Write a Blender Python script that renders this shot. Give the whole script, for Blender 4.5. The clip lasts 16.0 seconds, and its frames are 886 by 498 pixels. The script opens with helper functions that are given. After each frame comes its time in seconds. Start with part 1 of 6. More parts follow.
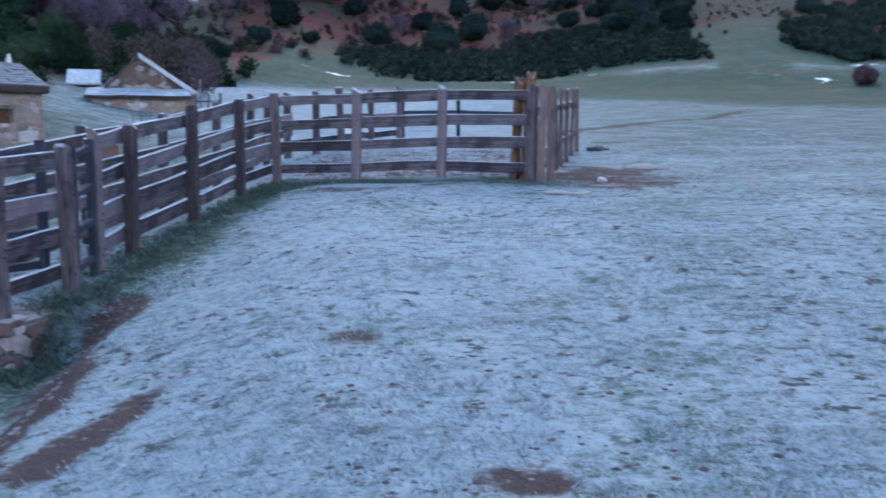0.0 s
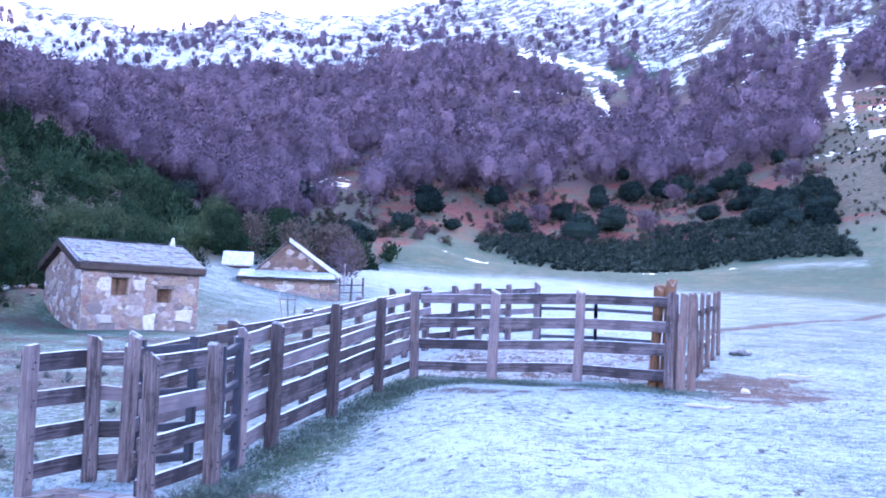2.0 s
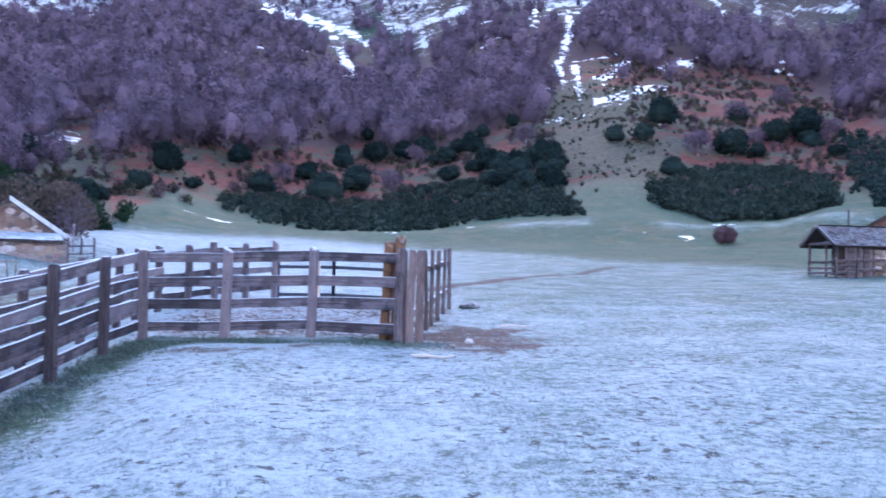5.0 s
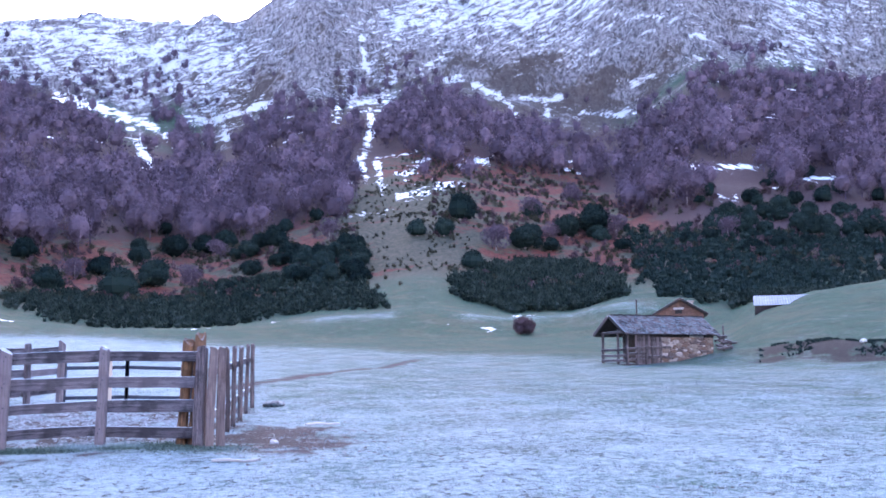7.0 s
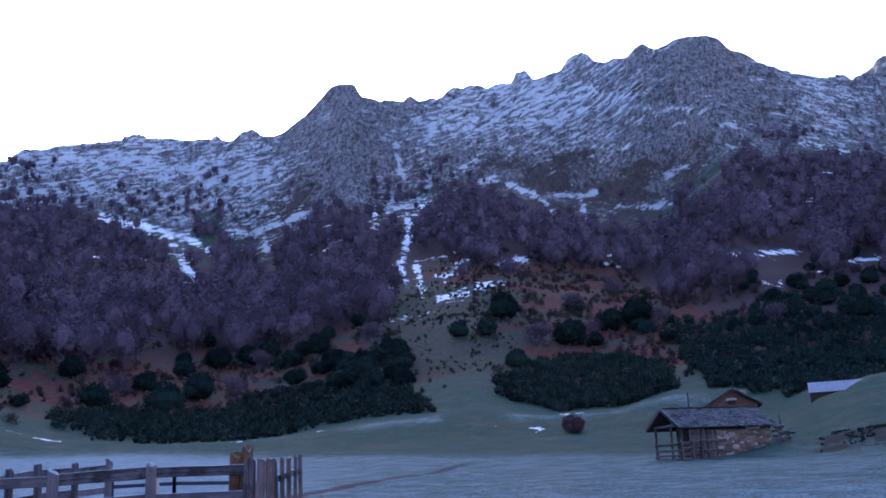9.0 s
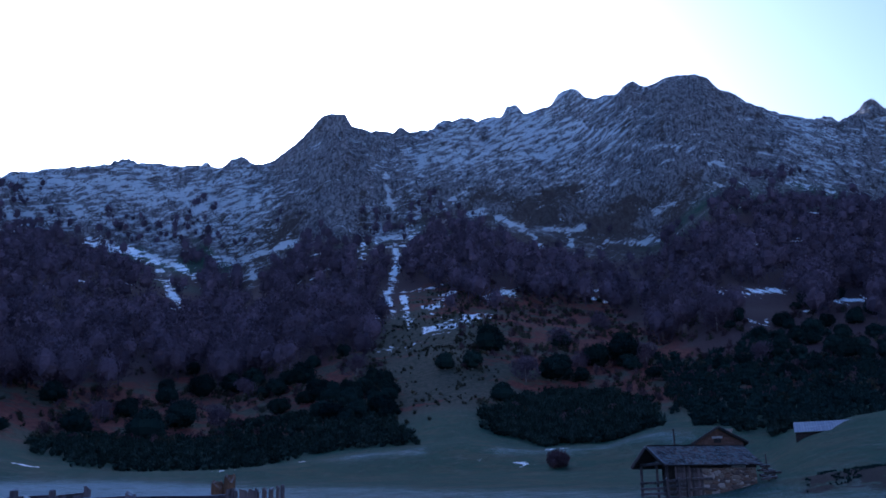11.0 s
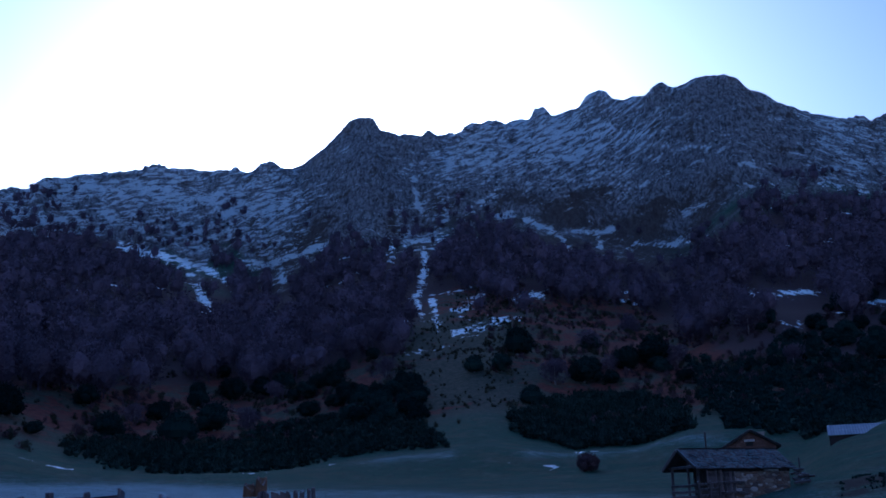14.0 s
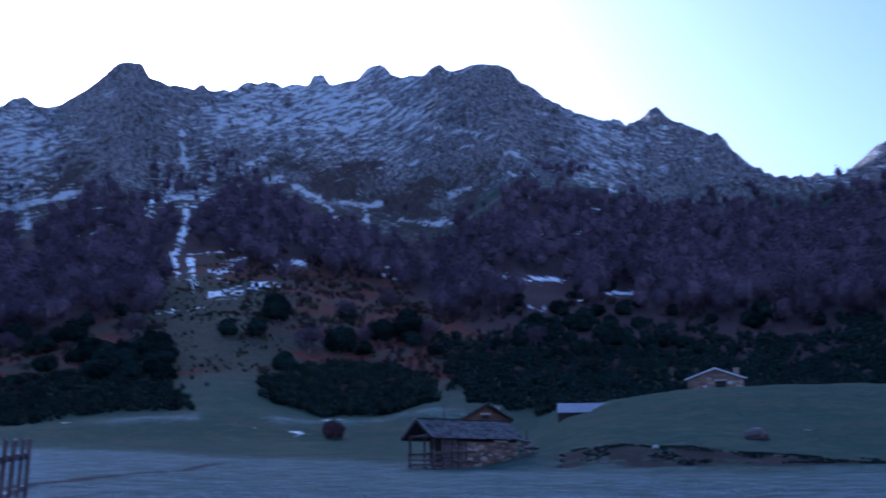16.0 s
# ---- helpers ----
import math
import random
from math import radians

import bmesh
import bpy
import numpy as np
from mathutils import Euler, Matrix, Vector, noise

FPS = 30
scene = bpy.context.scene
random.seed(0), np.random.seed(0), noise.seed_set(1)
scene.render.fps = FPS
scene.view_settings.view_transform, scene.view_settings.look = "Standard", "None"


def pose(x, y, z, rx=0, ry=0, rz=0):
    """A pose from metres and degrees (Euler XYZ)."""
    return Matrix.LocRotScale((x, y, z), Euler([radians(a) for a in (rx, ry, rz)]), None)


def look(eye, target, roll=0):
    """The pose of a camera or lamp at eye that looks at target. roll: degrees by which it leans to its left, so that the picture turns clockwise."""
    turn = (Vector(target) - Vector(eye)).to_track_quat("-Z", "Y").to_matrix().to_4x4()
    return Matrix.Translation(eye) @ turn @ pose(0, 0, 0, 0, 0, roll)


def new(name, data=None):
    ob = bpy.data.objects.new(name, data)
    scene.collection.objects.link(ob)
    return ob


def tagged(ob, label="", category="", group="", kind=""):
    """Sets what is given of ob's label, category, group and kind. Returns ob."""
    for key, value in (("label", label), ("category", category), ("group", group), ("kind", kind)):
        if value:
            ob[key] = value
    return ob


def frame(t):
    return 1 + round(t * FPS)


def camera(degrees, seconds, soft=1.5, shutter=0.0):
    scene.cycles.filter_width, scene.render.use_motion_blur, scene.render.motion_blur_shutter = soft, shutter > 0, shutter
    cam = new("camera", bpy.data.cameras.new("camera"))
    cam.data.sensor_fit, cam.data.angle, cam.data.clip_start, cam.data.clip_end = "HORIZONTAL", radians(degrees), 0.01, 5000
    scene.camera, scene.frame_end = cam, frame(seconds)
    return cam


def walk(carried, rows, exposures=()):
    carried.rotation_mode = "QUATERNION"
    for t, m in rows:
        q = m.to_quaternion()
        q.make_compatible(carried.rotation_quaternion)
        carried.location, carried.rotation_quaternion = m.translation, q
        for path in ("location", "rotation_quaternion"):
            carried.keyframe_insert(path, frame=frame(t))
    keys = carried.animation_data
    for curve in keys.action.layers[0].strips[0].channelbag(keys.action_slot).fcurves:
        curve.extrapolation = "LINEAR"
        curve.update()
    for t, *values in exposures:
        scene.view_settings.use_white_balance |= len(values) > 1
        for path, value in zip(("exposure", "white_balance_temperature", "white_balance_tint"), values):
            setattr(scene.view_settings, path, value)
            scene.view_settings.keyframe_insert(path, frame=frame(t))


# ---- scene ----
cam = camera(49.28, 16.0, soft=1.65, shutter=0.25)
EYE = 1.6
PATH = [
    (0.0, 0.07, 0.02, -0.22, 0.16, -6.84, -0.18),
    (0.5, 0.02, 0.05, -0.07, 8.40, -6.28, 0.98),
    (1.0, -0.02, 0.03, -0.02, 10.82, -2.66, -0.09),
    (1.5, -0.00, 0.00, -0.00, 11.75, 0.94, -1.12),
    (2.0, 0.04, -0.04, 0.03, 8.15, 3.89, -2.28),
    (2.5, 0.05, -0.08, 0.02, 6.59, 5.18, -1.81),
    (3.0, 0.01, -0.07, 0.04, 11.65, 4.01, -1.18),
    (3.5, 0.04, -0.11, 0.04, 14.62, 4.86, -1.24),
    (4.0, 0.12, -0.12, 0.03, 8.18, 4.55, -1.16),
    (4.5, 0.20, -0.13, 0.01, 0.54, 3.04, -0.81),
    (5.0, 0.24, -0.17, 0.00, -6.79, 1.95, -1.27),
    (5.2, 0.24, -0.18, -0.00, -9.40, 1.74, -1.45),
    (6.0, 0.24, -0.10, 0.00, -16.30, 3.60, -1.10),
    (6.6, 0.25, 0.00, 0.01, -18.60, 6.00, -0.20),
    (7.3, 0.26, 0.11, 0.02, -17.75, 8.60, 0.72),
    (7.5, 0.25, 0.14, 0.02, -17.30, 9.23, 0.79),
    (8.0, 0.24, 0.20, 0.01, -16.18, 11.43, 1.80),
    (8.5, 0.26, 0.24, 0.03, -15.37, 12.95, 2.50),
    (9.0, 0.26, 0.26, 0.02, -15.40, 13.66, 2.57),
    (10.2, 0.26, 0.36, 0.03, -16.10, 14.90, 1.90),
    (11.5, 0.25, 0.48, 0.04, -16.39, 15.80, 1.41),
    (12.0, 0.24, 0.53, 0.03, -15.72, 15.99, 1.53),
    (12.5, 0.23, 0.47, 0.04, -14.97, 16.05, 1.36),
    (13.0, 0.22, 0.42, 0.02, -14.35, 16.05, 1.29),
    (13.5, 0.24, 0.44, 0.03, -14.40, 15.96, 1.26),
    (14.0, 0.24, 0.40, 0.04, -14.72, 15.71, 1.38),
    (14.5, 0.25, 0.37, 0.04, -14.77, 15.51, 1.69),
    (15.0, 0.26, 0.25, 0.03, -15.11, 15.18, 1.62),
    (15.5, 0.32, 0.11, 0.02, -19.41, 14.75, 1.73),
    (16.0, 0.50, 0.01, -0.17, -29.31, 13.73, 0.15),
]
EXPOSURES = [(0.0, 2.25, 6100, 13), (0.5, 2.75, 6100, 16), (1.0, 3.25, 5800, 27), (1.5, 3.6, 5650, 30), (3.5, 3.25, 5800, 33), (5.0, 3.0, 6000, 24), (7.5, 3.05, 6000, 28), (8.5, 2.0, 5500, 28), (9.0, 1.4, 5150, 27), (11.5, 0.05, 4350, 17), (12.5, -0.35, 4150, 16), (15.0, -0.25, 4150, 16), (16.0, 0.65, 4550, 23)]
walk(cam, [(t, pose(x, y, EYE + z, 90 + p, r, w)) for t, x, y, z, w, p, r in PATH], EXPOSURES)

# ---- sky and sun (the sun stands behind the ridge, the valley lies in its shade) ----
SUN_AZ, SUN_EL = -9.0, 18.0
world = bpy.data.worlds.new("world")
scene.world = world
world.use_nodes = True
wn = world.node_tree
sky = wn.nodes.new("ShaderNodeTexSky")
sky.sky_type = "NISHITA"
sky.sun_disc = False
sky.sun_elevation = radians(SUN_EL)
sky.sun_rotation = radians(-SUN_AZ)
sky.altitude = 1200
sky.air_density, sky.dust_density, sky.ozone_density = 1.0, 6.5, 2.0
wn.nodes["Background"].inputs["Strength"].default_value = 0.15
wn.links.new(sky.outputs[0], wn.nodes["Background"].inputs["Color"])
sun = new("sun", bpy.data.lights.new("sun", "SUN"))
sun.data.energy, sun.data.angle, sun.data.color = 4.5, radians(0.5), (1.0, 0.93, 0.84)
_a, _e = radians(SUN_AZ), radians(SUN_EL)
sun.matrix_world = look((-math.sin(_a) * math.cos(_e) * 100, math.cos(_a) * math.cos(_e) * 100, math.sin(_e) * 100), (0, 0, 0))

# ---- materials ----


class Mat:
    """A node material with short ways to add nodes."""

    def __init__(self, name, rough=0.85, spec=0.2):
        self.m = bpy.data.materials.new(name)
        self.m.use_nodes = True
        self.t = self.m.node_tree
        self.b = self.t.nodes["Principled BSDF"]
        self.b.inputs["Roughness"].default_value = rough
        self.b.inputs["Specular IOR Level"].default_value = spec

    def put(self, value, socket):
        if isinstance(value, bpy.types.NodeSocket):
            self.t.links.new(value, socket)
        elif isinstance(value, tuple) and len(value) == 3 and socket.type == "RGBA":
            socket.default_value = (*value, 1)
        else:
            socket.default_value = value

    def obj(self):
        return self.t.nodes.new("ShaderNodeTexCoord").outputs["Object"]

    def world(self):
        return self.t.nodes.new("ShaderNodeNewGeometry").outputs["Position"]

    def scaled(self, vec, s):
        n = self.t.nodes.new("ShaderNodeMapping")
        self.put(vec, n.inputs["Vector"])
        n.inputs["Scale"].default_value = s
        return n.outputs[0]

    def noise(self, vec, scale, detail=4, rough=0.6, dist=0.0):
        n = self.t.nodes.new("ShaderNodeTexNoise")
        self.put(vec, n.inputs["Vector"])
        n.inputs["Scale"].default_value = scale
        n.inputs["Detail"].default_value = detail
        n.inputs["Roughness"].default_value = rough
        n.inputs["Distortion"].default_value = dist
        return n.outputs["Fac"]

    def voronoi(self, vec, scale, feature="F1"):
        n = self.t.nodes.new("ShaderNodeTexVoronoi")
        n.feature = feature
        self.put(vec, n.inputs["Vector"])
        n.inputs["Scale"].default_value = scale
        return n.outputs["Distance"]

    def step(self, fac, lo, hi, a=0.0, b=1.0):
        n = self.t.nodes.new("ShaderNodeMapRange")
        n.interpolation_type = "SMOOTHSTEP"
        self.put(fac, n.inputs["Value"])
        for k, v in (("From Min", lo), ("From Max", hi), ("To Min", a), ("To Max", b)):
            n.inputs[k].default_value = v
        return n.outputs["Result"]

    def math(self, op, a, b=0.0):
        n = self.t.nodes.new("ShaderNodeMath")
        n.operation = op
        self.put(a, n.inputs[0])
        self.put(b, n.inputs[1])
        return n.outputs[0]

    def mix(self, fac, a, b):
        n = self.t.nodes.new("ShaderNodeMix")
        n.data_type = "RGBA"
        self.put(fac, n.inputs["Factor"])
        self.put(a, n.inputs[6])
        self.put(b, n.inputs[7])
        return n.outputs[2]

    def attr(self, name):
        n = self.t.nodes.new("ShaderNodeAttribute")
        n.attribute_name = name
        return n.outputs["Fac"]

    def rand(self):
        return self.t.nodes.new("ShaderNodeObjectInfo").outputs["Random"]

    def island(self):
        return self.t.nodes.new("ShaderNodeNewGeometry").outputs["Random Per Island"]

    def up(self):
        """How far the surface faces the sky, for what settles on it."""
        n = self.t.nodes.new("ShaderNodeSeparateXYZ")
        self.t.links.new(self.t.nodes.new("ShaderNodeNewGeometry").outputs["True Normal"], n.inputs[0])
        return n.outputs["Z"]

    def out(self, colour, bump=None, height=0.02, strength=0.6):
        self.put(colour, self.b.inputs["Base Color"])
        if bump is not None:
            n = self.t.nodes.new("ShaderNodeBump")
            n.inputs["Distance"].default_value = height
            n.inputs["Strength"].default_value = strength
            self.put(bump, n.inputs["Height"])
            self.t.links.new(n.outputs[0], self.b.inputs["Normal"])
        return self.m


FROST = (0.298, 0.384, 0.422)
SNOW = (0.93, 0.95, 0.97)


def ground_material():
    k = Mat("ground", 0.9, 0.15)
    w = k.world()
    big, mid, fine, tiny = k.noise(w, 0.07, 3), k.noise(w, 0.7, 6, 0.7), k.noise(w, 9.0, 5, 0.75), k.noise(w, 45.0, 3, 0.75)
    green = k.mix(mid, (0.020, 0.060, 0.040), (0.044, 0.098, 0.062))
    green = k.mix(k.step(fine, 0.5, 0.75), green, (0.115, 0.13, 0.08))
    green = k.mix(k.step(k.noise(w, 0.20, 7, 0.72), 0.45, 0.62, 0.0, 0.55), green, (0.095, 0.098, 0.062))
    green = k.mix(k.step(k.noise(w, 1.6, 5, 0.7), 0.52, 0.64, 0.0, 0.7), green, (0.020, 0.034, 0.026))
    green = k.mix(k.step(k.noise(w, 0.45, 6, 0.75), 0.55, 0.66, 0.0, 0.6), green, (0.105, 0.125, 0.100))
    # hoar frost on the blades, thin where the turf shows through
    f = k.math("ADD", k.attr("frost"), k.math("SUBTRACT", k.math("MULTIPLY", mid, 0.8), 0.38))
    f = k.math("ADD", f, k.math("SUBTRACT", k.math("MULTIPLY", fine, 1.5), 0.75))
    f = k.math("ADD", f, k.math("SUBTRACT", k.math("MULTIPLY", tiny, 1.0), 0.5))
    col = k.mix(k.step(f, 0.28, 0.95, 0.0, 0.96), green, k.mix(big, FROST, (0.345, 0.415, 0.455)))
    streak = k.noise(w, 1.5, 7, 0.72)
    bare = k.math("MULTIPLY", k.step(streak, 0.60, 0.67), k.step(k.attr("frost"), 0.2, 0.8, 0.0, 0.4))
    col = k.mix(bare, col, (0.085, 0.098, 0.085))
    # trampled tussocks: dark flecks in loose clusters
    fleck = k.math("MULTIPLY", k.step(k.noise(w, 6.0, 5, 0.72), 0.562, 0.595), k.step(k.noise(w, 0.55, 4, 0.65), 0.42, 0.53, 0.0, 0.92))
    col = k.mix(fleck, col, (0.046, 0.052, 0.050))
    bracken = k.mix(k.step(k.noise(w, 0.9, 6, 0.75), 0.35, 0.65), (0.068, 0.021, 0.018), (0.155, 0.047, 0.035))
    heath = k.mix(k.step(k.noise(w, 1.1, 6, 0.75), 0.35, 0.65), (0.030, 0.036, 0.025), (0.088, 0.082, 0.058))
    patch = k.math("ADD", k.noise(w, 0.10, 6, 0.75), k.math("MULTIPLY", k.attr("heathy"), 0.16))
    bracken = k.mix(k.step(patch, 0.47, 0.58), bracken, heath)
    bracken = k.mix(k.step(k.attr("litter"), 0.0, 1.0), bracken, k.mix(fine, (0.036, 0.024, 0.027), (0.082, 0.048, 0.050)))
    col = k.mix(k.attr("bracken"), col, bracken)
    # limestone: pale fluted faces, cracks across the bedding with painted shade, brown turf on the lower ledges
    v = k.t.nodes.new("ShaderNodeCombineXYZ")
    k.put(k.attr("bearing"), v.inputs[0])
    k.put(k.attr("bedding"), v.inputs[1])
    strata = v.outputs[0]
    flute = k.noise(k.scaled(strata, (6.5, 3.2, 1.0)), 1.0, 9, 0.80, 0.6)
    grit = k.noise(k.scaled(w, (1.0, 1.0, 0.5)), 0.30, 9, 0.80)
    rockn = k.math("ADD", k.math("MULTIPLY", flute, 0.5), k.math("MULTIPLY", grit, 0.5))
    # dark tone in the hollows stands in for shading the soft skylight lacks
    rock = k.mix(k.step(rockn, 0.425, 0.575), (0.080, 0.071, 0.078), (0.47, 0.435, 0.44))
    turf = k.math("ADD", k.noise(w, 0.035, 7, 0.74), k.math("MULTIPLY", k.attr("turf"), 0.17))
    rock = k.mix(k.step(turf, 0.55, 0.63, 0.0, 0.85), rock, k.mix(grit, (0.060, 0.046, 0.040), (0.150, 0.112, 0.095)))
    col = k.mix(k.attr("rock"), col, rock)
    dirt = k.mix(fine, (0.036, 0.027, 0.028), (0.095, 0.068, 0.064))
    dirt = k.mix(k.step(tiny, 0.56, 0.7, 0.0, 0.3), dirt, (0.27, 0.25, 0.255))
    col = k.mix(k.step(k.math("ADD", k.attr("dirt"), k.math("SUBTRACT", k.math("MULTIPLY", k.math("ADD", fine, mid), 1.1), 1.1)), 0.3, 0.62), col, dirt)
    peat = k.step(k.math("ADD", k.attr("peat"), k.math("SUBTRACT", k.math("MULTIPLY", k.math("ADD", k.noise(w, 2.2, 5, 0.7), mid), 0.9), 0.9)), 0.35, 0.6)
    col = k.mix(peat, col, k.mix(fine, (0.016, 0.014, 0.014), (0.060, 0.050, 0.044)))
    # snow on the ledges: short dashes along the bedding, broken up by rock and tussock
    n2 = k.noise(w, 0.35, 6, 0.75)
    dash = k.noise(k.scaled(strata, (1.25, 5.2, 1.0)), 1.0, 5, 0.66, 0.5)
    sn = k.math("ADD", k.math("MULTIPLY", dash, 0.54), k.math("ADD", k.math("MULTIPLY", n2, 0.14), k.math("MULTIPLY", k.noise(w, 0.85, 4, 0.7), 0.32)))
    sn = k.math("ADD", sn, k.math("MULTIPLY", k.attr("snow"), 0.25))
    sn = k.math("MULTIPLY", k.step(sn, 0.616, 0.632), k.step(k.attr("snow"), 0.02, 0.10))
    col = k.mix(sn, col, SNOW)
    h = k.math("ADD", k.math("MULTIPLY", mid, 0.5), k.math("ADD", k.math("MULTIPLY", fine, 0.4), k.math("MULTIPLY", tiny, 0.3)))
    # crags: deep relief of the bare rock
    crag = k.math("MULTIPLY", k.math("ADD", k.math("MULTIPLY", rockn, 0.6), k.math("MULTIPLY", n2, 0.35)), k.attr("rock"))
    cb = k.t.nodes.new("ShaderNodeBump")
    cb.inputs["Distance"].default_value, cb.inputs["Strength"].default_value = 9.0, 1.0
    k.put(crag, cb.inputs["Height"])
    m = k.out(col, h, 0.12, 0.7)
    k.t.links.new(cb.outputs[0], k.b.inputs["Normal"].links[0].from_node.inputs["Normal"])
    return m


def timber_material(name, dark, light, frosted=0.75, along=2):
    """Weathered boards; hoar frost lies on what faces up."""
    k = Mat(name, 0.82, 0.2)
    o = k.obj()
    s = [14.0, 14.0, 14.0]
    s[along] = 0.9
    grain = k.noise(k.scaled(o, tuple(s)), 3.0, 6, 0.7, 0.6)
    blot = k.noise(o, 2.3, 4, 0.6)
    col = k.mix(k.step(grain, 0.3, 0.7), dark, light)
    col = k.mix(k.step(blot, 0.48, 0.64, 0.0, 0.75), col, tuple(c * 0.6 for c in dark))
    col = k.mix(k.step(k.rand(), 0.5, 1.0, 0.0, 0.5), col, tuple(min(1, c * 1.3) for c in light))
    col = k.mix(k.step(k.rand(), 0.35, 0.0, 0.0, 0.65), col, dark)
    f = k.math("ADD", k.up(), k.math("SUBTRACT", k.math("MULTIPLY", k.noise(o, 9.0, 4, 0.7), 0.8), 0.4))
    col = k.mix(k.step(f, 0.25, 0.6, 0.0, frosted), col, (0.50, 0.57, 0.63))
    return k.out(col, grain, 0.012, 0.6)


def stone_material(name, lo, hi, rust=0.35, frosted=0.45):
    k = Mat(name, 0.9, 0.2)
    o = k.world()
    r = k.rand()
    n = k.noise(o, 5.0, 6, 0.7)
    col = k.mix(r, lo, hi)
    col = k.mix(k.step(n, 0.4, 0.7, 0.0, 0.6), col, tuple(c * 0.55 for c in lo))
    col = k.mix(k.step(k.noise(o, 1.3, 4), 0.52, 0.68, 0.0, rust), col, (0.32, 0.19, 0.11))
    f = k.math("ADD", k.up(), k.math("SUBTRACT", k.math("MULTIPLY", k.noise(o, 5.0, 6, 0.75), 2.0), 1.0))
    col = k.mix(k.step(f, 0.75, 1.05, 0.0, frosted * 1.5), col, FROST)
    return k.out(col, n, 0.03, 0.7)


def plain_material(name, a, b, scale=4.0, rough=0.85, frosted=0.0, metal=0.0):
    k = Mat(name, rough, 0.25)
    o = k.world()
    n = k.noise(o, scale, 5, 0.65)
    col = k.mix(k.step(n, 0.3, 0.7), a, b)
    if frosted:
        f = k.math("ADD", k.up(), k.math("SUBTRACT", k.math("MULTIPLY", k.noise(o, 1.6, 6, 0.75), 2.6), 1.72))
        col = k.mix(k.step(f, 0.4, 0.8, 0.0, frosted), col, SNOW)
    k.b.inputs["Metallic"].default_value = metal
    return k.out(col, n, 0.02, 0.5)


def leaf_material(name, a, b, frosted=0.0, rough=0.95, each=0.0):
    k = Mat(name, rough, 0.02)
    col = k.mix(k.island(), a, b)
    col = k.mix(k.step(k.attr("tone"), 0.0, 1.0, 0.0, 0.8), col, tuple(c * 0.45 for c in a))
    if each:
        col = k.mix(k.step(k.rand(), 0.0, 1.0, 0.0, each), col, tuple(c * 1.7 for c in b))
    if frosted:
        col = k.mix(k.step(k.noise(k.world(), 0.8, 4), 0.5, 0.7, 0.0, frosted), col, FROST)
    return k.out(col)


M_GROUND = ground_material()
M_POST = timber_material("grey_post_timber", (0.026, 0.020, 0.024), (0.205, 0.166, 0.178), 0.7, 2)
M_RAIL = timber_material("grey_rail_timber", (0.024, 0.021, 0.027), (0.200, 0.170, 0.190), 0.95, 0)
M_STUMP = timber_material("orange_log_timber", (0.085, 0.040, 0.022), (0.24, 0.125, 0.068), 0.25, 2)
M_GATE = plain_material("dark_blue_steel", (0.018, 0.022, 0.036), (0.036, 0.042, 0.062), 6, 0.6)
M_STONE = stone_material("hut_stone", (0.25, 0.19, 0.165), (0.50, 0.41, 0.36))
M_PALE = stone_material("pale_stone", (0.46, 0.43, 0.42), (0.64, 0.61, 0.60), 0.2)
M_BROWNSTONE = stone_material("brown_stone", (0.16, 0.11, 0.095), (0.33, 0.245, 0.215), 0.4, 0.35)


def rubble_material(name, tones, frosted=0.4):
    """Field stones: each takes its own colour from the tones, stained and pitted."""
    k = Mat(name, 0.9, 0.2)
    o = k.world()
    n = k.noise(o, 7.0, 6, 0.72)
    ramp = k.t.nodes.new("ShaderNodeValToRGB")
    ramp.color_ramp.interpolation = "CONSTANT"
    while len(ramp.color_ramp.elements) < len(tones):
        ramp.color_ramp.elements.new(0.5)
    for i, c in enumerate(tones):
        ramp.color_ramp.elements[i].position = i / len(tones)
        ramp.color_ramp.elements[i].color = (*c, 1)
    k.put(k.rand(), ramp.inputs[0])
    col = k.mix(k.step(n, 0.42, 0.66, 0.0, 0.6), ramp.outputs[0], (0.15, 0.115, 0.105))
    col = k.mix(k.step(k.noise(o, 1.6, 5, 0.7), 0.52, 0.66, 0.0, 0.4), col, (0.29, 0.21, 0.155))
    f = k.math("ADD", k.up(), k.math("SUBTRACT", k.math("MULTIPLY", k.noise(o, 11.0, 4, 0.7), 0.8), 0.4))
    col = k.mix(k.step(f, 0.6, 1.05, 0.0, frosted), col, FROST)
    return k.out(col, n, 0.03, 0.8)


M_RUBBLE = rubble_material("hut_rubble", [(0.29, 0.245, 0.24), (0.33, 0.255, 0.20), (0.27, 0.165, 0.15), (0.40, 0.35, 0.33), (0.20, 0.17, 0.175), (0.32, 0.235, 0.21), (0.54, 0.51, 0.50), (0.27, 0.215, 0.20)])
M_BARNSTONE = rubble_material("barn_rubble", [(0.15, 0.095, 0.070), (0.19, 0.130, 0.105), (0.095, 0.072, 0.068), (0.38, 0.325, 0.30), (0.16, 0.100, 0.075), (0.23, 0.18, 0.155)], 0.25)
M_RAMPSTONE = rubble_material("ramp_rubble", [(0.15, 0.105, 0.10), (0.24, 0.185, 0.17), (0.11, 0.080, 0.080), (0.40, 0.36, 0.35), (0.19, 0.135, 0.115), (0.20, 0.165, 0.17), (0.14, 0.095, 0.085)], 0.4)
M_RAMPEARTH = plain_material("ramp_earth", (0.10, 0.075, 0.072), (0.20, 0.16, 0.155), 9, 0.95, 0.15)
M_BARNWOOD = timber_material("dark_weathered_barn_wood", (0.030, 0.023, 0.024), (0.150, 0.118, 0.120), 0.4, 2)
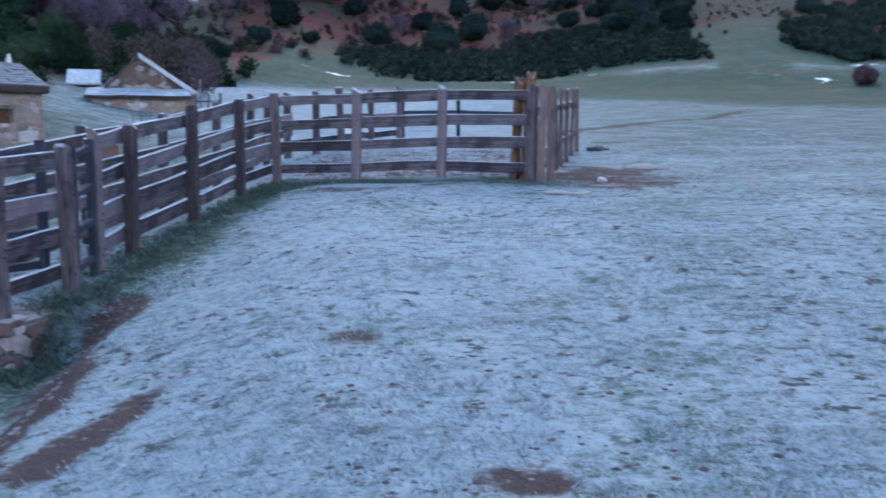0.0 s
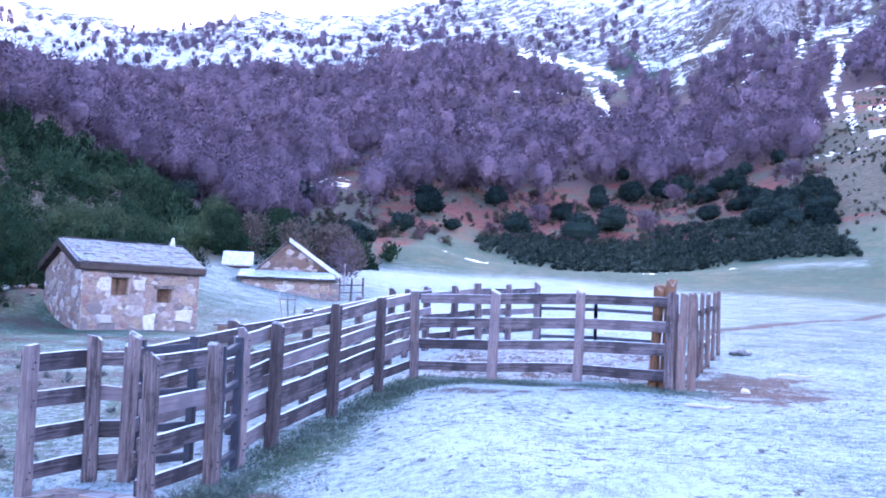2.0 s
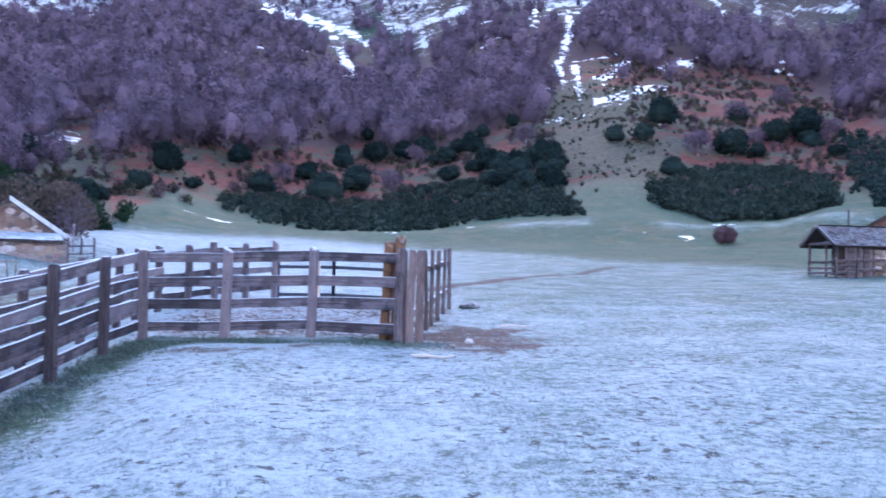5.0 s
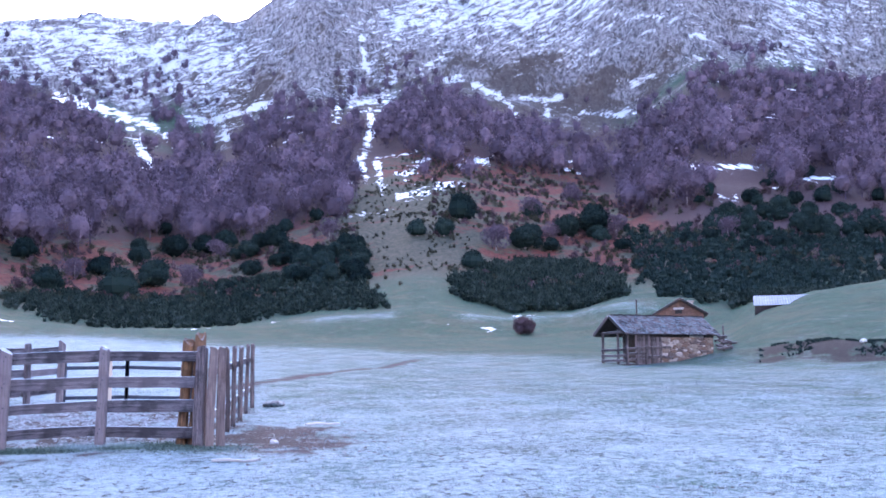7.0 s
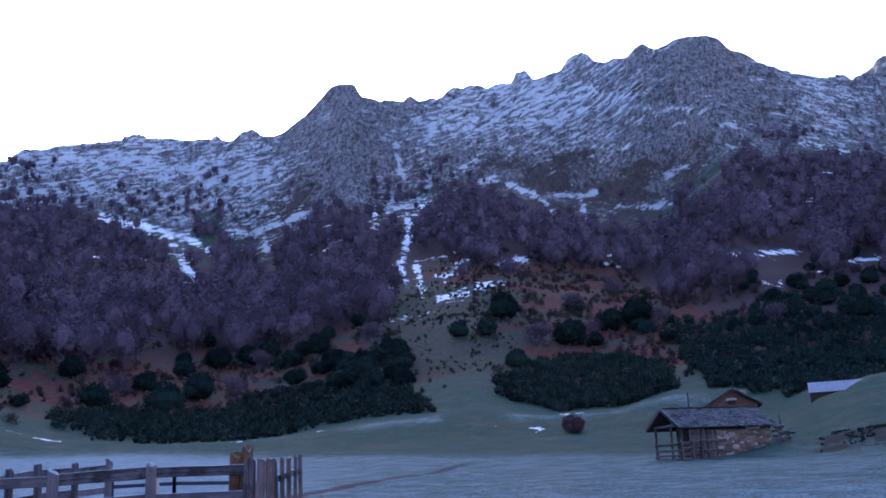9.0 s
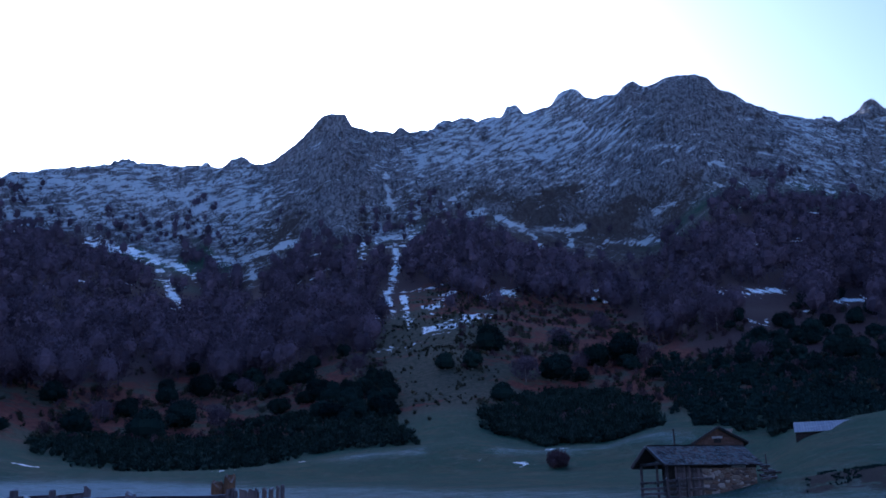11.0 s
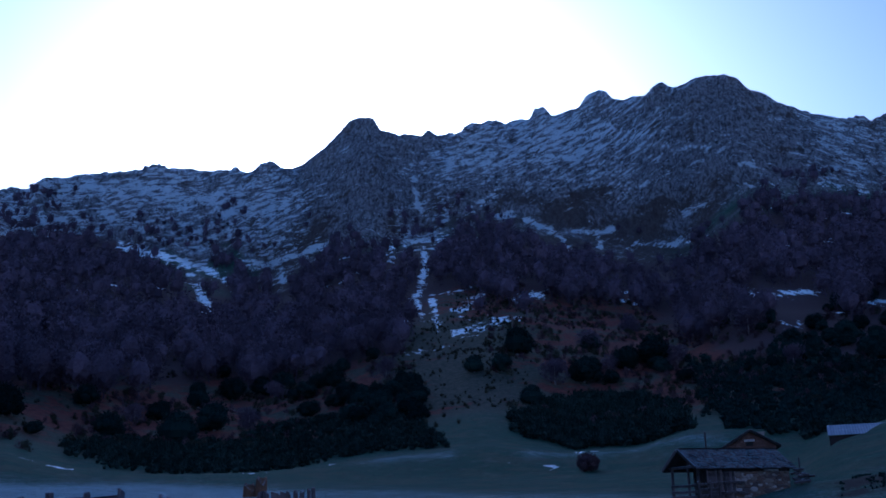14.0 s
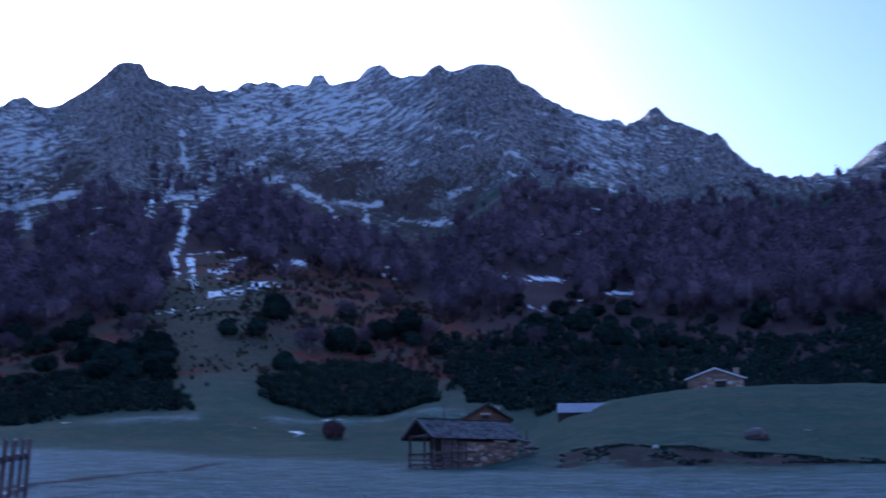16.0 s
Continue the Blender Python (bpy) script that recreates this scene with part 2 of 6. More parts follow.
M_BARNMORTAR = plain_material("barn_mortar", (0.07, 0.050, 0.043), (0.13, 0.095, 0.080), 5, 0.95)
M_CABIN = stone_material("cabin_red_stone", (0.12, 0.066, 0.052), (0.20, 0.115, 0.090), 0.35, 0.2)
M_DARKROCK = stone_material("dark_outcrop", (0.07, 0.058, 0.062), (0.15, 0.125, 0.13), 0.1, 0.3)
M_NEWWOOD = timber_material("pale_new_timber", (0.34, 0.25, 0.19), (0.52, 0.41, 0.33), 0.2, 2)
M_PLANK = timber_material("grey_plank_timber", (0.06, 0.042, 0.042), (0.20, 0.15, 0.145), 0.5, 2)
M_PALESTICK = timber_material("bleached_wood", (0.30, 0.25, 0.22), (0.55, 0.50, 0.46), 0.5, 0)
M_MORTAR = plain_material("earth_mortar", (0.24, 0.19, 0.17), (0.37, 0.31, 0.285), 5, 0.95)
M_SNOWSLAB = stone_material("snowy_roof_slab", (0.40, 0.41, 0.44), (0.62, 0.63, 0.67), 0.05, 0.6)
M_SLATE = stone_material("roof_slab", (0.085, 0.075, 0.080), (0.165, 0.145, 0.152), 0.08, 0.34)
M_BARNSLATE = stone_material("barn_roof_slab", (0.028, 0.022, 0.025), (0.150, 0.120, 0.124), 0.12, 0.26)
M_SNOWROOF = plain_material("snowy_slab", (0.22, 0.21, 0.22), (0.36, 0.35, 0.37), 1.5, 0.9, 0.95)
M_DARKWOOD = timber_material("dark_old_wood", (0.022, 0.017, 0.017), (0.075, 0.058, 0.055), 0.3, 0)
M_HUTWOOD = timber_material("hut_grey_wood", (0.10, 0.08, 0.075), (0.30, 0.25, 0.24), 0.5, 2)
M_SHUTTER = timber_material("brown_shutter_wood", (0.11, 0.062, 0.042), (0.22, 0.140, 0.100), 0.0, 2)
M_RIME = plain_material("rimed_board", (0.55, 0.60, 0.66), (0.72, 0.76, 0.82), 5)
M_PAINTED_HOLE = plain_material("painted_dark_interior", (0.02, 0.018, 0.016), (0.035, 0.03, 0.028))
M_SHEET = plain_material("metal_roof_sheet", (0.15, 0.18, 0.25), (0.26, 0.30, 0.39), 2, 0.7)
M_BEECH = leaf_material("bare_beech_twigs", (0.106, 0.080, 0.112), (0.142, 0.107, 0.143))
M_TRUNK = plain_material("pale_bark", (0.20, 0.17, 0.165), (0.34, 0.30, 0.30), 3)
M_HOLLY = leaf_material("holly_leaves", (0.006, 0.012, 0.013), (0.015, 0.026, 0.024), each=0.6)
M_GORSE = leaf_material("gorse_leaves", (0.019, 0.032, 0.028), (0.044, 0.061, 0.051), 0.0)
M_BROOM = leaf_material("broom_leaves", (0.013, 0.030, 0.018), (0.034, 0.063, 0.036), 0.0)
M_BROOM_LIGHT = leaf_material("pale_broom_leaves", (0.034, 0.060, 0.034), (0.070, 0.102, 0.054), 0.0)
M_BROWN_TWIG = leaf_material("brown_twigs", (0.085, 0.066, 0.060), (0.140, 0.112, 0.096))
M_HEATH = leaf_material("olive_heath", (0.040, 0.042, 0.030), (0.085, 0.080, 0.056))
M_PURPLE_TWIG = leaf_material("purple_twigs", (0.075, 0.046, 0.055), (0.13, 0.088, 0.10))
M_GRASS = leaf_material("frosted_grass_blades", (0.34, 0.41, 0.44), (0.46, 0.53, 0.58))
M_GRASS_GREEN = leaf_material("green_grass_blades", (0.062, 0.098, 0.075), (0.17, 0.22, 0.185), 0.65)
M_TUSSOCK = leaf_material("tussock_blades", (0.075, 0.085, 0.080), (0.165, 0.185, 0.175), 0.5)
M_CLOD = plain_material("dung_and_earth", (0.045, 0.034, 0.034), (0.11, 0.080, 0.074), 9, 0.95, 0.2)
M_MUD = plain_material("frozen_mud", (0.085, 0.078, 0.080), (0.34, 0.37, 0.40), 14, 0.95)

# ---- ground: one sheet, from the meadow up to the ridges ----


def lattice(ix, iy, seed):
    h = (ix.astype(np.int64) * 374761393 + iy.astype(np.int64) * 668265263 + seed * 974634777) & 0x7FFFFFFF
    h = ((h ^ (h >> 13)) * 1274126177) & 0x7FFFFFFF
    return ((h ^ (h >> 16)) & 0xFFFF) / 65535.0


def vnoise(x, y, seed=0):
    ix, iy = np.floor(x), np.floor(y)
    fx, fy = x - ix, y - iy
    ux, uy = fx * fx * fx * (fx * (fx * 6 - 15) + 10), fy * fy * fy * (fy * (fy * 6 - 15) + 10)
    a, b = lattice(ix, iy, seed), lattice(ix + 1, iy, seed)
    c, d = lattice(ix, iy + 1, seed), lattice(ix + 1, iy + 1, seed)
    return (a + (b - a) * ux) * (1 - uy) + (c + (d - c) * ux) * uy


def fbm(x, y, octaves=4, seed=0, gain=0.5):
    s, amp, tot = 0.0, 1.0, 0.0
    for i in range(octaves):
        s = s + amp * (vnoise(x + 17.3 * i, y - 9.1 * i, seed + i) * 2 - 1)
        tot += amp
        x, y, amp = x * 2.03, y * 2.03, amp * gain
    return s / tot


def ridged(x, y, octaves=4, seed=0):
    s, amp, tot = 0.0, 1.0, 0.0
    for i in range(octaves):
        s = s + amp * (1 - np.abs(vnoise(x + 5.7 * i, y + 3.3 * i, seed + i) * 2 - 1))
        tot += amp
        x, y, amp = x * 2.1, y * 2.1, amp * 0.5
    return s / tot


def sstep(a, b, x):
    t = np.clip((x - a) / (b - a), 0, 1)
    return t * t * (3 - 2 * t)


def smax(a, b, k):
    h = np.clip(0.5 + 0.5 * (a - b) / k, 0, 1)
    return b + (a - b) * h + k * h * (1 - h)


def tan(deg):
    return np.tan(np.radians(deg))


# the main range: bearing of a place, degrees to the left of north, and how steeply the foot, the timber line and the ridge stand over the meadow
BEAR = np.array([-75, -55, -53, -48.8, -46, -42.6, -40.8, -37, -35, -33, -27, -22, -15, -12.5, -11.3, -10.9, -10.2, -9.4, -8.8, -6.5, -3, 0.7, 6, 12, 18, 25, 32, 45, 70])
RIDGE = np.array([19, 18.0, 16.6, 16.8, 19.4, 21.2, 20.5, 21.9, 23.0, 24.2, 23.95, 23.3, 22.35, 22.35, 22.8, 23.35, 23.45, 23.3, 22.7, 20.6, 20.1, 20.2, 19.4, 17.4, 16.9, 15.1, 15.6, 15.8, 15])
SUMMITS = [(-14.4, 0.3, 0.3), (-16.9, 0.3, 0.3), (-18.5, 0.3, 0.5), (-21.5, 0.65, 0.5), (-25.1, 0.7, 0.8), (-28.9, 0.4, 0.6), (-31.6, 0.3, 0.8), (-33.3, 0.3, 0.6), (-42.6, 0.3, 0.5), (-4.3, 0.4, 0.6), (-51.5, 0.2, 0.2), (-2.4, 0.25, 0.2)]
ROCK_B = np.array([-75, -55, -50, -43.6, -38, -33.5, -29.5, -24.5, -20, -15.5, -9.5, -4.6, 3, 9.5, 16, 25, 45])
ROCK_E = np.array([14, 14.5, 14.5, 15.9, 17.2, 18.0, 15.3, 16.1, 17.5, 17.2, 16.4, 14.0, 15.0, 15.6, 14.5, 13.0, 13.0])
FOOT_B = np.array([-75, -45, -35, -29, -26, -22, -17.5, -12.3, -7.3, -3.9, 1.4, 6, 9, 13, 20, 40])
FOOT_E = np.array([4.6, 4.6, 4.4, 4.6, 3.7, 3.6, 4.2, 3.7, 3.1, 2.8, 2.75, 3.2, 4.0, 3.9, 3.6, 3.0])
R_FOOT, R_ROCK, R_RIDGE = 130.0, 560.0, 860.0


def ridge_el(b):
    e = np.interp(b, BEAR, RIDGE)
    for c, h, w in SUMMITS:
        e = e + h * np.exp(-((b - c) / (w * 1.15)) ** 4)
    return e


# where the woods end, and how the beds of the limestone climb from west to east
WOOD_B = np.array([-75, -42, -39.3, -37, -34.5, -33, -31.5, -30.4, -29.6, -26.5, -25, -21.5, -20.2, -17.8, -15.3, -14.2, -13.2, -12, -9.7, -7.6, -6.2, -5.3, -4.2, -3.2, -2.6, -1.2, -0.6, 1, 3.5, 9.5, 15, 18, 25, 31, 45])
WOOD_E = np.array([16, 16.3, 17.1, 17.8, 18.0, 17.5, 16.4, 15.6, 14.7, 14.3, 15.3, 15.9, 16.8, 17.1, 17.0, 15.8, 15.8, 16.7, 16.7, 15.8, 14.8, 13.7, 14.6, 15.0, 16.2, 15.6, 14.4, 15.4, 15.9, 15.8, 14.3, 13.8, 13.5, 13.0, 12.0])
BED_B = np.array([-60, -42, -33, -30, -25, -20, -14, -10, -8, 0, 12, 40])
BED_E = np.array([4.0, 7.6, 11.6, 11.0, 8.2, 6.4, 5.2, 5.5, 4.4, 2.0, 0.0, -3.0])
SNOWY_B = np.array([-60, -44, -39, -36, -33, -30, -27, -22, -16, -14, -12.5, -11, -7.5, -6, -2, 3, 40])
SNOWY_A = np.array([0.3, 0.3, 0.55, 0.2, 0.26, 0.36, 0.50, 0.54, 0.44, 0.26, 0.24, 0.16, 0.20, 0.44, 0.52, 0.55, 0.58])
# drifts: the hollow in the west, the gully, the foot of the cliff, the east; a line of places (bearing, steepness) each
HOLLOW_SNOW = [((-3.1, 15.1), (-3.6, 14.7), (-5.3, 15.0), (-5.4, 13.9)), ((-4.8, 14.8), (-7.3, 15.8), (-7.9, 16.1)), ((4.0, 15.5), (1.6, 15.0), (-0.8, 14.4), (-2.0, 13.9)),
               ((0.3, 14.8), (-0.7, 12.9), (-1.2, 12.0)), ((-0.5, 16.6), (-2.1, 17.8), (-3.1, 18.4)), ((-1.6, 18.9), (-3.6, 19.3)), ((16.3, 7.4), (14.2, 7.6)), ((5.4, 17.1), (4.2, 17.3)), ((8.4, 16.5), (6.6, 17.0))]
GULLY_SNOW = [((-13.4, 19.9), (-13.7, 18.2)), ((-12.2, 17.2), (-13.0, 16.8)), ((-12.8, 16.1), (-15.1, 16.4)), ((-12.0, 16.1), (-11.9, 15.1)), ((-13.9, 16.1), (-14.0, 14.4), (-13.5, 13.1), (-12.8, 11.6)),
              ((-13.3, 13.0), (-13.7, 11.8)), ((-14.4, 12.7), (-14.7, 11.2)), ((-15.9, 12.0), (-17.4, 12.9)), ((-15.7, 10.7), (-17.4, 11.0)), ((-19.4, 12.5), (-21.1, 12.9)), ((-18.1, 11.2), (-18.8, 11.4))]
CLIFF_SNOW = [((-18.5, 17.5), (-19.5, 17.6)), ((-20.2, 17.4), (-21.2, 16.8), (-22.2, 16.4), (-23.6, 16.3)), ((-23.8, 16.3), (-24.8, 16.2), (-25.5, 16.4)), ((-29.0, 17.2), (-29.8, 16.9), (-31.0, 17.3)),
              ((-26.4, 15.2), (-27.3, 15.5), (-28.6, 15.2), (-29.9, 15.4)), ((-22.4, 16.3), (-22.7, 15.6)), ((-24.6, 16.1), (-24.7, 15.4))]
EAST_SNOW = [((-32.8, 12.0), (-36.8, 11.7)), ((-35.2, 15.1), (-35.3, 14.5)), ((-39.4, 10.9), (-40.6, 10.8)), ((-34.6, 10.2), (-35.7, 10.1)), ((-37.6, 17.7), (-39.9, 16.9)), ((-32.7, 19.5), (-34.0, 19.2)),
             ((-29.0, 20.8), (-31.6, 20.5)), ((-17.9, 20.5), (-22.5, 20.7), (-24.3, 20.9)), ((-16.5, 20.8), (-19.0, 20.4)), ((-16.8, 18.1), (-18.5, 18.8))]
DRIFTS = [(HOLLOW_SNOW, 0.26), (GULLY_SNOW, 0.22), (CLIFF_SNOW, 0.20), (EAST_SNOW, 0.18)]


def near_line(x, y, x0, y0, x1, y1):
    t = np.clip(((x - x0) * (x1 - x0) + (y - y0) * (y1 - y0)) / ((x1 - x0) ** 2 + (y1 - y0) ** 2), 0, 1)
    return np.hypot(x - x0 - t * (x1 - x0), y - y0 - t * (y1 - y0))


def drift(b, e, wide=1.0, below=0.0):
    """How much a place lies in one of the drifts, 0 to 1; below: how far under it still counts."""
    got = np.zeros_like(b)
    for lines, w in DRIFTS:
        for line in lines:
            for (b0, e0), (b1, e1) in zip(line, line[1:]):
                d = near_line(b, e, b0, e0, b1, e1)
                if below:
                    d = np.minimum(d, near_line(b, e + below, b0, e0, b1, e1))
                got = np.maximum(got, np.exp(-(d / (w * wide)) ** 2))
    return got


def bank_edge(y):
    return np.interp(y, [3.0, 4.2, 5.6, 7.0, 8.7], [-1.85, -1.95, -2.15, -2.35, -2.55])


def meadow(x, y, r, b):
    right = np.interp(r, [0, 6, 13.5, 16, 30, 55, 90, 130, 400], [-1.6, -1.45, -0.93, -0.88, -0.2, 0.62, 2.9, 6.4, 30])
    left = np.interp(r, [0, 5, 9, 12.4, 20, 36, 57, 90, 130, 400], [-1.6, -1.76, -1.83, -1.62, -1.3, -0.95, 0.3, 3.0, 8.0, 30])
    z = right + (left - right) * sstep(4, 24, b) * sstep(160, 100, b)
    # worn-down ground beside the loading ramp, with a low bank along it
    xe = bank_edge(y)
    low = sstep(xe, xe - 0.9, x + 0.10 * fbm(x * 1.5, y * 1.5, 3, 5)) * sstep(8.85, 8.2, y + 0.25 * (x + 4)) * sstep(1.5, 4.0, y)
    low = np.maximum(low, sstep(-5.3, -6.0, x) * sstep(16, 9, y)) * sstep(-14, -9, x)
    z = z - 0.36 * low
    z = z - 0.09 * np.exp(-(((x - xe + 0.5) / 0.25) ** 2)) * sstep(8.9, 8.2, y) * sstep(2.5, 4.5, y)
    z = z + 0.07 * np.exp(-((x + 3.4) / 0.9) ** 2 - ((y - 10.0) / 0.8) ** 2)
    z = z - 0.07 * np.exp(-((x + 1.2) / 0.9) ** 2 - ((y - 14.9) / 1.2) ** 2) + 0.05 * np.exp(-((x + 2.7) / 0.7) ** 2 - ((y - 15.3) / 1.2) ** 2)
    # banked against the hut's gable and the barn's east end
    z = z + 1.15 * np.exp(-((x + 21.0) / 2.6) ** 2 - ((y - 34.2) / 2.8) ** 2) + 0.5 * np.exp(-((x - 34.0) / 3.2) ** 2 - ((y - 49.5) / 4.0) ** 2)
    z = z + 0.22 * np.clip(-15.0 - x, 0, 10) * sstep(35, 46, y) * sstep(105, 75, y)
    z = z + 0.05 * fbm(x * 0.35, y * 0.35, 3, 3) * np.clip(r / 6, 0.3, 1.5) + 0.018 * fbm(x * 2.3, y * 2.3, 3, 4)
    return z


def land(x, y, rough=True):
    """Height of the ground, from the eye."""
    x, y = np.asarray(x, float), np.asarray(y, float)
    r = np.hypot(x, y) + 1e-6
    b = np.degrees(np.arctan2(-x, y))
    z = meadow(x, y, r, b)
    # main range
    zf, zr, zt = R_FOOT * tan(np.interp(b, FOOT_B, FOOT_E)), R_ROCK * tan(np.interp(b, ROCK_B, ROCK_E)), R_RIDGE * tan(ridge_el(b))
    s = np.clip((r - R_FOOT) / (R_ROCK - R_FOOT), 0, 1)
    u = np.clip((r - R_ROCK) / (R_RIDGE - R_ROCK), 0, 1.0)
    m = zf + (zr - zf) * s ** 1.15 + (zt - zr) * u ** 0.95
    beyond = np.clip(r - R_RIDGE, 0, None)
    m = m - np.minimum(beyond * 0.8, 250) * 1.0
    front = sstep(-110, -80, b) * sstep(110, 80, b)
    # unseen snow range added behind the viewer, to bounce sunlight onto the crags
    far = 20 + 60 * sstep(150, 700, r) + (640 + 130 * fbm(x / 700, y / 700, 3, 13)) * sstep(900, 2400, r) * sstep(92, 125, np.abs(b))
    m = far + (m - far) * front
    if rough:
        inr = sstep(R_FOOT, R_FOOT + 60, r) * sstep(R_RIDGE + 60, R_RIDGE + 10, r)
        m = m + inr * 3.5 * fbm(x / 55, y / 55, 4, 11)
        rk = sstep(R_ROCK - 60, R_ROCK + 40, r) * sstep(R_RIDGE + 5, R_RIDGE - 60, r)
        m = m + rk * (18 * (ridged(x / 70, y / 130, 5, 21) - 0.6) + 17 * (ridged(b / 3.4 + 0.4 * fbm(x / 80, y / 80, 2, 24), r / 420, 4, 23) - 0.6) + 9 * fbm(x / 16, y / 16, 4, 31))
        bed = np.degrees(np.arctan2(m, r)) - np.interp(b, BED_B, BED_E)
        m = m + rk * (2.2 * np.abs(np.sin(bed * 7.0 + 4 * fbm(x / 60, y / 60, 3, 41))) + 8.0 * (ridged(b * 1.3, bed * 0.35, 3, 42) - 0.6))
        crest = np.exp(-((r - R_RIDGE) / 30) ** 2)
        m = m + crest * (3.0 * fbm(x / 14, y / 14, 3, 51) + 3.5 * (ridged(x / 9, y / 9, 3, 52) - 0.6))
    z = np.where(r < R_FOOT, z, np.where(front > 0, np.maximum(m, -5), m))
    blend = sstep(R_FOOT - 25, R_FOOT + 1, r)
    z0 = meadow(x, y, np.minimum(r, R_FOOT), b)
    z = np.where(r < R_FOOT, z0 + (zf - z0) * blend * front, z)
    # wooded spur on the west side
    d = -22 - x + 3.0 * fbm(x / 18, y / 18, 3, 61)
    cap = 74 - 0.16 * y
    hill = -1.0 + 0.018 * np.clip(y, -50, 300) + np.clip(d, 0, None) * 0.46
    hill = -smax(-hill, -cap, 16.0)
    hill = np.where(d > 0, hill, -5)
    z = np.where(d > -3, smax(z, hill * sstep(-120, -60, y) , 1.2), z)
    # grassy knoll on the east side
    k = sstep(-31.0, -40.5, b) * sstep(-130, -95, b)
    bank = np.interp(b, [-120, -60, -53, -48.7, -44, -40, -35, -31], [0.2, 0.2, 0.35, 0.8, 1.4, 1.35, 1.2, 0.4])
    kn = 0.45 + bank * sstep(51.0, 57.0, r + 2.0 * fbm(x / 9, y / 9, 3, 71)) + (9.9 - bank) * np.interp(b, [-46, -43, -40.2, -38.2, -36.7, -35.6, -35, -31], [1.0, 0.96, 0.88, 0.87, 0.92, 0.80, 0.70, 0.6]) * sstep(54, 118, r) - 0.02 * np.clip(r - 116, 0, 200)
    kn = kn - 8.0 * sstep(51, 46, r)
    kn = kn + (0.35 * fbm(x / 7, y / 7, 3, 72) if rough else 0)
    z = np.where(k > 0, z + (smax(z, kn, 0.6) - z) * k, z)
    return z


def high(x, y):
    return float(land(np.array([x]), np.array([y]))[0]) + EYE


def rings():
    near = 1.2 * 1.026 ** np.arange(0, 182)
    near = near[near < 128]
    return np.concatenate([[0.0], near, np.arange(129, 480, 4.0), np.arange(480, 905, 3.2), [940, 1000, 1150, 1400, 1900, 2600, 3500, 4600]])


RINGS = rings()
SPOKES = np.concatenate([np.arange(-60, -54, 0.4), np.arange(-54, 34, 0.14), np.arange(34, 48, 0.3), np.arange(48, 300, 2.0)])
RR, BB = np.meshgrid(RINGS, SPOKES, indexing="ij")
GX, GY = -RR * np.sin(np.radians(BB)), RR * np.cos(np.radians(BB))
GZ = land(GX, GY)

# what covers the ground, by place
_bear = (BB + 180) % 360 - 180
_el = np.degrees(np.arctan2(GZ, RR + 1e-6))
dzr = np.gradient(GZ, axis=0) / np.maximum(np.gradient(RR, axis=0), 0.05)
dzb = np.gradient(GZ, axis=1) / np.maximum(RR * np.radians(np.gradient(BB, axis=1)), 0.02)
slope = np.hypot(dzr, np.where(np.abs(_bear) < 60, dzb, 0))
_reach = np.interp(_bear, [-60, -30, -22, -16, -9, 0, 12, 25], [60, 60, 68, 78, 94, 106, 113, 113])
frost = sstep(_reach + 15, _reach - 15, RR + 16 * fbm(GX / 30, GY / 30, 3, 81))
frost = frost * (1 - 0.6 * sstep(-32, -38, _bear) * sstep(54, 60, RR)) + 0.12 * sstep(-33, -37, _bear) * sstep(58, 62, RR) * sstep(90, 75, RR)
frost = np.where(GX < -23, frost * sstep(-30, -23, GX), frost)
edge = np.exp(-((RR - 121.5 - 4 * fbm(GX / 9, GY / 9, 3, 82)) / 4.5) ** 2) * sstep(-34, -29, _bear) * sstep(12, 8, _bear)
frost = np.clip(0.74 * frost + 0.75 * edge * sstep(-7.5, -12, _bear) * (1 - 0.8 * sstep(-15.2, -16.2, _bear) * sstep(-20, -18.5, _bear)), 0, 1)


dirt = 1.25 * np.exp(-((GX - bank_edge(GY) + 0.36 + 0.07 * np.sin(GY * 2.9)) / 0.33) ** 2) * sstep(9.1, 8.6, GY) * sstep(3.0, 4.2, GY)
dirt = np.maximum(dirt, 0.8 * np.exp(-(near_line(GX, GY, -1.55, 5.6, -1.85, 4.2) / 0.2) ** 2))
dirt = np.maximum(dirt, 0.8 * np.exp(-(((GX + 0.47) / 0.28) ** 2 + ((GY - 5.95) / 0.28) ** 2)))
dirt = np.maximum(dirt, 1.1 * np.exp(-(((GX - 2.75 - 0.12 * (GY - 15)) / 1.15) ** 2 + ((GY - 15.2) / 2.4) ** 2)))
dirt = np.maximum(dirt, 0.75 * np.exp(-(((GX + 0.7) / 1.5) ** 2 + ((GY - 13.2) / 0.5) ** 2)))
dirt = np.maximum(dirt, 0.8 * np.exp(-(((GX + 20.8) / 1.1) ** 2 + ((GY - 35.2) / 2.2) ** 2)))
dirt = np.maximum(dirt, 1.0 * np.exp(-(((GX - 0.40) / 0.26) ** 2 + ((GY - 3.50) / 0.17) ** 2)))
dirt = np.maximum(dirt, 0.6 * sstep(14.9, 15.4, GY + 0.2 * GX) * sstep(23.5, 21.5, GY) * sstep(-2.9, -2.4, GX) * sstep(2.4, 1.4, GX - 0.15 * (GY - 14)))
dirt = np.maximum(dirt, 0.38 * np.clip(fbm(GX / 2.5, GY / 1.1, 4, 96) * 2.2, 0, 1) * sstep(-5.5, -7, GX) * sstep(34, 24, GY))
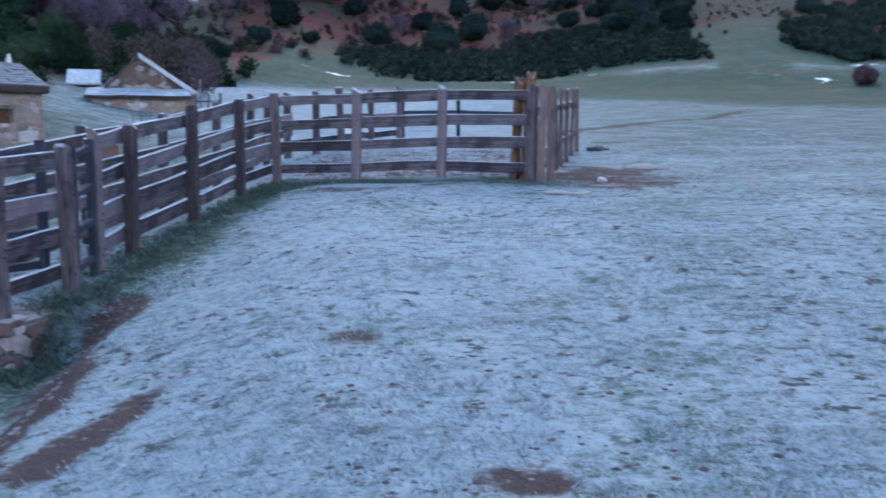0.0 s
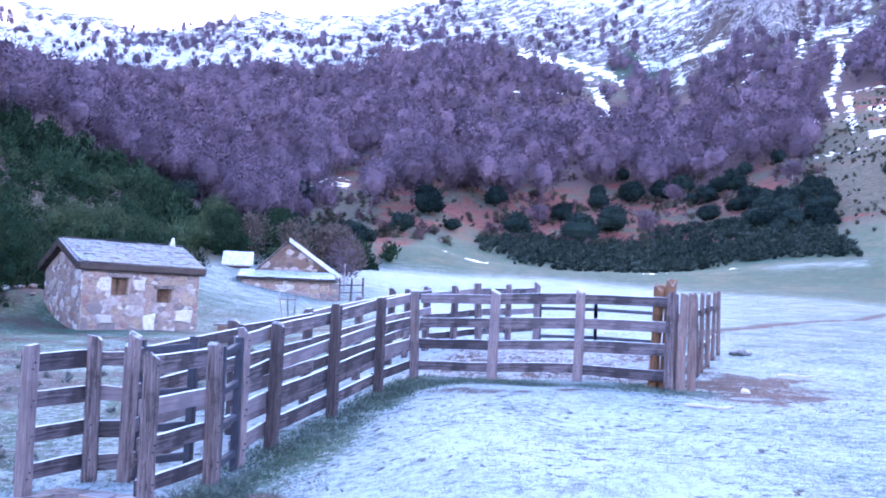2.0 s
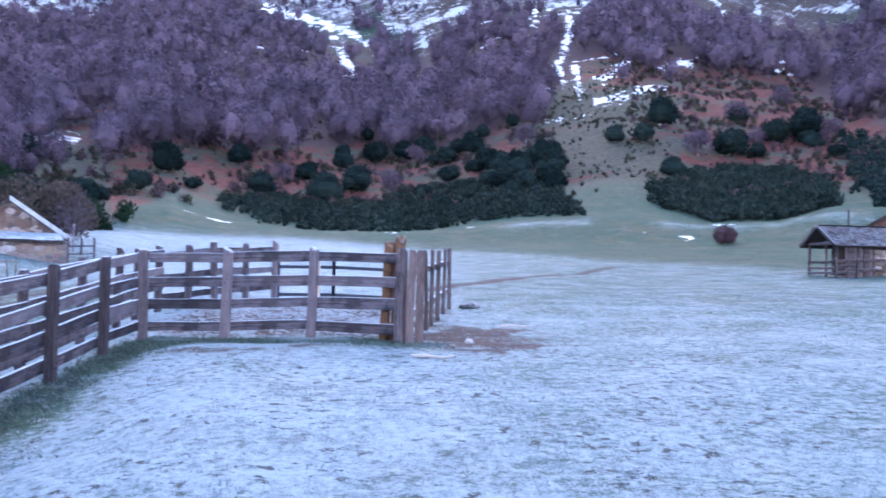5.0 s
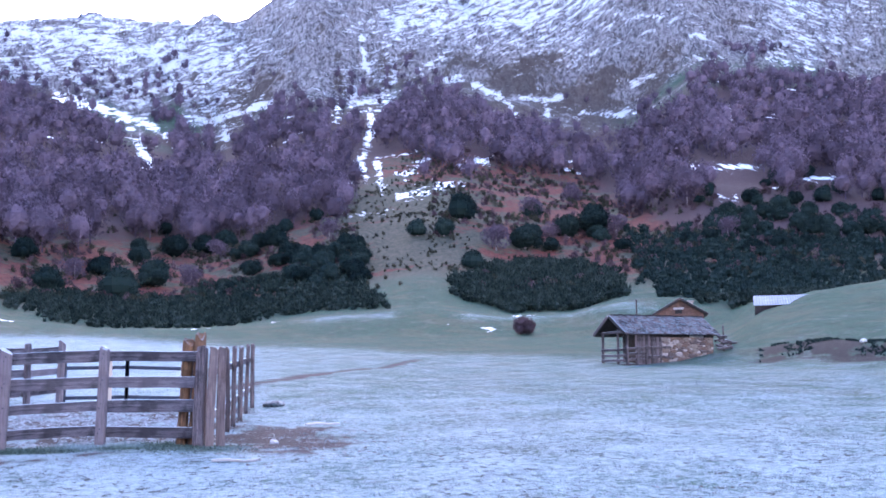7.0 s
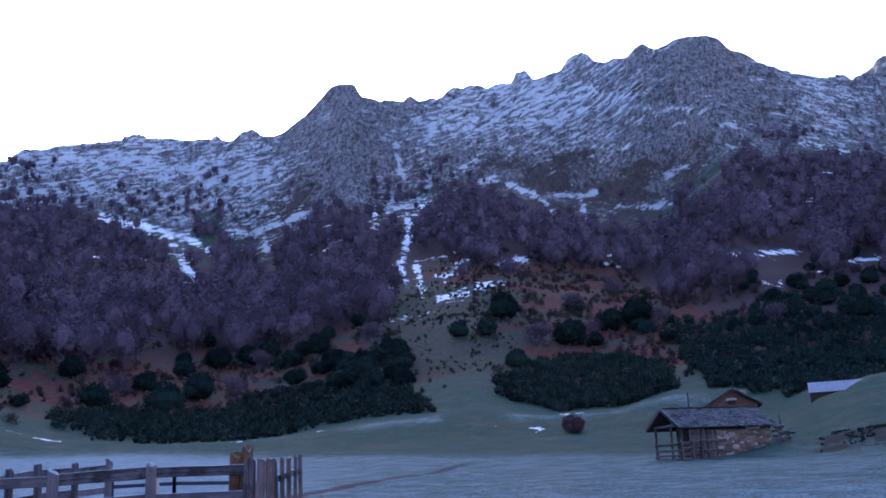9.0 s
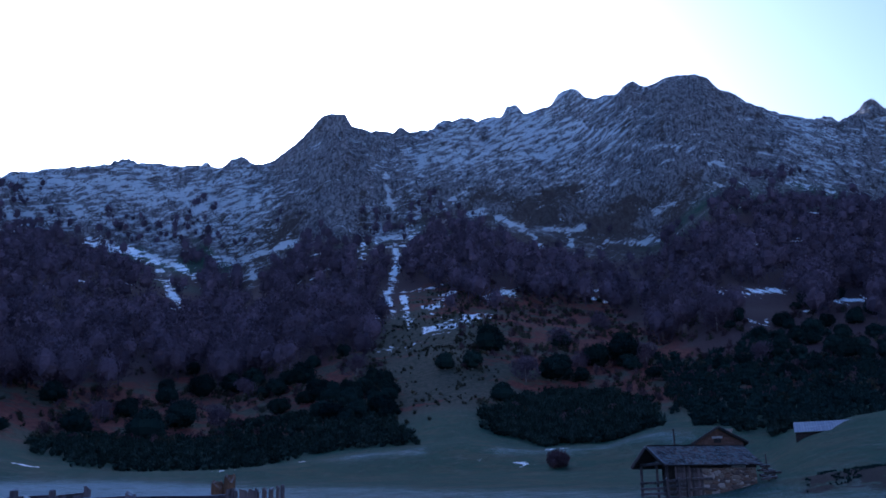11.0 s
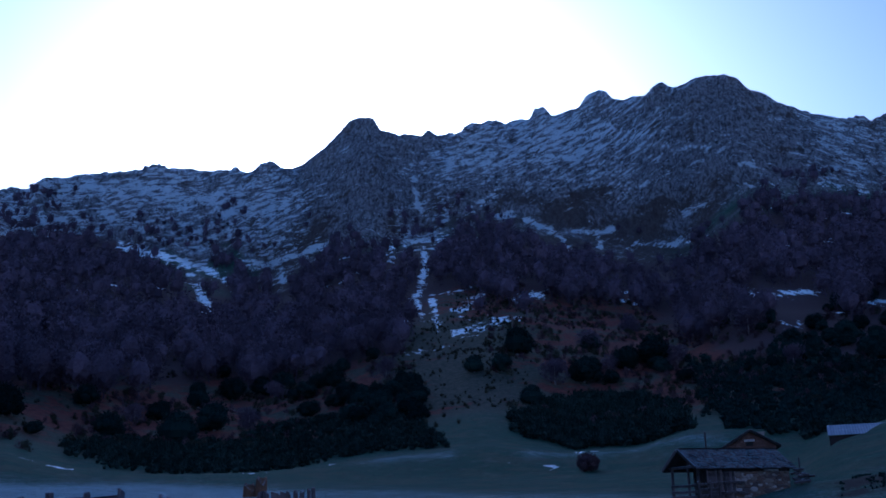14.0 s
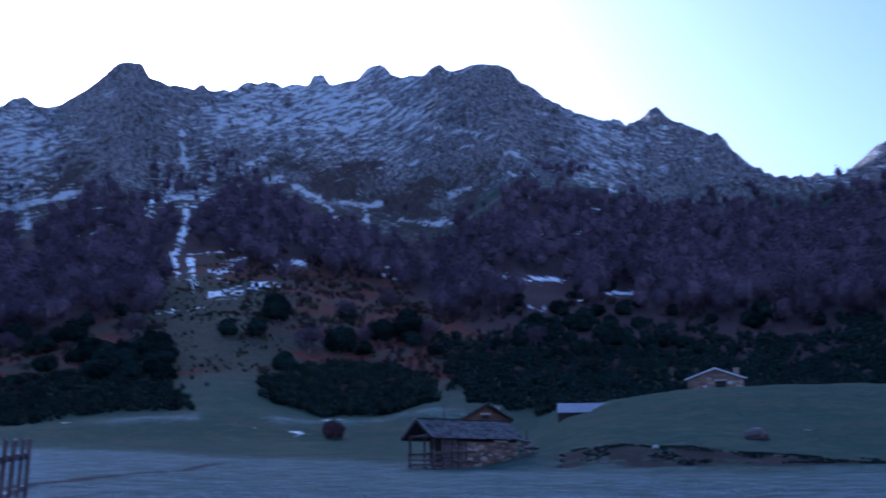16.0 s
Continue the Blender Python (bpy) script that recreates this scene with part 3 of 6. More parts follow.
dirt = dirt * np.where((np.abs(GX - bank_edge(GY) + 0.4) < 0.5) & (GY < 9.2), 0.8 + 0.5 * fbm(GX / 0.35, GY / 0.35, 3, 110), 0.45 + 0.75 * sstep(-0.35, 0.2, fbm(GX / 0.6, GY / 0.35, 4, 100)))
track = np.minimum(near_line(GX, GY, 3.4, 29, 8.8, 43), near_line(GX, GY, 8.8, 43, 18.7, 61))
dirt = np.maximum(dirt, 0.62 * np.exp(-(track / 0.7) ** 2))
scar = sstep(50.5, 52.5, RR + 2.5 * fbm(GX / 6, GY / 6, 3, 91)) * sstep(58.5, 57, RR + 2.5 * fbm(GX / 6, GY / 6, 3, 91)) * sstep(-34.5, -38, _bear)
scar = scar * (0.45 + 0.55 * sstep(-0.3, 0.3, fbm(GX / 1.8, GY / 1.8, 4, 109)))
frost = np.clip(frost + 0.38 * sstep(-33, -37, _bear) * sstep(57, 60, RR) * sstep(112, 90, RR) * fbm(GX / 9, GY / 3.5, 4, 106), 0, 1)
green_fence = (0.75 + 0.9 * fbm(GX / 0.7, GY / 0.7, 3, 87)) * (np.exp(-(near_line(GX, GY, -3.0, 9.0, -2.3, 14.9) / 0.42) ** 2) + np.exp(-(near_line(GX, GY, -2.5, 14.8, 1.4, 13.7) / 0.48) ** 2))
frost = np.clip(frost - 0.55 * green_fence, 0, 1)
frost = frost * (1 - 0.38 * sstep(-4.6, -6.0, GX) * sstep(46, 30, GY))
frost = frost * (1 - 0.42 * sstep(-2.6, -3.2, GX) * sstep(8.3, 7.9, GY)) * (1 - 0.4 * sstep(-11, -18, GX) * sstep(52, 38, GY)) * (1 - 0.25 * sstep(-9, -14, GX) * sstep(36, 44, GY) * sstep(75, 60, GY))
frost = frost * (1 - 0.24 * sstep(12, 30, RR) * sstep(-3, -10, _bear)) * (1 - 0.10 * sstep(-5, -18, _bear))
bracken = sstep(R_FOOT + 8, R_FOOT + 40, RR) * sstep(0, 1.5, np.interp(_bear, ROCK_B, ROCK_E) + 1.0 * fbm(GX / 40, GY / 40, 3, 92) - _el)
bracken = bracken * (1 - 0.85 * np.exp(-((_bear + 16.8) / 3.2) ** 2) * sstep(172, 146, RR))
litter = sstep(-0.6, 1.4, _el - np.interp(_bear, [-60, -34, -26, -21, -16, -13, -8, -2, 3, 8, 20], [5, 6.5, 11.5, 12.0, 13.0, 11.0, 7.4, 7.6, 7.6, 7.6, 5]) + 1.6 * fbm(GX / 30, GY / 30, 3, 97))
litter = litter * (1 - 0.9 * np.exp(-((_bear - 14.0) / 1.8) ** 2 - ((_el - 8.8) / 1.8) ** 2)) * (1 - sstep(11.5, 13, _bear) * sstep(19, 17.5, _bear) * sstep(7.4, 6.6, _el))
bracken = np.maximum(bracken, sstep(-22.5, -25, GX) * sstep(10, 20, GY))
rough_left = sstep(-5.6, -7.5, GX) * sstep(46, 30, GY) * sstep(3, 8, GY) * sstep(-0.12, 0.22, fbm(GX / 1.6, GY / 1.1, 4, 99))
bracken = np.maximum(bracken, 0.72 * rough_left)
litter = np.maximum(litter, rough_left)
_wood, _crest = np.interp(_bear, WOOD_B, WOOD_E), ridge_el(_bear)
rock = sstep(-1.0, 0.4, _el - _wood + 0.9 * fbm(GX / 35, GY / 35, 3, 93)) * sstep(400, 480, RR)
flat = sstep(0.95, 0.35, slope)
_rise = np.clip((_el - _wood) / np.maximum(_crest - _wood, 1.0), 0, 1)
_amount = np.interp(_bear, SNOWY_B, SNOWY_A)
_amount = _amount * np.where((_bear < -15.5) & (_bear > -32), 0.25 + 0.75 * sstep(0.22, 0.55, _rise + 0.12 * fbm(GX / 60, GY / 60, 3, 90)), 1.0)
snow = rock * np.clip(_amount + 0.15 * (flat - 0.5) + 0.30 * fbm(GX / 70, GY / 70, 3, 94), 0.05, 1.1)
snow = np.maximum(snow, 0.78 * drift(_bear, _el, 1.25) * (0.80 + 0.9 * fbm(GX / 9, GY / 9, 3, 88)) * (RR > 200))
turf = np.exp(-((_bear + 24.5) / 6.5) ** 2) * sstep(0.52, 0.2, _rise) + np.exp(-((_bear + 6.2) / 2.4) ** 2) * sstep(0.7, 0.2, _rise) + 0.6 * np.exp(-((_bear + 14) / 2.5) ** 2) * sstep(0.5, 0.1, _rise)
heathy = np.exp(-((_bear + 16.5) / 4.5) ** 2) * sstep(12.8, 11.0, _el) * (RR > 129)
heathy = heathy - 0.8 * np.exp(-((_el - 11.9) / 0.5) ** 2) * sstep(-27, -24, _bear) * sstep(-15, -17, _bear) - 0.5 * sstep(0, 3, _bear) + 1.5 * sstep(11.5, 13, _bear) * sstep(7.6, 6.8, _el)
heathy = np.maximum(heathy, 2.0 * sstep(-21, -23, GX) * (_bear > 15))
bedding = _el - np.interp(_bear, BED_B, BED_E) + 0.35 * fbm(GX / 60, GY / 60, 3, 89)
# full snow cover on the unseen range, so that it reflects more
snow = np.maximum(snow, 1.0 * (RR > 1100) * (np.abs(_bear) > 92))
spots = sstep(0.28, 0.5, fbm(GX / 7, GY / 7, 4, 107)) * sstep(-0.1, 0.25, fbm(GX / 45, GY / 45, 3, 108))
snow = np.maximum(snow, 0.78 * spots * sstep(9.0, 10.5, _el) * (RR > 170) * (RR < 560) * sstep(-52, -45, _bear))
for sx, sy, sw, sh in [(39.8, 105.0, 1.5, 0.5), (37.0, 107.0, 0.8, 0.35), (-13.0, 121.0, 1.5, 0.6), (8.0, 118.0, 2.0, 0.5)]:
    snow = np.maximum(snow, 0.95 * np.exp(-((GX - sx) / sw) ** 2 - ((GY - sy) / sh) ** 2))
_brim = np.exp(-((RR - 125.0 - 3 * fbm(GX / 9, GY / 9, 3, 82)) / 1.6) ** 2)
snow = np.maximum(snow, 0.8 * _brim * sstep(0.0, 0.3, fbm(GX / 3, GY / 3, 3, 98)) * sstep(-36, -30, _bear) * sstep(12, 9, _bear) * sstep(0.0, 0.5, fbm(GX / 6, GY / 6, 3, 95)))


def sheet():
    nr, nb = RR.shape
    co = np.stack([GX, GY, GZ + EYE], -1).reshape(-1, 3)
    i = np.arange(nr * nb).reshape(nr, nb)
    a, b = i[:-1], i[1:]
    quads = np.stack([a, b, np.roll(b, -1, 1), np.roll(a, -1, 1)], -1).reshape(-1, 4)
    me = bpy.data.meshes.new("ground")
    me.vertices.add(len(co))
    me.vertices.foreach_set("co", co.ravel())
    me.loops.add(quads.size)
    me.loops.foreach_set("vertex_index", quads.ravel())
    me.polygons.add(len(quads))
    me.polygons.foreach_set("loop_start", np.arange(0, quads.size, 4))
    me.polygons.foreach_set("use_smooth", np.ones(len(quads), bool))
    me.update(calc_edges=True)
    for name, values in (("frost", frost), ("bracken", bracken), ("rock", rock), ("snow", snow), ("dirt", dirt), ("litter", litter)):
        me.attributes.new(name, "FLOAT", "POINT").data.foreach_set("value", np.clip(values, 0, 1.4).astype(np.float32).ravel())
    for name, values in (("peat", scar), ("turf", turf), ("heathy", heathy), ("bearing", _bear), ("bedding", bedding)):
        me.attributes.new(name, "FLOAT", "POINT").data.foreach_set("value", values.astype(np.float32).ravel())
    me.materials.append(M_GROUND)
    return tagged(new("ground", me), "frosted mountain meadow rising to snowy limestone ridges", "ground", kind="structure")


sheet()

# ---- small builders ----
rng = random.Random(7)


def footing(x, y):
    """The ground, or the top of the loading ramp where that carries the fence."""
    return high(-3.8, 8.9) if y < 8.75 and -5.5 < x < -3.2 else high(x, y)


def mesh(name, bm, material, smooth=False):
    me = bpy.data.meshes.new(name)
    bm.to_mesh(me)
    bm.free()
    me.materials.append(material)
    if smooth:
        me.polygons.foreach_set("use_smooth", np.ones(len(me.polygons), bool))
    return me


def put(name, me, parent, m=None, label=""):
    ob = new(name, me)
    ob.parent = parent
    if m is not None:
        ob.matrix_local = m
    return tagged(ob, label)


def part(name, bm, material, parent, label="", m=None):
    return put(name, mesh(name, bm, material), parent, m, label)


def thing(name, m, label, category, group=""):
    ob = new(name)
    ob.empty_display_size = 0.2
    ob.matrix_world = m
    return tagged(ob, label, category, group)


def bm_box(bm, x0, y0, z0, x1, y1, z1):
    v = [bm.verts.new((x, y, z)) for x in (x0, x1) for y in (y0, y1) for z in (z0, z1)]
    for f in ((0, 1, 3, 2), (4, 6, 7, 5), (0, 4, 5, 1), (2, 3, 7, 6), (0, 2, 6, 4), (1, 5, 7, 3)):
        bm.faces.new([v[i] for i in f])
    return v


def bm_prism(bm, ring0, ring1):
    """Closes two rings of points into a solid."""
    a, b = [bm.verts.new(p) for p in ring0], [bm.verts.new(p) for p in ring1]
    n = len(a)
    for i in range(n):
        bm.faces.new((a[i], a[(i + 1) % n], b[(i + 1) % n], b[i]))
    bm.faces.new(a[::-1])
    bm.faces.new(b)
    return a, b


def beam_mesh(length, w, h, material, wob=0.012, seed=0):
    """A sawn board along x, with worn edges and a slight bow."""
    q, bm = random.Random(seed), bmesh.new()
    c = min(w, h) * 0.16
    prof = [(-w / 2 + c, -h / 2), (w / 2 - c, -h / 2), (w / 2, -h / 2 + c), (w / 2, h / 2 - c), (w / 2 - c, h / 2), (-w / 2 + c, h / 2), (-w / 2, h / 2 - c), (-w / 2, -h / 2 + c)]
    rings_, dy, dz = [], 0, 0
    for i in range(4):
        x = length * i / 3
        k = 1 + q.uniform(-0.04, 0.04)
        rings_.append([bm.verts.new((x, y + dy, z * k + dz)) for y, z in prof])
        dy, dz = q.uniform(-wob, wob), q.uniform(-wob, wob) * 1.4
    for a, b in zip(rings_, rings_[1:]):
        for i in range(8):
            bm.faces.new((a[i], b[i], b[(i + 1) % 8], a[(i + 1) % 8]))
    bm.faces.new(rings_[0])
    bm.faces.new(rings_[-1][::-1])
    return mesh("board", bm, material)


def post_mesh(h, w, d, material, seed=0, slant=0.06):
    """An upright post, its worn head cut at a slant."""
    q, bm = random.Random(seed), bmesh.new()
    c = 0.2
    base = [(-1 + c, -1), (1 - c, -1), (1, -1 + c), (1, 1 - c), (1 - c, 1), (-1 + c, 1), (-1, 1 - c), (-1, -1 + c)]
    lv = []
    for z, k in ((-0.35, 1.04), (0.35 * h, 1.0), (h - 0.035, 0.97), (h, 0.80)):
        jx, jy = q.uniform(-0.012, 0.012), q.uniform(-0.012, 0.012)
        lv.append([bm.verts.new((x * w / 2 * k + jx, y * d / 2 * k + jy, z + (slant * x * 0.7 if z > h - 0.1 else 0))) for x, y in base])
    for a, b in zip(lv, lv[1:]):
        for i in range(8):
            bm.faces.new((a[i], a[(i + 1) % 8], b[(i + 1) % 8], b[i]))
    bm.faces.new(lv[0][::-1])
    bm.faces.new(lv[-1])
    return mesh("post", bm, material)


def along(p, q, turn=0.0):
    """The pose of a board that runs from p to q."""
    d = Vector(q) - Vector(p)
    x = d.normalized()
    y = Vector((0, 0, 1)).cross(x).normalized()
    m = Matrix((x, y, x.cross(y))).transposed().to_4x4()
    return Matrix.Translation(p) @ m @ Matrix.Rotation(turn, 4, "X")


# ---- corral: posts with four boards a bay ----
POSTS = [post_mesh(1.4, 0.135, 0.12, M_POST, i, rng.uniform(-0.05, 0.05)) for i in range(7)]


def bolt_mesh():
    bm = bmesh.new()
    ring = [(math.cos(a) * 0.011, math.sin(a) * 0.011) for a in [i * math.tau / 6 for i in range(6)]]
    bm_prism(bm, [(a, 0.02, b) for a, b in ring], [(a * 0.7, -0.012, b * 0.7) for a, b in ring])
    bmesh.ops.recalc_face_normals(bm, faces=bm.faces)
    return mesh("bolt", bm, M_GATE)


BOLT = bolt_mesh()
RAIL_Z = (1.27, 0.90, 0.56, 0.21)


def fence(label, spots, rails=RAIL_Z, side=0.09, heights=None, posts=None, board=0.158, group="corral fences", extend=0.03, bolts=False):
    x0, y0 = spots[0]
    base = thing("corral_fence", Matrix.Translation((x0, y0, footing(x0, y0))), label, "fence", group)
    org = base.matrix_world.translation
    tops = []
    for i, (x, y) in enumerate(spots):
        z = footing(x, y)
        tops.append(Vector((x, y, z)) - org)
        if posts is None or i in posts:
            j = min(i, len(spots) - 2)
            ang = math.atan2(spots[j + 1][1] - spots[j][1], spots[j + 1][0] - spots[j][0])
            h = 1.0 if heights is None else heights[i] / 1.4
            m = Matrix.Translation(tops[-1]) @ pose(0, 0, 0, rng.uniform(-1.5, 1.5), rng.uniform(-1.5, 1.5), math.degrees(ang)) @ Matrix.Diagonal((rng.uniform(0.9, 1.1), rng.uniform(0.9, 1.1), h * rng.uniform(0.98, 1.03), 1))
            post = put("post", rng.choice(POSTS), base, m)
            if bolts:
                for z in rails:
                    for dz in (-0.03, 0.03):
                        put("bolt", BOLT, post, Matrix.Translation((0.012 * (1 if dz > 0 else -1), -0.065 if side > 0 else 0.065, (z + dz) / h)))
    for a, b in zip(tops, tops[1:]):
        d = (b - a).normalized()
        out = Vector((-d.y, d.x, 0)).normalized() * side
        for k, z in enumerate(rails):
            p = a + out - d * extend + Vector((0, 0, z + rng.uniform(-0.015, 0.015)))
            q = b + out + d * extend + Vector((0, 0, z + rng.uniform(-0.02, 0.02)))
            me = beam_mesh((q - p).length, 0.04, board * rng.uniform(0.88, 1.12), M_RAIL, 0.004, rng.randrange(10 ** 6))
            put("rail", me, base, along(p, q))
    return base


A0, C0 = Vector((-3.70, 8.12)), Vector((-2.59, 15.25))


def on_line(y):
    t = (y - A0.y) / (C0.y - A0.y)
    return (A0.x + t * (C0.x - A0.x), y)


fence("grey weathered board fence along the cattle chute", [on_line(8.12), on_line(9.2)], bolts=True)
fence("long grey weathered board fence with frost on its rails", [on_line(9.74), on_line(10.45), on_line(12.1), on_line(13.7), (C0.x, C0.y)], bolts=True)
fence("low board fence across the front of the cattle pen", [(C0.x + 0.08, C0.y - 0.02), (-1.31, 14.95), (0.0, 14.72), (1.30, 14.16)], side=0.085, posts={1, 2, 3}, bolts=True)
# far side of the chute and pen
fence("short board fence at the end of the loading ramp", [(-5.06, 8.45), (-4.80, 9.17), (-4.47, 9.28)], rails=(1.22, 0.86, 0.52, 0.18), heights=[1.42, 1.42, 1.5], bolts=True)
fence("far board fence of the cattle chute with frosted top rail", [(-4.47, 9.28), (-4.22, 11.6), (-3.95, 13.8), (-3.75, 16.2), (-3.60, 18.2), (-3.55, 19.64), (-3.37, 21.13)], side=-0.09)
fence("back board fence of the cattle pen", [(-3.37, 21.13), (-2.80, 21.5), (-2.30, 22.1), (-1.70, 23.2), (-1.08, 24.22)], rails=(1.2, 0.72, 0.30))


def metal_gate(label, p, q, h, bars, frame_w=0.05):
    """A welded gate of square tubes between two points."""
    p, q = Vector(p), Vector(q)
    g = thing("metal_gate", Matrix.Translation((p.x, p.y, high(p.x, p.y))), label, "gate")
    end = Vector((q.x - p.x, q.y - p.y, high(q.x, q.y) - high(p.x, p.y)))
    up = Vector((0, 0, 1))
    n = 2
    for i in range(n):
        a = end * (i / (n - 1))
        put("upright", beam_mesh(h + 0.12, frame_w, frame_w, M_GATE, 0, 1), g, Matrix.Translation(a - up * 0.06) @ Matrix.Rotation(-math.pi / 2, 4, "Y"))
    for z in bars:
        put("bar", beam_mesh(end.length, frame_w * 0.8, frame_w * 0.9, M_GATE, 0, 2), g, along(up * z, end + up * z))
    return g


metal_gate("dark blue steel gate standing open in the chute", (-4.40, 9.33), (-3.95, 9.62), 1.35, (0.18, 0.5, 0.85, 1.3), 0.09)
metal_gate("dark blue steel gate hinged at the chute fence", on_line(9.30), on_line(9.64), 1.3, (0.18, 0.55, 0.9, 1.28), 0.08)
metal_gate("dark steel field gate behind the cattle pen", (-1.0, 24.3), (0.38, 24.15), 1.0, (0.09, 0.78), 0.09)
metal_gate("dark steel field gate closing the cattle pen", (0.38, 24.15), (1.85, 24.0), 1.0, (0.09, 0.78), 0.09)


def plank_fence():
    """Broad upright planks on two rails, along the east side of the pen."""
    base = thing("plank_fence", Matrix.Translation((1.36, 14.19, high(1.36, 14.19))), "grey upright plank fence at the side of the pen", "fence", "corral fences")
    org = base.matrix_world.translation
    p0, p1 = Vector((1.46, 14.16)), Vector((3.05, 22.0))
    d = (p1 - p0).normalized()
    at = [0.0, 0.05, 0.12, 1.5, 2.45, 3.5, 4.7, 6.1, 7.7]
    for i, s in enumerate(at):
        w = p0 + d * s + Vector((0.15 if i == 1 else -0.125 if i == 2 else 0, 0))
        z = high(w.x, w.y)
        me = post_mesh(1.4, 0.12 if i < 3 else 0.07, 0.05 if i < 3 else 0.13, M_PLANK, 40 + i, rng.uniform(-0.03, 0.03))
        put("plank", me, base, Matrix.Translation(Vector((w.x, w.y, z)) - org) @ pose(0, 0, 0, rng.uniform(-1, 1), rng.uniform(-1, 1), rng.uniform(-6, 6)))
    for zr in (0.4, 1.05):
        a = Vector((p0.x + 0.02, p0.y + 0.5, high(p0.x, p0.y) + zr)) - org
        b = Vector((p1.x - 0.08, p1.y, high(p1.x, p1.y) + zr)) - org
        put("rail", beam_mesh((b - a).length, 0.05, 0.12, M_RAIL, 0.01, 77), base, along(a, b))


plank_fence()


def log_post(x, y, h, r, label):
    """A debarked round log, set upright, with a split head."""
    bm = bmesh.new()
    q = random.Random(int(h * 1000))
    lv = []
    for i, z in enumerate((-0.3, 0.2, 0.55, 0.9, h - 0.16, h - 0.04, h)):
        k = (1.08, 1.0, 0.86, 0.98, 1.05, 1.0, 0.7)[i]
        lv.append([bm.verts.new((math.cos(a) * r * k * q.uniform(0.9, 1.1), math.sin(a) * r * k * q.uniform(0.9, 1.1), z + (0.05 * math.sin(a * 2 + h) if i > 4 else 0))) for a in [j * math.tau / 12 for j in range(12)]])
    for a, b in zip(lv, lv[1:]):
        for j in range(12):
            bm.faces.new((a[j], a[(j + 1) % 12], b[(j + 1) % 12], b[j]))
    bm.faces.new(lv[-1])
    ob = new("log_post", mesh("log_post", bm, M_STUMP, True))
    ob.matrix_world = Matrix.Translation((x, y, high(x, y))) @ pose(0, 0, 0, 1.5, 2, 20)
    return tagged(ob, label, "log post", "orange log posts")


def new_post(x, y):
    ob = new("fence_post", post_mesh(1.12, 0.17, 0.10, M_NEWWOOD, 21, 0.02))
    ob.matrix_world = Matrix.Translation((x, y, high(x, y)))
    return tagged(ob, "pale new wooden post beside the field gate", "post")


new_post(-0.03, 23.6)
log_post(1.10, 14.48, 1.48, 0.078, "orange debarked log post beside the pen fence")
log_post(1.26, 14.45, 1.57, 0.080, "taller orange debarked log post beside the pen fence")

# ---- masonry ----


def stone_mesh(seed, material):
    """A rough stone of unit size."""
    q, bm = random.Random(seed), bmesh.new()
    j = lambda a: a + q.uniform(-0.15, 0.15)
    back = [(-0.5, 0.5, -0.5), (0.5, 0.5, -0.5), (0.5, 0.5, 0.5), (-0.5, 0.5, 0.5)]
    mid = [(j(-0.46), -0.15, j(-0.46)), (j(0), -0.2, -0.5), (j(0.46), -0.15, j(-0.46)), (0.5, -0.15, j(0)), (j(0.46), -0.15, j(0.46)), (j(0), -0.2, 0.5), (j(-0.46), -0.15, j(0.46)), (-0.5, -0.15, j(0))]
    vb = [bm.verts.new((x, 0.5, z)) for x, _, z in mid]
    vm = [bm.verts.new(p) for p in mid]
    vf = [bm.verts.new((x * 0.88, -0.5 + q.uniform(0, 0.15), z * 0.86)) for x, _, z in mid]
    for a, b in ((vb, vm), (vm, vf)):
        for i in range(8):
            bm.faces.new((a[i], a[(i + 1) % 8], b[(i + 1) % 8], b[i]))
    bm.faces.new(vf)
    bm.normal_update()
    return mesh("stone", bm, material)


STONES = [stone_mesh(i, M_STONE) for i in range(6)]
PALES = [stone_mesh(20 + i, M_PALE) for i in range(3)]
BROWNS = [stone_mesh(40 + i, M_BROWNSTONE) for i in range(4)]
CABINS = [stone_mesh(50 + i, M_CABIN) for i in range(3)]


def masonry(parent, p, q, h0, h1, sets, course=(0.16, 0.36), width=(0.2, 0.62), holes=(), seed=1, proud=0.05, gable=None, pale=0.12):
    """Courses of rough stones on the face from p to q, between heights; holes are (x0, z0, x1, z1)."""
    r = random.Random(seed)
    p, q = Vector(p), Vector(q)
    run = (q - p).length
    m = along(p, q)
    z = h0
    while z < h1 - 0.06:
        hh = min(r.uniform(*course), h1 - z)
        x = 0.0
        while x < run - 0.04:
            ww = min(r.uniform(*width), run - x)
            if run - x - ww < 0.12:
                ww = run - x
            cx, cz = x + ww / 2, z + hh / 2
            free = all(not (hx0 - ww * 0.45 < cx < hx1 + ww * 0.45 and hz0 - hh * 0.45 < cz < hz1 + hh * 0.45) for hx0, hz0, hx1, hz1 in holes)
            if gable:
                free = free and z + hh < gable(cx)
            if free:
                me = r.choice(PALES) if r.random() < pale else r.choice(sets)
                put("stone", me, parent, m @ Matrix.Translation((cx, -proud * 0.3 + r.uniform(-0.012, 0.012), cz)) @ pose(0, 0, 0, 0, r.uniform(-7, 7), 0) @ Matrix.Diagonal((ww * r.uniform(0.86, 1.0), proud * 2 * r.uniform(0.7, 1.4), hh * r.uniform(0.84, 1.0), 1)))
            x += ww
        z += hh


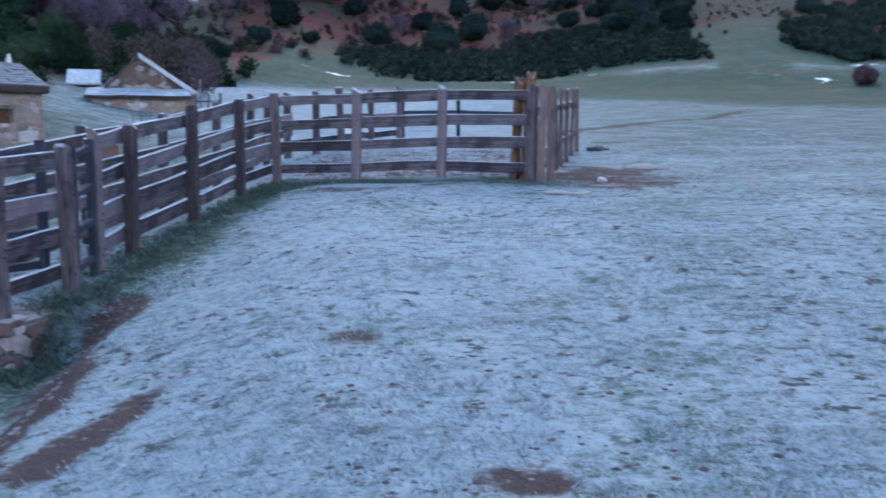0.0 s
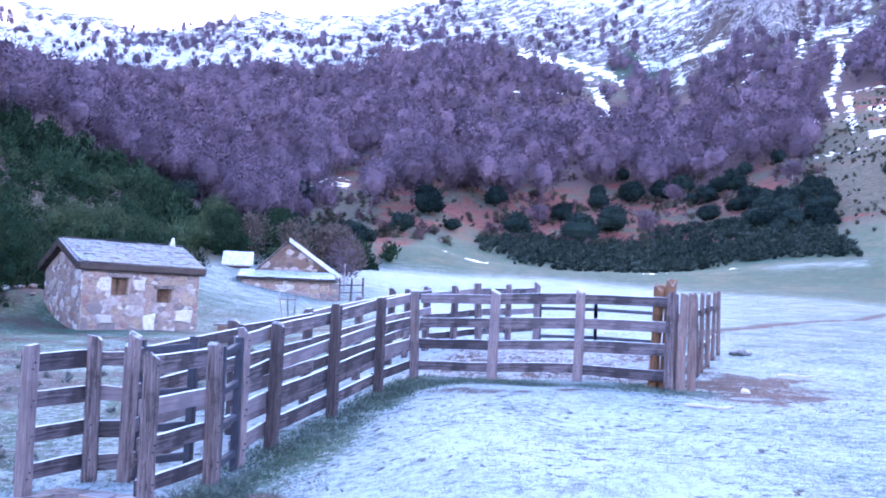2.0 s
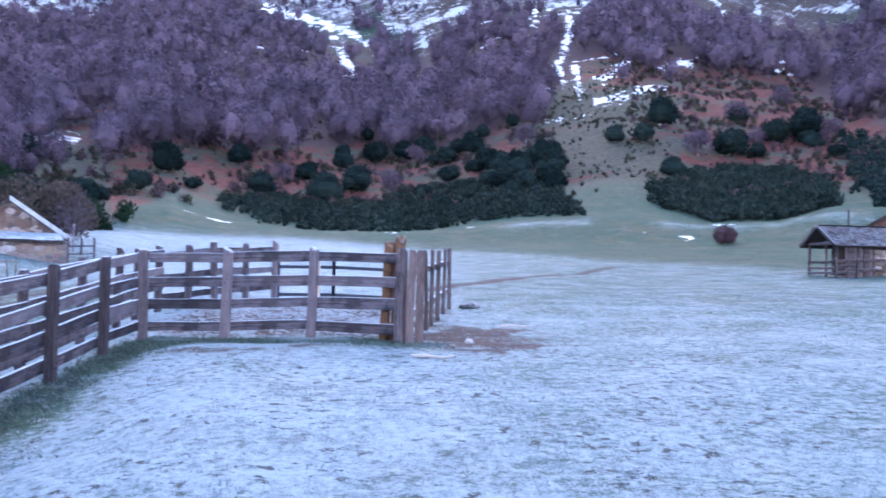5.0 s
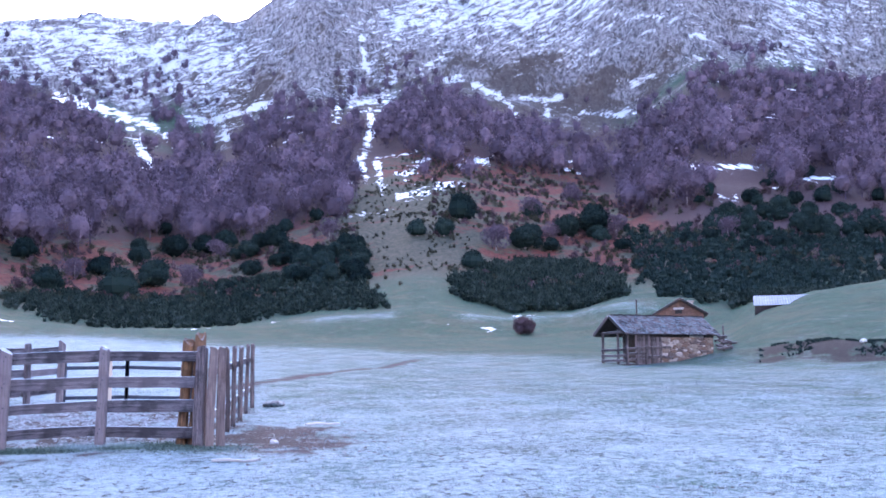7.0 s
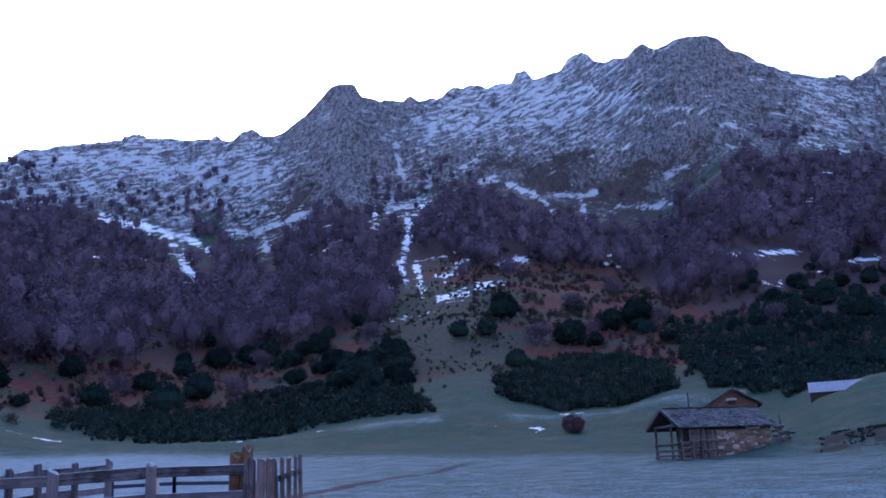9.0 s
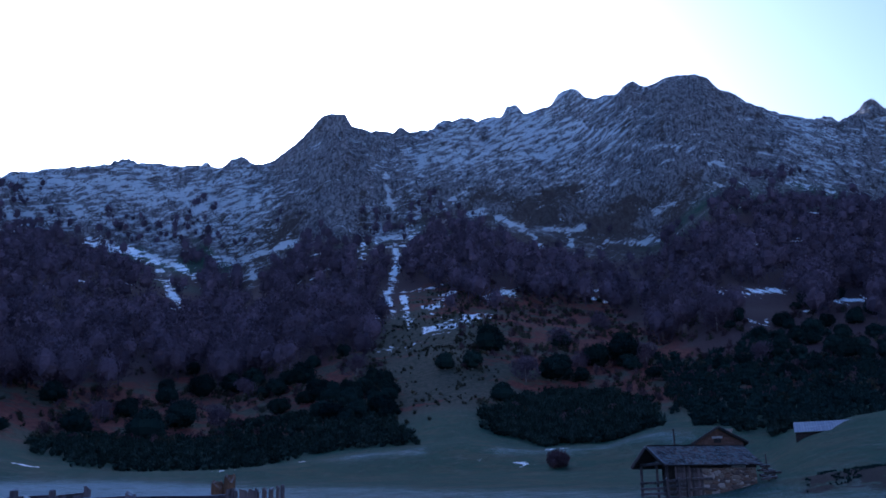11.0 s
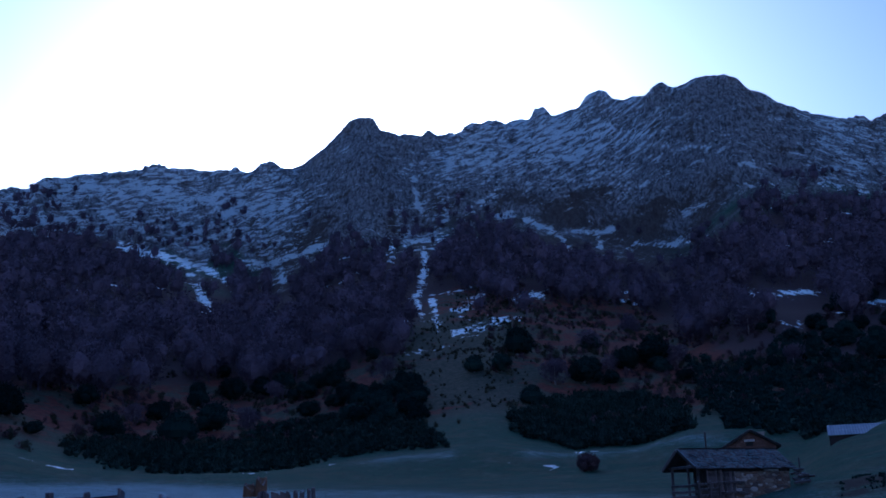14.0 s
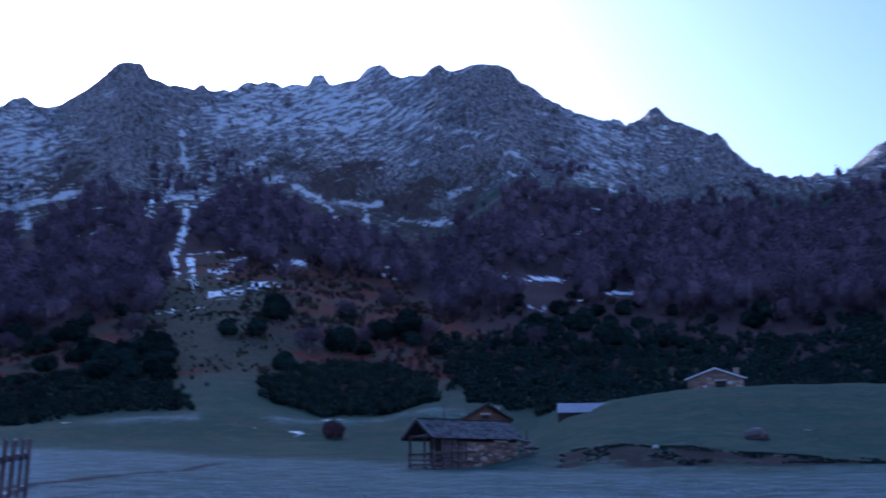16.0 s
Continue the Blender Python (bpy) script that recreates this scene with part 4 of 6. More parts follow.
def clip(poly, nx, nz, c):
    """The part of a convex outline where nx * x + nz * z <= c."""
    out = []
    for (ax, az), (bx, bz) in zip(poly, poly[1:] + poly[:1]):
        da, db = nx * ax + nz * az - c, nx * bx + nz * bz - c
        if da <= 0:
            out.append((ax, az))
        if da * db < 0:
            t = da / (da - db)
            out.append((ax + (bx - ax) * t, az + (bz - az) * t))
    return out


def rubble(parent, p, q, outline, size=(0.07, 0.27), holes=(), seed=1, proud=0.036, material=None, flat=1.35, worn=0.22):
    """Irregular stones of many sizes fitted together inside an outline on the face from p to q."""
    r = random.Random(seed)
    m = along(Vector(p), Vector(q))
    xs, zs = [a for a, _ in outline], [b for _, b in outline]
    seeds = []
    for k in range(1500):
        rad = size[0] + (size[1] - size[0]) * max(0.0, 1 - k / 500) * r.random()
        x, z = r.uniform(min(xs), max(xs)), r.uniform(min(zs), max(zs))
        if all(math.hypot((x - a) / flat, z - b) > (rad + c) * 0.82 for a, b, c in seeds):
            seeds.append((x, z, rad))
    for i, (x, z, rad) in enumerate(seeds):
        poly = list(outline)
        for j, (a, b, c) in enumerate(seeds):
            if j != i and abs(a - x) < 1.1 and abs(b - z) < 0.9 and len(poly) > 2:
                nx, nz = (a - x) / flat ** 2, b - z
                d2 = (a - x) * nx + nz * nz
                t = 0.5 + (rad * rad - c * c) / (2 * d2)
                poly = clip(poly, nx, nz, nx * (x + (a - x) * t) + nz * (z + (b - z) * t))
        for x0, z0, x1, z1 in holes:
            if len(poly) > 2 and max(a for a, _ in poly) > x0 and min(a for a, _ in poly) < x1 and max(b for _, b in poly) > z0 and min(b for _, b in poly) < z1:
                gaps = [(x0 - x, -1), (x - x1, 1), (z0 - z, -2), (z - z1, 2)]
                side = max(gaps)[1]
                poly = {-1: lambda: clip(poly, 1, 0, x0), 1: lambda: clip(poly, -1, 0, -x1), -2: lambda: clip(poly, 0, 1, z0), 2: lambda: clip(poly, 0, -1, -z1)}[side]()
        if len(poly) < 3:
            continue
        cx, cz = sum(a for a, _ in poly) / len(poly), sum(b for _, b in poly) / len(poly)
        if max(a for a, _ in poly) - min(a for a, _ in poly) < 0.06 or max(b for _, b in poly) - min(b for _, b in poly) < 0.05:
            continue
        # soften the corners: midpoints beside each corner
        soft = []
        for (ax, az), (bx, bz) in zip(poly, poly[1:] + poly[:1]):
            soft += [(ax + (bx - ax) * worn, az + (bz - az) * worn), (ax + (bx - ax) * (1 - worn), az + (bz - az) * (1 - worn))]
        ring = [((a - cx) * r.uniform(0.92, 0.99), (b - cz) * r.uniform(0.92, 0.99)) for a, b in soft]
        out = proud * r.uniform(0.6, 1.5)
        bm = bmesh.new()
        lv = [[bm.verts.new((a * k, y, b * k)) for a, b in ring] for k, y in ((1.0, 0.05), (1.0, -out * 0.45), (1.0 - worn, -out))]
        for a, b in zip(lv, lv[1:]):
            for j in range(len(a)):
                bm.faces.new((a[j], a[(j + 1) % len(a)], b[(j + 1) % len(a)], b[j]))
        bm.faces.new(lv[-1])
        bmesh.ops.recalc_face_normals(bm, faces=bm.faces)
        put("stone", mesh("stone", bm, material or M_RUBBLE), parent, m @ Matrix.Translation((cx, 0, cz)))


def slab_roof(parent, length, z0, z1, run, material, over=0.25, x0=0.0, y0=0.0, flip=False, rows=7, cols=12, seed=3, rough=1.0):
    """Stone slabs in overlapping rows on one slope, from the eave at y0 up to the ridge at y0 + run."""
    r = random.Random(seed)
    sgn = -1 if flip else 1
    sl = math.hypot(run + over, (z1 - z0) * (run + over) / run)
    tilt = math.atan2(z1 - z0, run)
    meshes = []
    for i in range(5):
        bm = bmesh.new()
        v = bm_box(bm, -0.5, -0.5, -0.5, 0.5, 0.5, 0.5)
        for a in v:
            a.co.x += r.uniform(-0.04, 0.04)
            a.co.y += r.uniform(-0.08, 0.08)
        meshes.append(mesh("roof_slab", bm, material))
    dl = sl / rows
    for i in range(rows):
        n = cols + r.choice((-1, 0, 1))
        cuts = [0] + sorted(min(0.97, max(0.03, (k + r.uniform(-0.3, 0.3)) / n)) for k in range(1, n)) + [1]
        for a, b in zip(cuts, cuts[1:]):
            w = (b - a) * (length + 2 * over)
            s = -over + (i + 0.5) * dl * math.cos(tilt)
            y, z = y0 + sgn * s, z0 + s * math.tan(tilt) + 0.03 + r.uniform(-0.008, 0.012) * rough
            m = Matrix.Translation((x0 - over + (a + b) / 2 * (length + 2 * over), y, z)) @ pose(0, 0, 0, math.degrees(tilt) * sgn - sgn * 1.6 + r.uniform(-1, 1) * rough, r.uniform(-0.8, 0.8) * rough, r.uniform(-2, 2) * rough) @ Matrix.Diagonal((w * 0.985, dl * r.uniform(1.25, 1.25 + 0.2 * rough), 0.026, 1))
            put("roof_slab", r.choice(meshes), parent, m)


def gable_walls(parent, L, W, H, rise, t=0.4, holes=(), material=None, open_left=0.0):
    """Four thick walls with gables at the ends; holes go through the front wall."""
    material = material or M_MORTAR
    xs = sorted({0.0, L, *[h[0] for h in holes], *[h[2] for h in holes]})
    zs = sorted({-0.6, H, *[h[1] for h in holes], *[h[3] for h in holes]})
    bm = bmesh.new()
    for xa, xb in zip(xs, xs[1:]):
        for za, zb in zip(zs, zs[1:]):
            if not any(h[0] <= xa and xb <= h[2] and h[1] <= za and zb <= h[3] for h in holes):
                if xb - xa > 0.001:
                    bm_box(bm, max(xa, open_left), 0, za, xb, t, zb) if xb > open_left else None
    bmesh.ops.remove_doubles(bm, verts=bm.verts, dist=0.0005)
    part("front_wall", bm, material, parent)
    bm = bmesh.new()
    bm_box(bm, open_left, W - t, -0.6, L, W, H)
    part("back_wall", bm, material, parent)
    for x in (open_left, L - t):
        bm = bmesh.new()
        prof = [(t, -0.6), (W - t, -0.6), (W - t, H), (W / 2, H + rise - 0.08), (t, H)]
        bm_prism(bm, [(x + 0.002, a, b) for a, b in prof], [(x + t - 0.002, a, b) for a, b in prof])
        part("gable_wall", bm, material, parent)


def roof_deck(parent, L, W, H, rise, over, material, thick=0.09, verge=0.0):
    """Boarding under the slabs, on both slopes, with the dark verge and eave boards."""
    for s in (0, 1):
        k = rise / (W / 2)
        y0, y1 = -over, W / 2
        prof = [(y0, H - over * k - thick), (y1, H + rise - thick), (y1, H + rise), (y0, H - over * k)]
        if s:
            prof = [(W - y, z) for y, z in prof][::-1]
        bm = bmesh.new()
        bm_prism(bm, [(-over - verge, y, z) for y, z in prof], [(L + over, y, z) for y, z in prof])
        bmesh.ops.recalc_face_normals(bm, faces=bm.faces)
        part("roof_deck", bm, material, parent, "dark wooden roof boarding")


def stone_hut():
    """The small hut beside the chute."""
    L, W, H, rise = 4.15, 4.2, 2.30, 0.80
    x, y = -16.54, 30.28
    base = thing("stone_hut", Matrix.Translation((x, y, EYE - 0.92)) @ pose(0, 0, 0, 0, 0, 46.6), "small rubble stone hut with a frosted slab roof", "hut")
    holes = [(0.98, 1.18, 1.58, 1.78), (2.60, 0.98, 3.14, 1.46)]
    gable_walls(base, L, W, H, rise, 0.42, holes)
    big = [(2.14, -0.32, 0.40, 0.86), (3.30, 0.30, 0.62, 0.46), (0.52, 0.22, 0.5, 0.26), (1.72, 1.35, 0.4, 0.38)]
    rubble(base, (0, 0, 0), (L, 0, 0), [(0, -0.5), (L, -0.5), (L, H - 0.1), (0, H - 0.1)], (0.05, 0.27), proud=0.022, holes=[(a - 0.02, b - 0.02, c + 0.02, d + 0.13) for a, b, c, d in holes] + [(x + 0.02, z + 0.02, x + w - 0.02, z + h - 0.02) for x, z, w, h in big], seed=5)
    rubble(base, (0, W, 0), (0, 0, 0), [(0, -0.4), (W, -0.4), (W, H - 0.05), (W / 2, H + rise - 0.12), (0, H - 0.05)], (0.05, 0.27), proud=0.022, seed=6)
    for i, (cx, cz, w, h) in enumerate(big):
        put("large_stone", PALES[i % 3], base, Matrix.Translation((cx + w / 2, -0.03, cz + h / 2)) @ Matrix.Diagonal((w, 0.12, h, 1)), "large pale wall stone")
    for a, b, c, d in holes:
        bm = bmesh.new()
        bm_box(bm, a - 0.12, -0.06, d + 0.005, c + 0.12, 0.2, d + 0.12)
        w = part("window", bm, M_HUTWOOD, base, "small deep window with a wooden lintel")
        bm = bmesh.new()
        bm_box(bm, a + 0.005, 0.24, b + 0.005, c - 0.005, 0.28, d - 0.005)
        part("shutter", bm, M_SHUTTER, w, "closed brown wooden shutter")
        bm = bmesh.new()
        bm_box(bm, (a + c) / 2 - 0.03, 0.16, b + 0.005, (a + c) / 2 + 0.03, 0.22, d - 0.005)
        part("mullion", bm, M_SHUTTER, w)
    roof_deck(base, L, W, H, rise, 0.14, M_DARKWOOD, 0.27, 0.12)
    put("eave_board", beam_mesh(L + 0.34, 0.06, 0.21, M_DARKWOOD, 0.006, 12), base, Matrix.Translation((-0.17, -0.165, H - 0.175)), "dark old eave board")
    slab_roof(base, L, H, H + rise, W / 2, M_SLATE, 0.17, rows=9, cols=15, seed=8)
    slab_roof(base, L, H, H + rise, W / 2, M_SLATE, 0.17, y0=W, flip=True, rows=5, cols=8, seed=9)
    bm = bmesh.new()
    bm_prism(bm, [(L - 0.34, W / 2 - 0.1, H + rise - 0.1), (L - 0.1, W / 2 - 0.1, H + rise - 0.1), (L - 0.1, W / 2 + 0.1, H + rise - 0.1), (L - 0.34, W / 2 + 0.1, H + rise - 0.1)],
             [(L - 0.24, W / 2 - 0.04, H + rise + 0.32), (L - 0.17, W / 2 - 0.04, H + rise + 0.34), (L - 0.17, W / 2 + 0.04, H + rise + 0.34), (L - 0.24, W / 2 + 0.04, H + rise + 0.32)])
    part("ridge_stone", bm, M_PALE, base, "pointed pale ridge stone")


stone_hut()


def barn():
    """The low stone barn with an open timber porch at its west gable."""
    L, W, H, rise = 5.8, 2.75, 2.05, 0.9
    base = thing("stone_barn", Matrix.Translation((27.0, 48.3, EYE + 0.54)) @ pose(0, 0, 0, 0, 0, 3.0), "low stone barn with a timber porch and frosted slab roof", "barn")
    porch = 1.5
    gable_walls(base, L, W, H, rise, 0.45, (), M_BARNMORTAR, porch)
    rubble(base, (porch, 0, 0), (L, 0, 0), [(0, -0.1), (L - porch, -0.1), (L - porch, H - 0.36), (0, H - 0.36)], (0.05, 0.15), seed=15, material=M_BARNSTONE, flat=2.0, proud=0.04)
    # dark lintel beams under the eave, one gap filled with pale stones
    for x0, x1 in ((porch, 3.5), (3.55, 4.1), (5.1, L)):
        put("lintel_beam", beam_mesh(x1 - x0, 0.12, 0.2, M_DARKWOOD, 0.01, int(x0 * 7)), base, Matrix.Translation((x0, -0.02, H - 0.26)), "dark old lintel beam")
    for i in range(3):
        put("stone", PALES[i], base, Matrix.Translation((4.3 + 0.33 * i, -0.01, H - 0.26)) @ Matrix.Diagonal((0.3, 0.12, 0.17, 1)))
    for x in (0.06, porch):
        for y in (0.06, W - 0.06):
            put("porch_post", post_mesh(H, 0.13, 0.13, M_BARNWOOD, int(x * 9 + y), 0), base, Matrix.Translation((x, y, 0)))
    put("porch_post", post_mesh(H + 0.1, 0.11, 0.11, M_BARNWOOD, 31, 0), base, Matrix.Translation((0.04, W * 0.36, 0)))
    put("tie_beam", beam_mesh(W + 0.1, 0.12, 0.14, M_BARNWOOD, 0.015, 8), base, along((0.04, W, H - 0.04), (0.04, 0, H - 0.04)))
    for y in (0.0, W):
        put("eave_beam", beam_mesh(L + 0.3, 0.14, 0.14, M_DARKWOOD, 0.01, 5), base, Matrix.Translation((-0.15, y, H - 0.1)))
    for i in range(12):
        put("board", post_mesh(H - 0.12, 0.115 + 0.02 * (i % 3), 0.03, M_BARNWOOD, 60 + i % 5, 0), base, Matrix.Translation((porch - 0.95 + i * 0.145 + rng.uniform(-0.02, 0.02), -0.05 - 0.012 * (i % 2), 0.02)))
    for z in (0.12, 0.40, 0.70, 1.0):
        put("porch_rail", beam_mesh(1.25 if z < 0.9 else 2.9, 0.06, 0.14, M_BARNWOOD, 0.03, int(z * 50)), base, Matrix.Translation((-0.12, -0.14, z + 0.02)) @ pose(0, 0, 0, 0, rng.uniform(-2, 2), 0))
        put("porch_rail", beam_mesh(W * 0.95, 0.06, 0.14, M_BARNWOOD, 0.03, int(z * 70)), base, along((-0.06, W * 0.97, z), (-0.06, 0.0, z)))
    put("porch_rail", beam_mesh(2.2, 0.06, 0.15, M_BARNWOOD, 0.03, 71), base, Matrix.Translation((0.7, -0.15, 0.62)) @ pose(0, 0, 0, 0, 2, 0))
    for x in (-0.1, 0.55, 1.1):
        put("rail_post", post_mesh(1.25, 0.11, 0.11, M_BARNWOOD, int(x * 30) + 9, 0.03), base, Matrix.Translation((x, -0.24, -0.05)) @ pose(0, 0, 0, rng.uniform(-4, 4), rng.uniform(-4, 4), 0))
    for s_ in (0.0, W):
        put("bargeboard", beam_mesh(math.hypot(W / 2 + 0.35, rise), 0.06, 0.17, M_BARNWOOD, 0.01, 9), base, along((-0.33, s_ + (-0.33 if s_ == 0 else 0.33), H - 0.16), (-0.33, W / 2, H + rise - 0.02)), "grey weathered bargeboard")
    roof_deck(base, L, W, H, rise, 0.26, M_DARKWOOD, 0.08)
    slab_roof(base, L, H, H + rise, W / 2, M_BARNSLATE, 0.3, rows=9, cols=22, seed=18, rough=2.2)
    slab_roof(base, L, H, H + rise, W / 2, M_BARNSLATE, 0.3, y0=W, flip=True, rows=4, cols=10, seed=19)


def log_pile():
    """Split logs and branches heaped against the barn's east end."""
    x, y = 33.4, 48.6
    base = thing("log_pile", Matrix.Translation((x, y, high(x, y))), "untidy pile of frosted split logs by the barn", "log pile")
    r = random.Random(77)
    for i in range(13):
        put("log", beam_mesh(r.uniform(0.5, 1.0), 0.13, 0.13, M_BARNWOOD, 0.02, 90 + i), base, Matrix.Translation((-0.5 + 0.12 * (i % 4), -0.25 + 0.13 * (i % 3), 0.08 + 0.12 * (i // 2))) @ pose(0, 0, 0, 0, r.uniform(-20, 20), r.uniform(-35, 35)))
    put("upright_stick", post_mesh(1.45, 0.06, 0.06, M_BARNWOOD, 5, 0.02), base, Matrix.Translation((-0.1, -0.3, 0)))


log_pile()


def lone_pole():
    x, y = 27.6, 54.5
    ob = new("wooden_pole", post_mesh(4.2 + EYE - high(x, y) + 0.55, 0.085, 0.085, M_DARKWOOD, 3, 0.02))
    ob.matrix_world = Matrix.Translation((x + 3.6, y, high(x + 3.6, y)))
    return tagged(ob, "slim dark wooden pole behind the barn", "pole")


lone_pole()


barn()


def gable_house(name, label, category, m, L, W, H, rise, wall, window=None, chimney=None, roof=None, verge=None):
    """A plain house whose gable, of width W, faces along -y."""
    base = thing(name, m, label, category)
    bm = bmesh.new()
    prof = [(0, -1.2), (W, -1.2), (W, H), (W / 2, H + rise), (0, H)]
    cut = window or (W * 0.5, H * 0.5, W * 0.5 + 0.01, H * 0.5 + 0.01)
    bm_prism(bm, [(a, 0, b) for a, b in prof], [(a, L, b) for a, b in prof])
    bmesh.ops.recalc_face_normals(bm, faces=bm.faces)
    part("wall", bm, wall, base)
    k = rise / (W / 2)
    for s in (0, 1):
        bm = bmesh.new()
        pr = [(-0.3, H - 0.3 * k + 0.02), (W / 2, H + rise + 0.02), (W / 2, H + rise + 0.16), (-0.3, H - 0.3 * k + 0.16)]
        if s:
            pr = [(W - a, b) for a, b in pr][::-1]
        bm_prism(bm, [(a, -0.3, b) for a, b in pr], [(a, L + 0.3, b) for a, b in pr])
        bmesh.ops.recalc_face_normals(bm, faces=bm.faces)
        roof_part = part("roof", bm, roof or M_SLATE, base)
        a, b = ((-0.3, -0.31, H - 0.3 * k + 0.1), (W / 2, -0.31, H + rise + 0.1))
        if s:
            a, b = (W / 2, -0.31, H + rise + 0.1), (W + 0.3, -0.31, H - 0.3 * k + 0.1)
        put("verge_board", beam_mesh((Vector(b) - Vector(a)).length, 0.05, 0.16, verge or M_DARKWOOD, 0.0, 3), roof_part, along(a, b))
    if window:
        # a dark panel on the solid wall imitates the unlit inside
        bm = bmesh.new()
        bm_box(bm, window[0], -0.03, window[1], window[2], 0.05, window[3])
        w = part("window", bm, M_PAINTED_HOLE, base, "unglazed window, its dark inside painted on a panel")
        bm = bmesh.new()
        bm_box(bm, window[0] - 0.12, -0.05, window[3] + 0.004, window[2] + 0.12, 0.05, window[3] + 0.16)
        part("lintel", bm, M_PALE, w)
    if chimney:
        cx, cy, ch = chimney
        bm = bmesh.new()
        bm_box(bm, cx - 0.28, cy - 0.28, H * 0.8, cx + 0.28, cy + 0.28, ch)
        bm_box(bm, cx - 0.36, cy - 0.36, ch + 0.002, cx + 0.36, cy + 0.36, ch + 0.1)
        part("chimney", bm, M_STONE, base)
    return base


h75 = gable_house("brown_cabin", "small reddish brown stone cabin with a chimney", "cabin", Matrix.Translation((38.0, 63.5, EYE + 2.55)) @ pose(0, 0, 0, 0, 0, -28), 5.0, 3.4, 2.1, 1.0, M_CABIN, (1.35, 2.1, 1.85, 2.4), (2.5, 1.6, 3.05), M_BARNSLATE, M_DARKWOOD)
masonry(h75, (0, 0, 0), (3.4, 0, 0), 0.6, 3.0, CABINS, course=(0.10, 0.2), width=(0.2, 0.5), seed=33, proud=0.025, pale=0.0, holes=[(1.2, 2.05, 2.0, 2.6)], gable=lambda u: 3.0 - abs(u - 1.7) * 1.0 / 1.7)
h110 = gable_house("stone_house", "pale stone house with frosted roof edges on the knoll", "house", Matrix.Translation((77.3, 81.0, high(79.3, 79.5) - 0.5)) @ pose(0, 0, 0, 0, 0, -45), 7.0, 6.0, 1.55, 1.1, M_BROWNSTONE, (3.0, 0.55, 4.1, 1.35), (5.3, 1.2, 2.75), M_SNOWROOF, M_RIME)
masonry(h110, (0, 0, 0), (6.0, 0, 0), -0.2, 2.5, STONES[:2] + BROWNS[:3], course=(0.28, 0.45), width=(0.4, 0.95), seed=34, pale=0.15, holes=[(2.9, 0.45, 4.2, 1.55)], gable=lambda u: 2.58 - abs(u - 3.0) * 1.1 / 3.0)


def sheet_shed():
    """A low shed under ribbed metal sheets, behind the knoll."""
    base = thing("metal_shed", Matrix.Translation((56.2, 76.7, EYE + 5.55)) @ pose(0, 0, 0, 0, 0, -36), "low shed with a pale blue ribbed metal roof", "shed")
    bm = bmesh.new()
    bm_box(bm, 0.1, 0.3, -1.5, 6.5, 4.5, 1.0)
    part("wall", bm, M_DARKWOOD, base)
    for i in range(7):
        bm = bmesh.new()
        n = 8
        top = [(i * 0.95 + 0.95 * j / n, 0.05 * (j % 2)) for j in range(n + 1)]
        for j in range(n):
            (xa, za), (xb, zb) = top[j], top[j + 1]
            v = [bm.verts.new(c) for c in ((xa, 0, 1.02 + za), (xb, 0, 1.02 + zb), (xb, 4.6, 2.25 + zb), (xa, 4.6, 2.25 + za))]
            w = [bm.verts.new((c.co.x, c.co.y, c.co.z - 0.012)) for c in v]
            bm.faces.new(v)
            bm.faces.new(w[::-1])
            for k in range(4):
                bm.faces.new((v[k], w[k], w[(k + 1) % 4], v[(k + 1) % 4]))
        bmesh.ops.remove_doubles(bm, verts=bm.verts, dist=0.0005)
        part("roof_sheet", bm, M_SHEET, base)


sheet_shed()


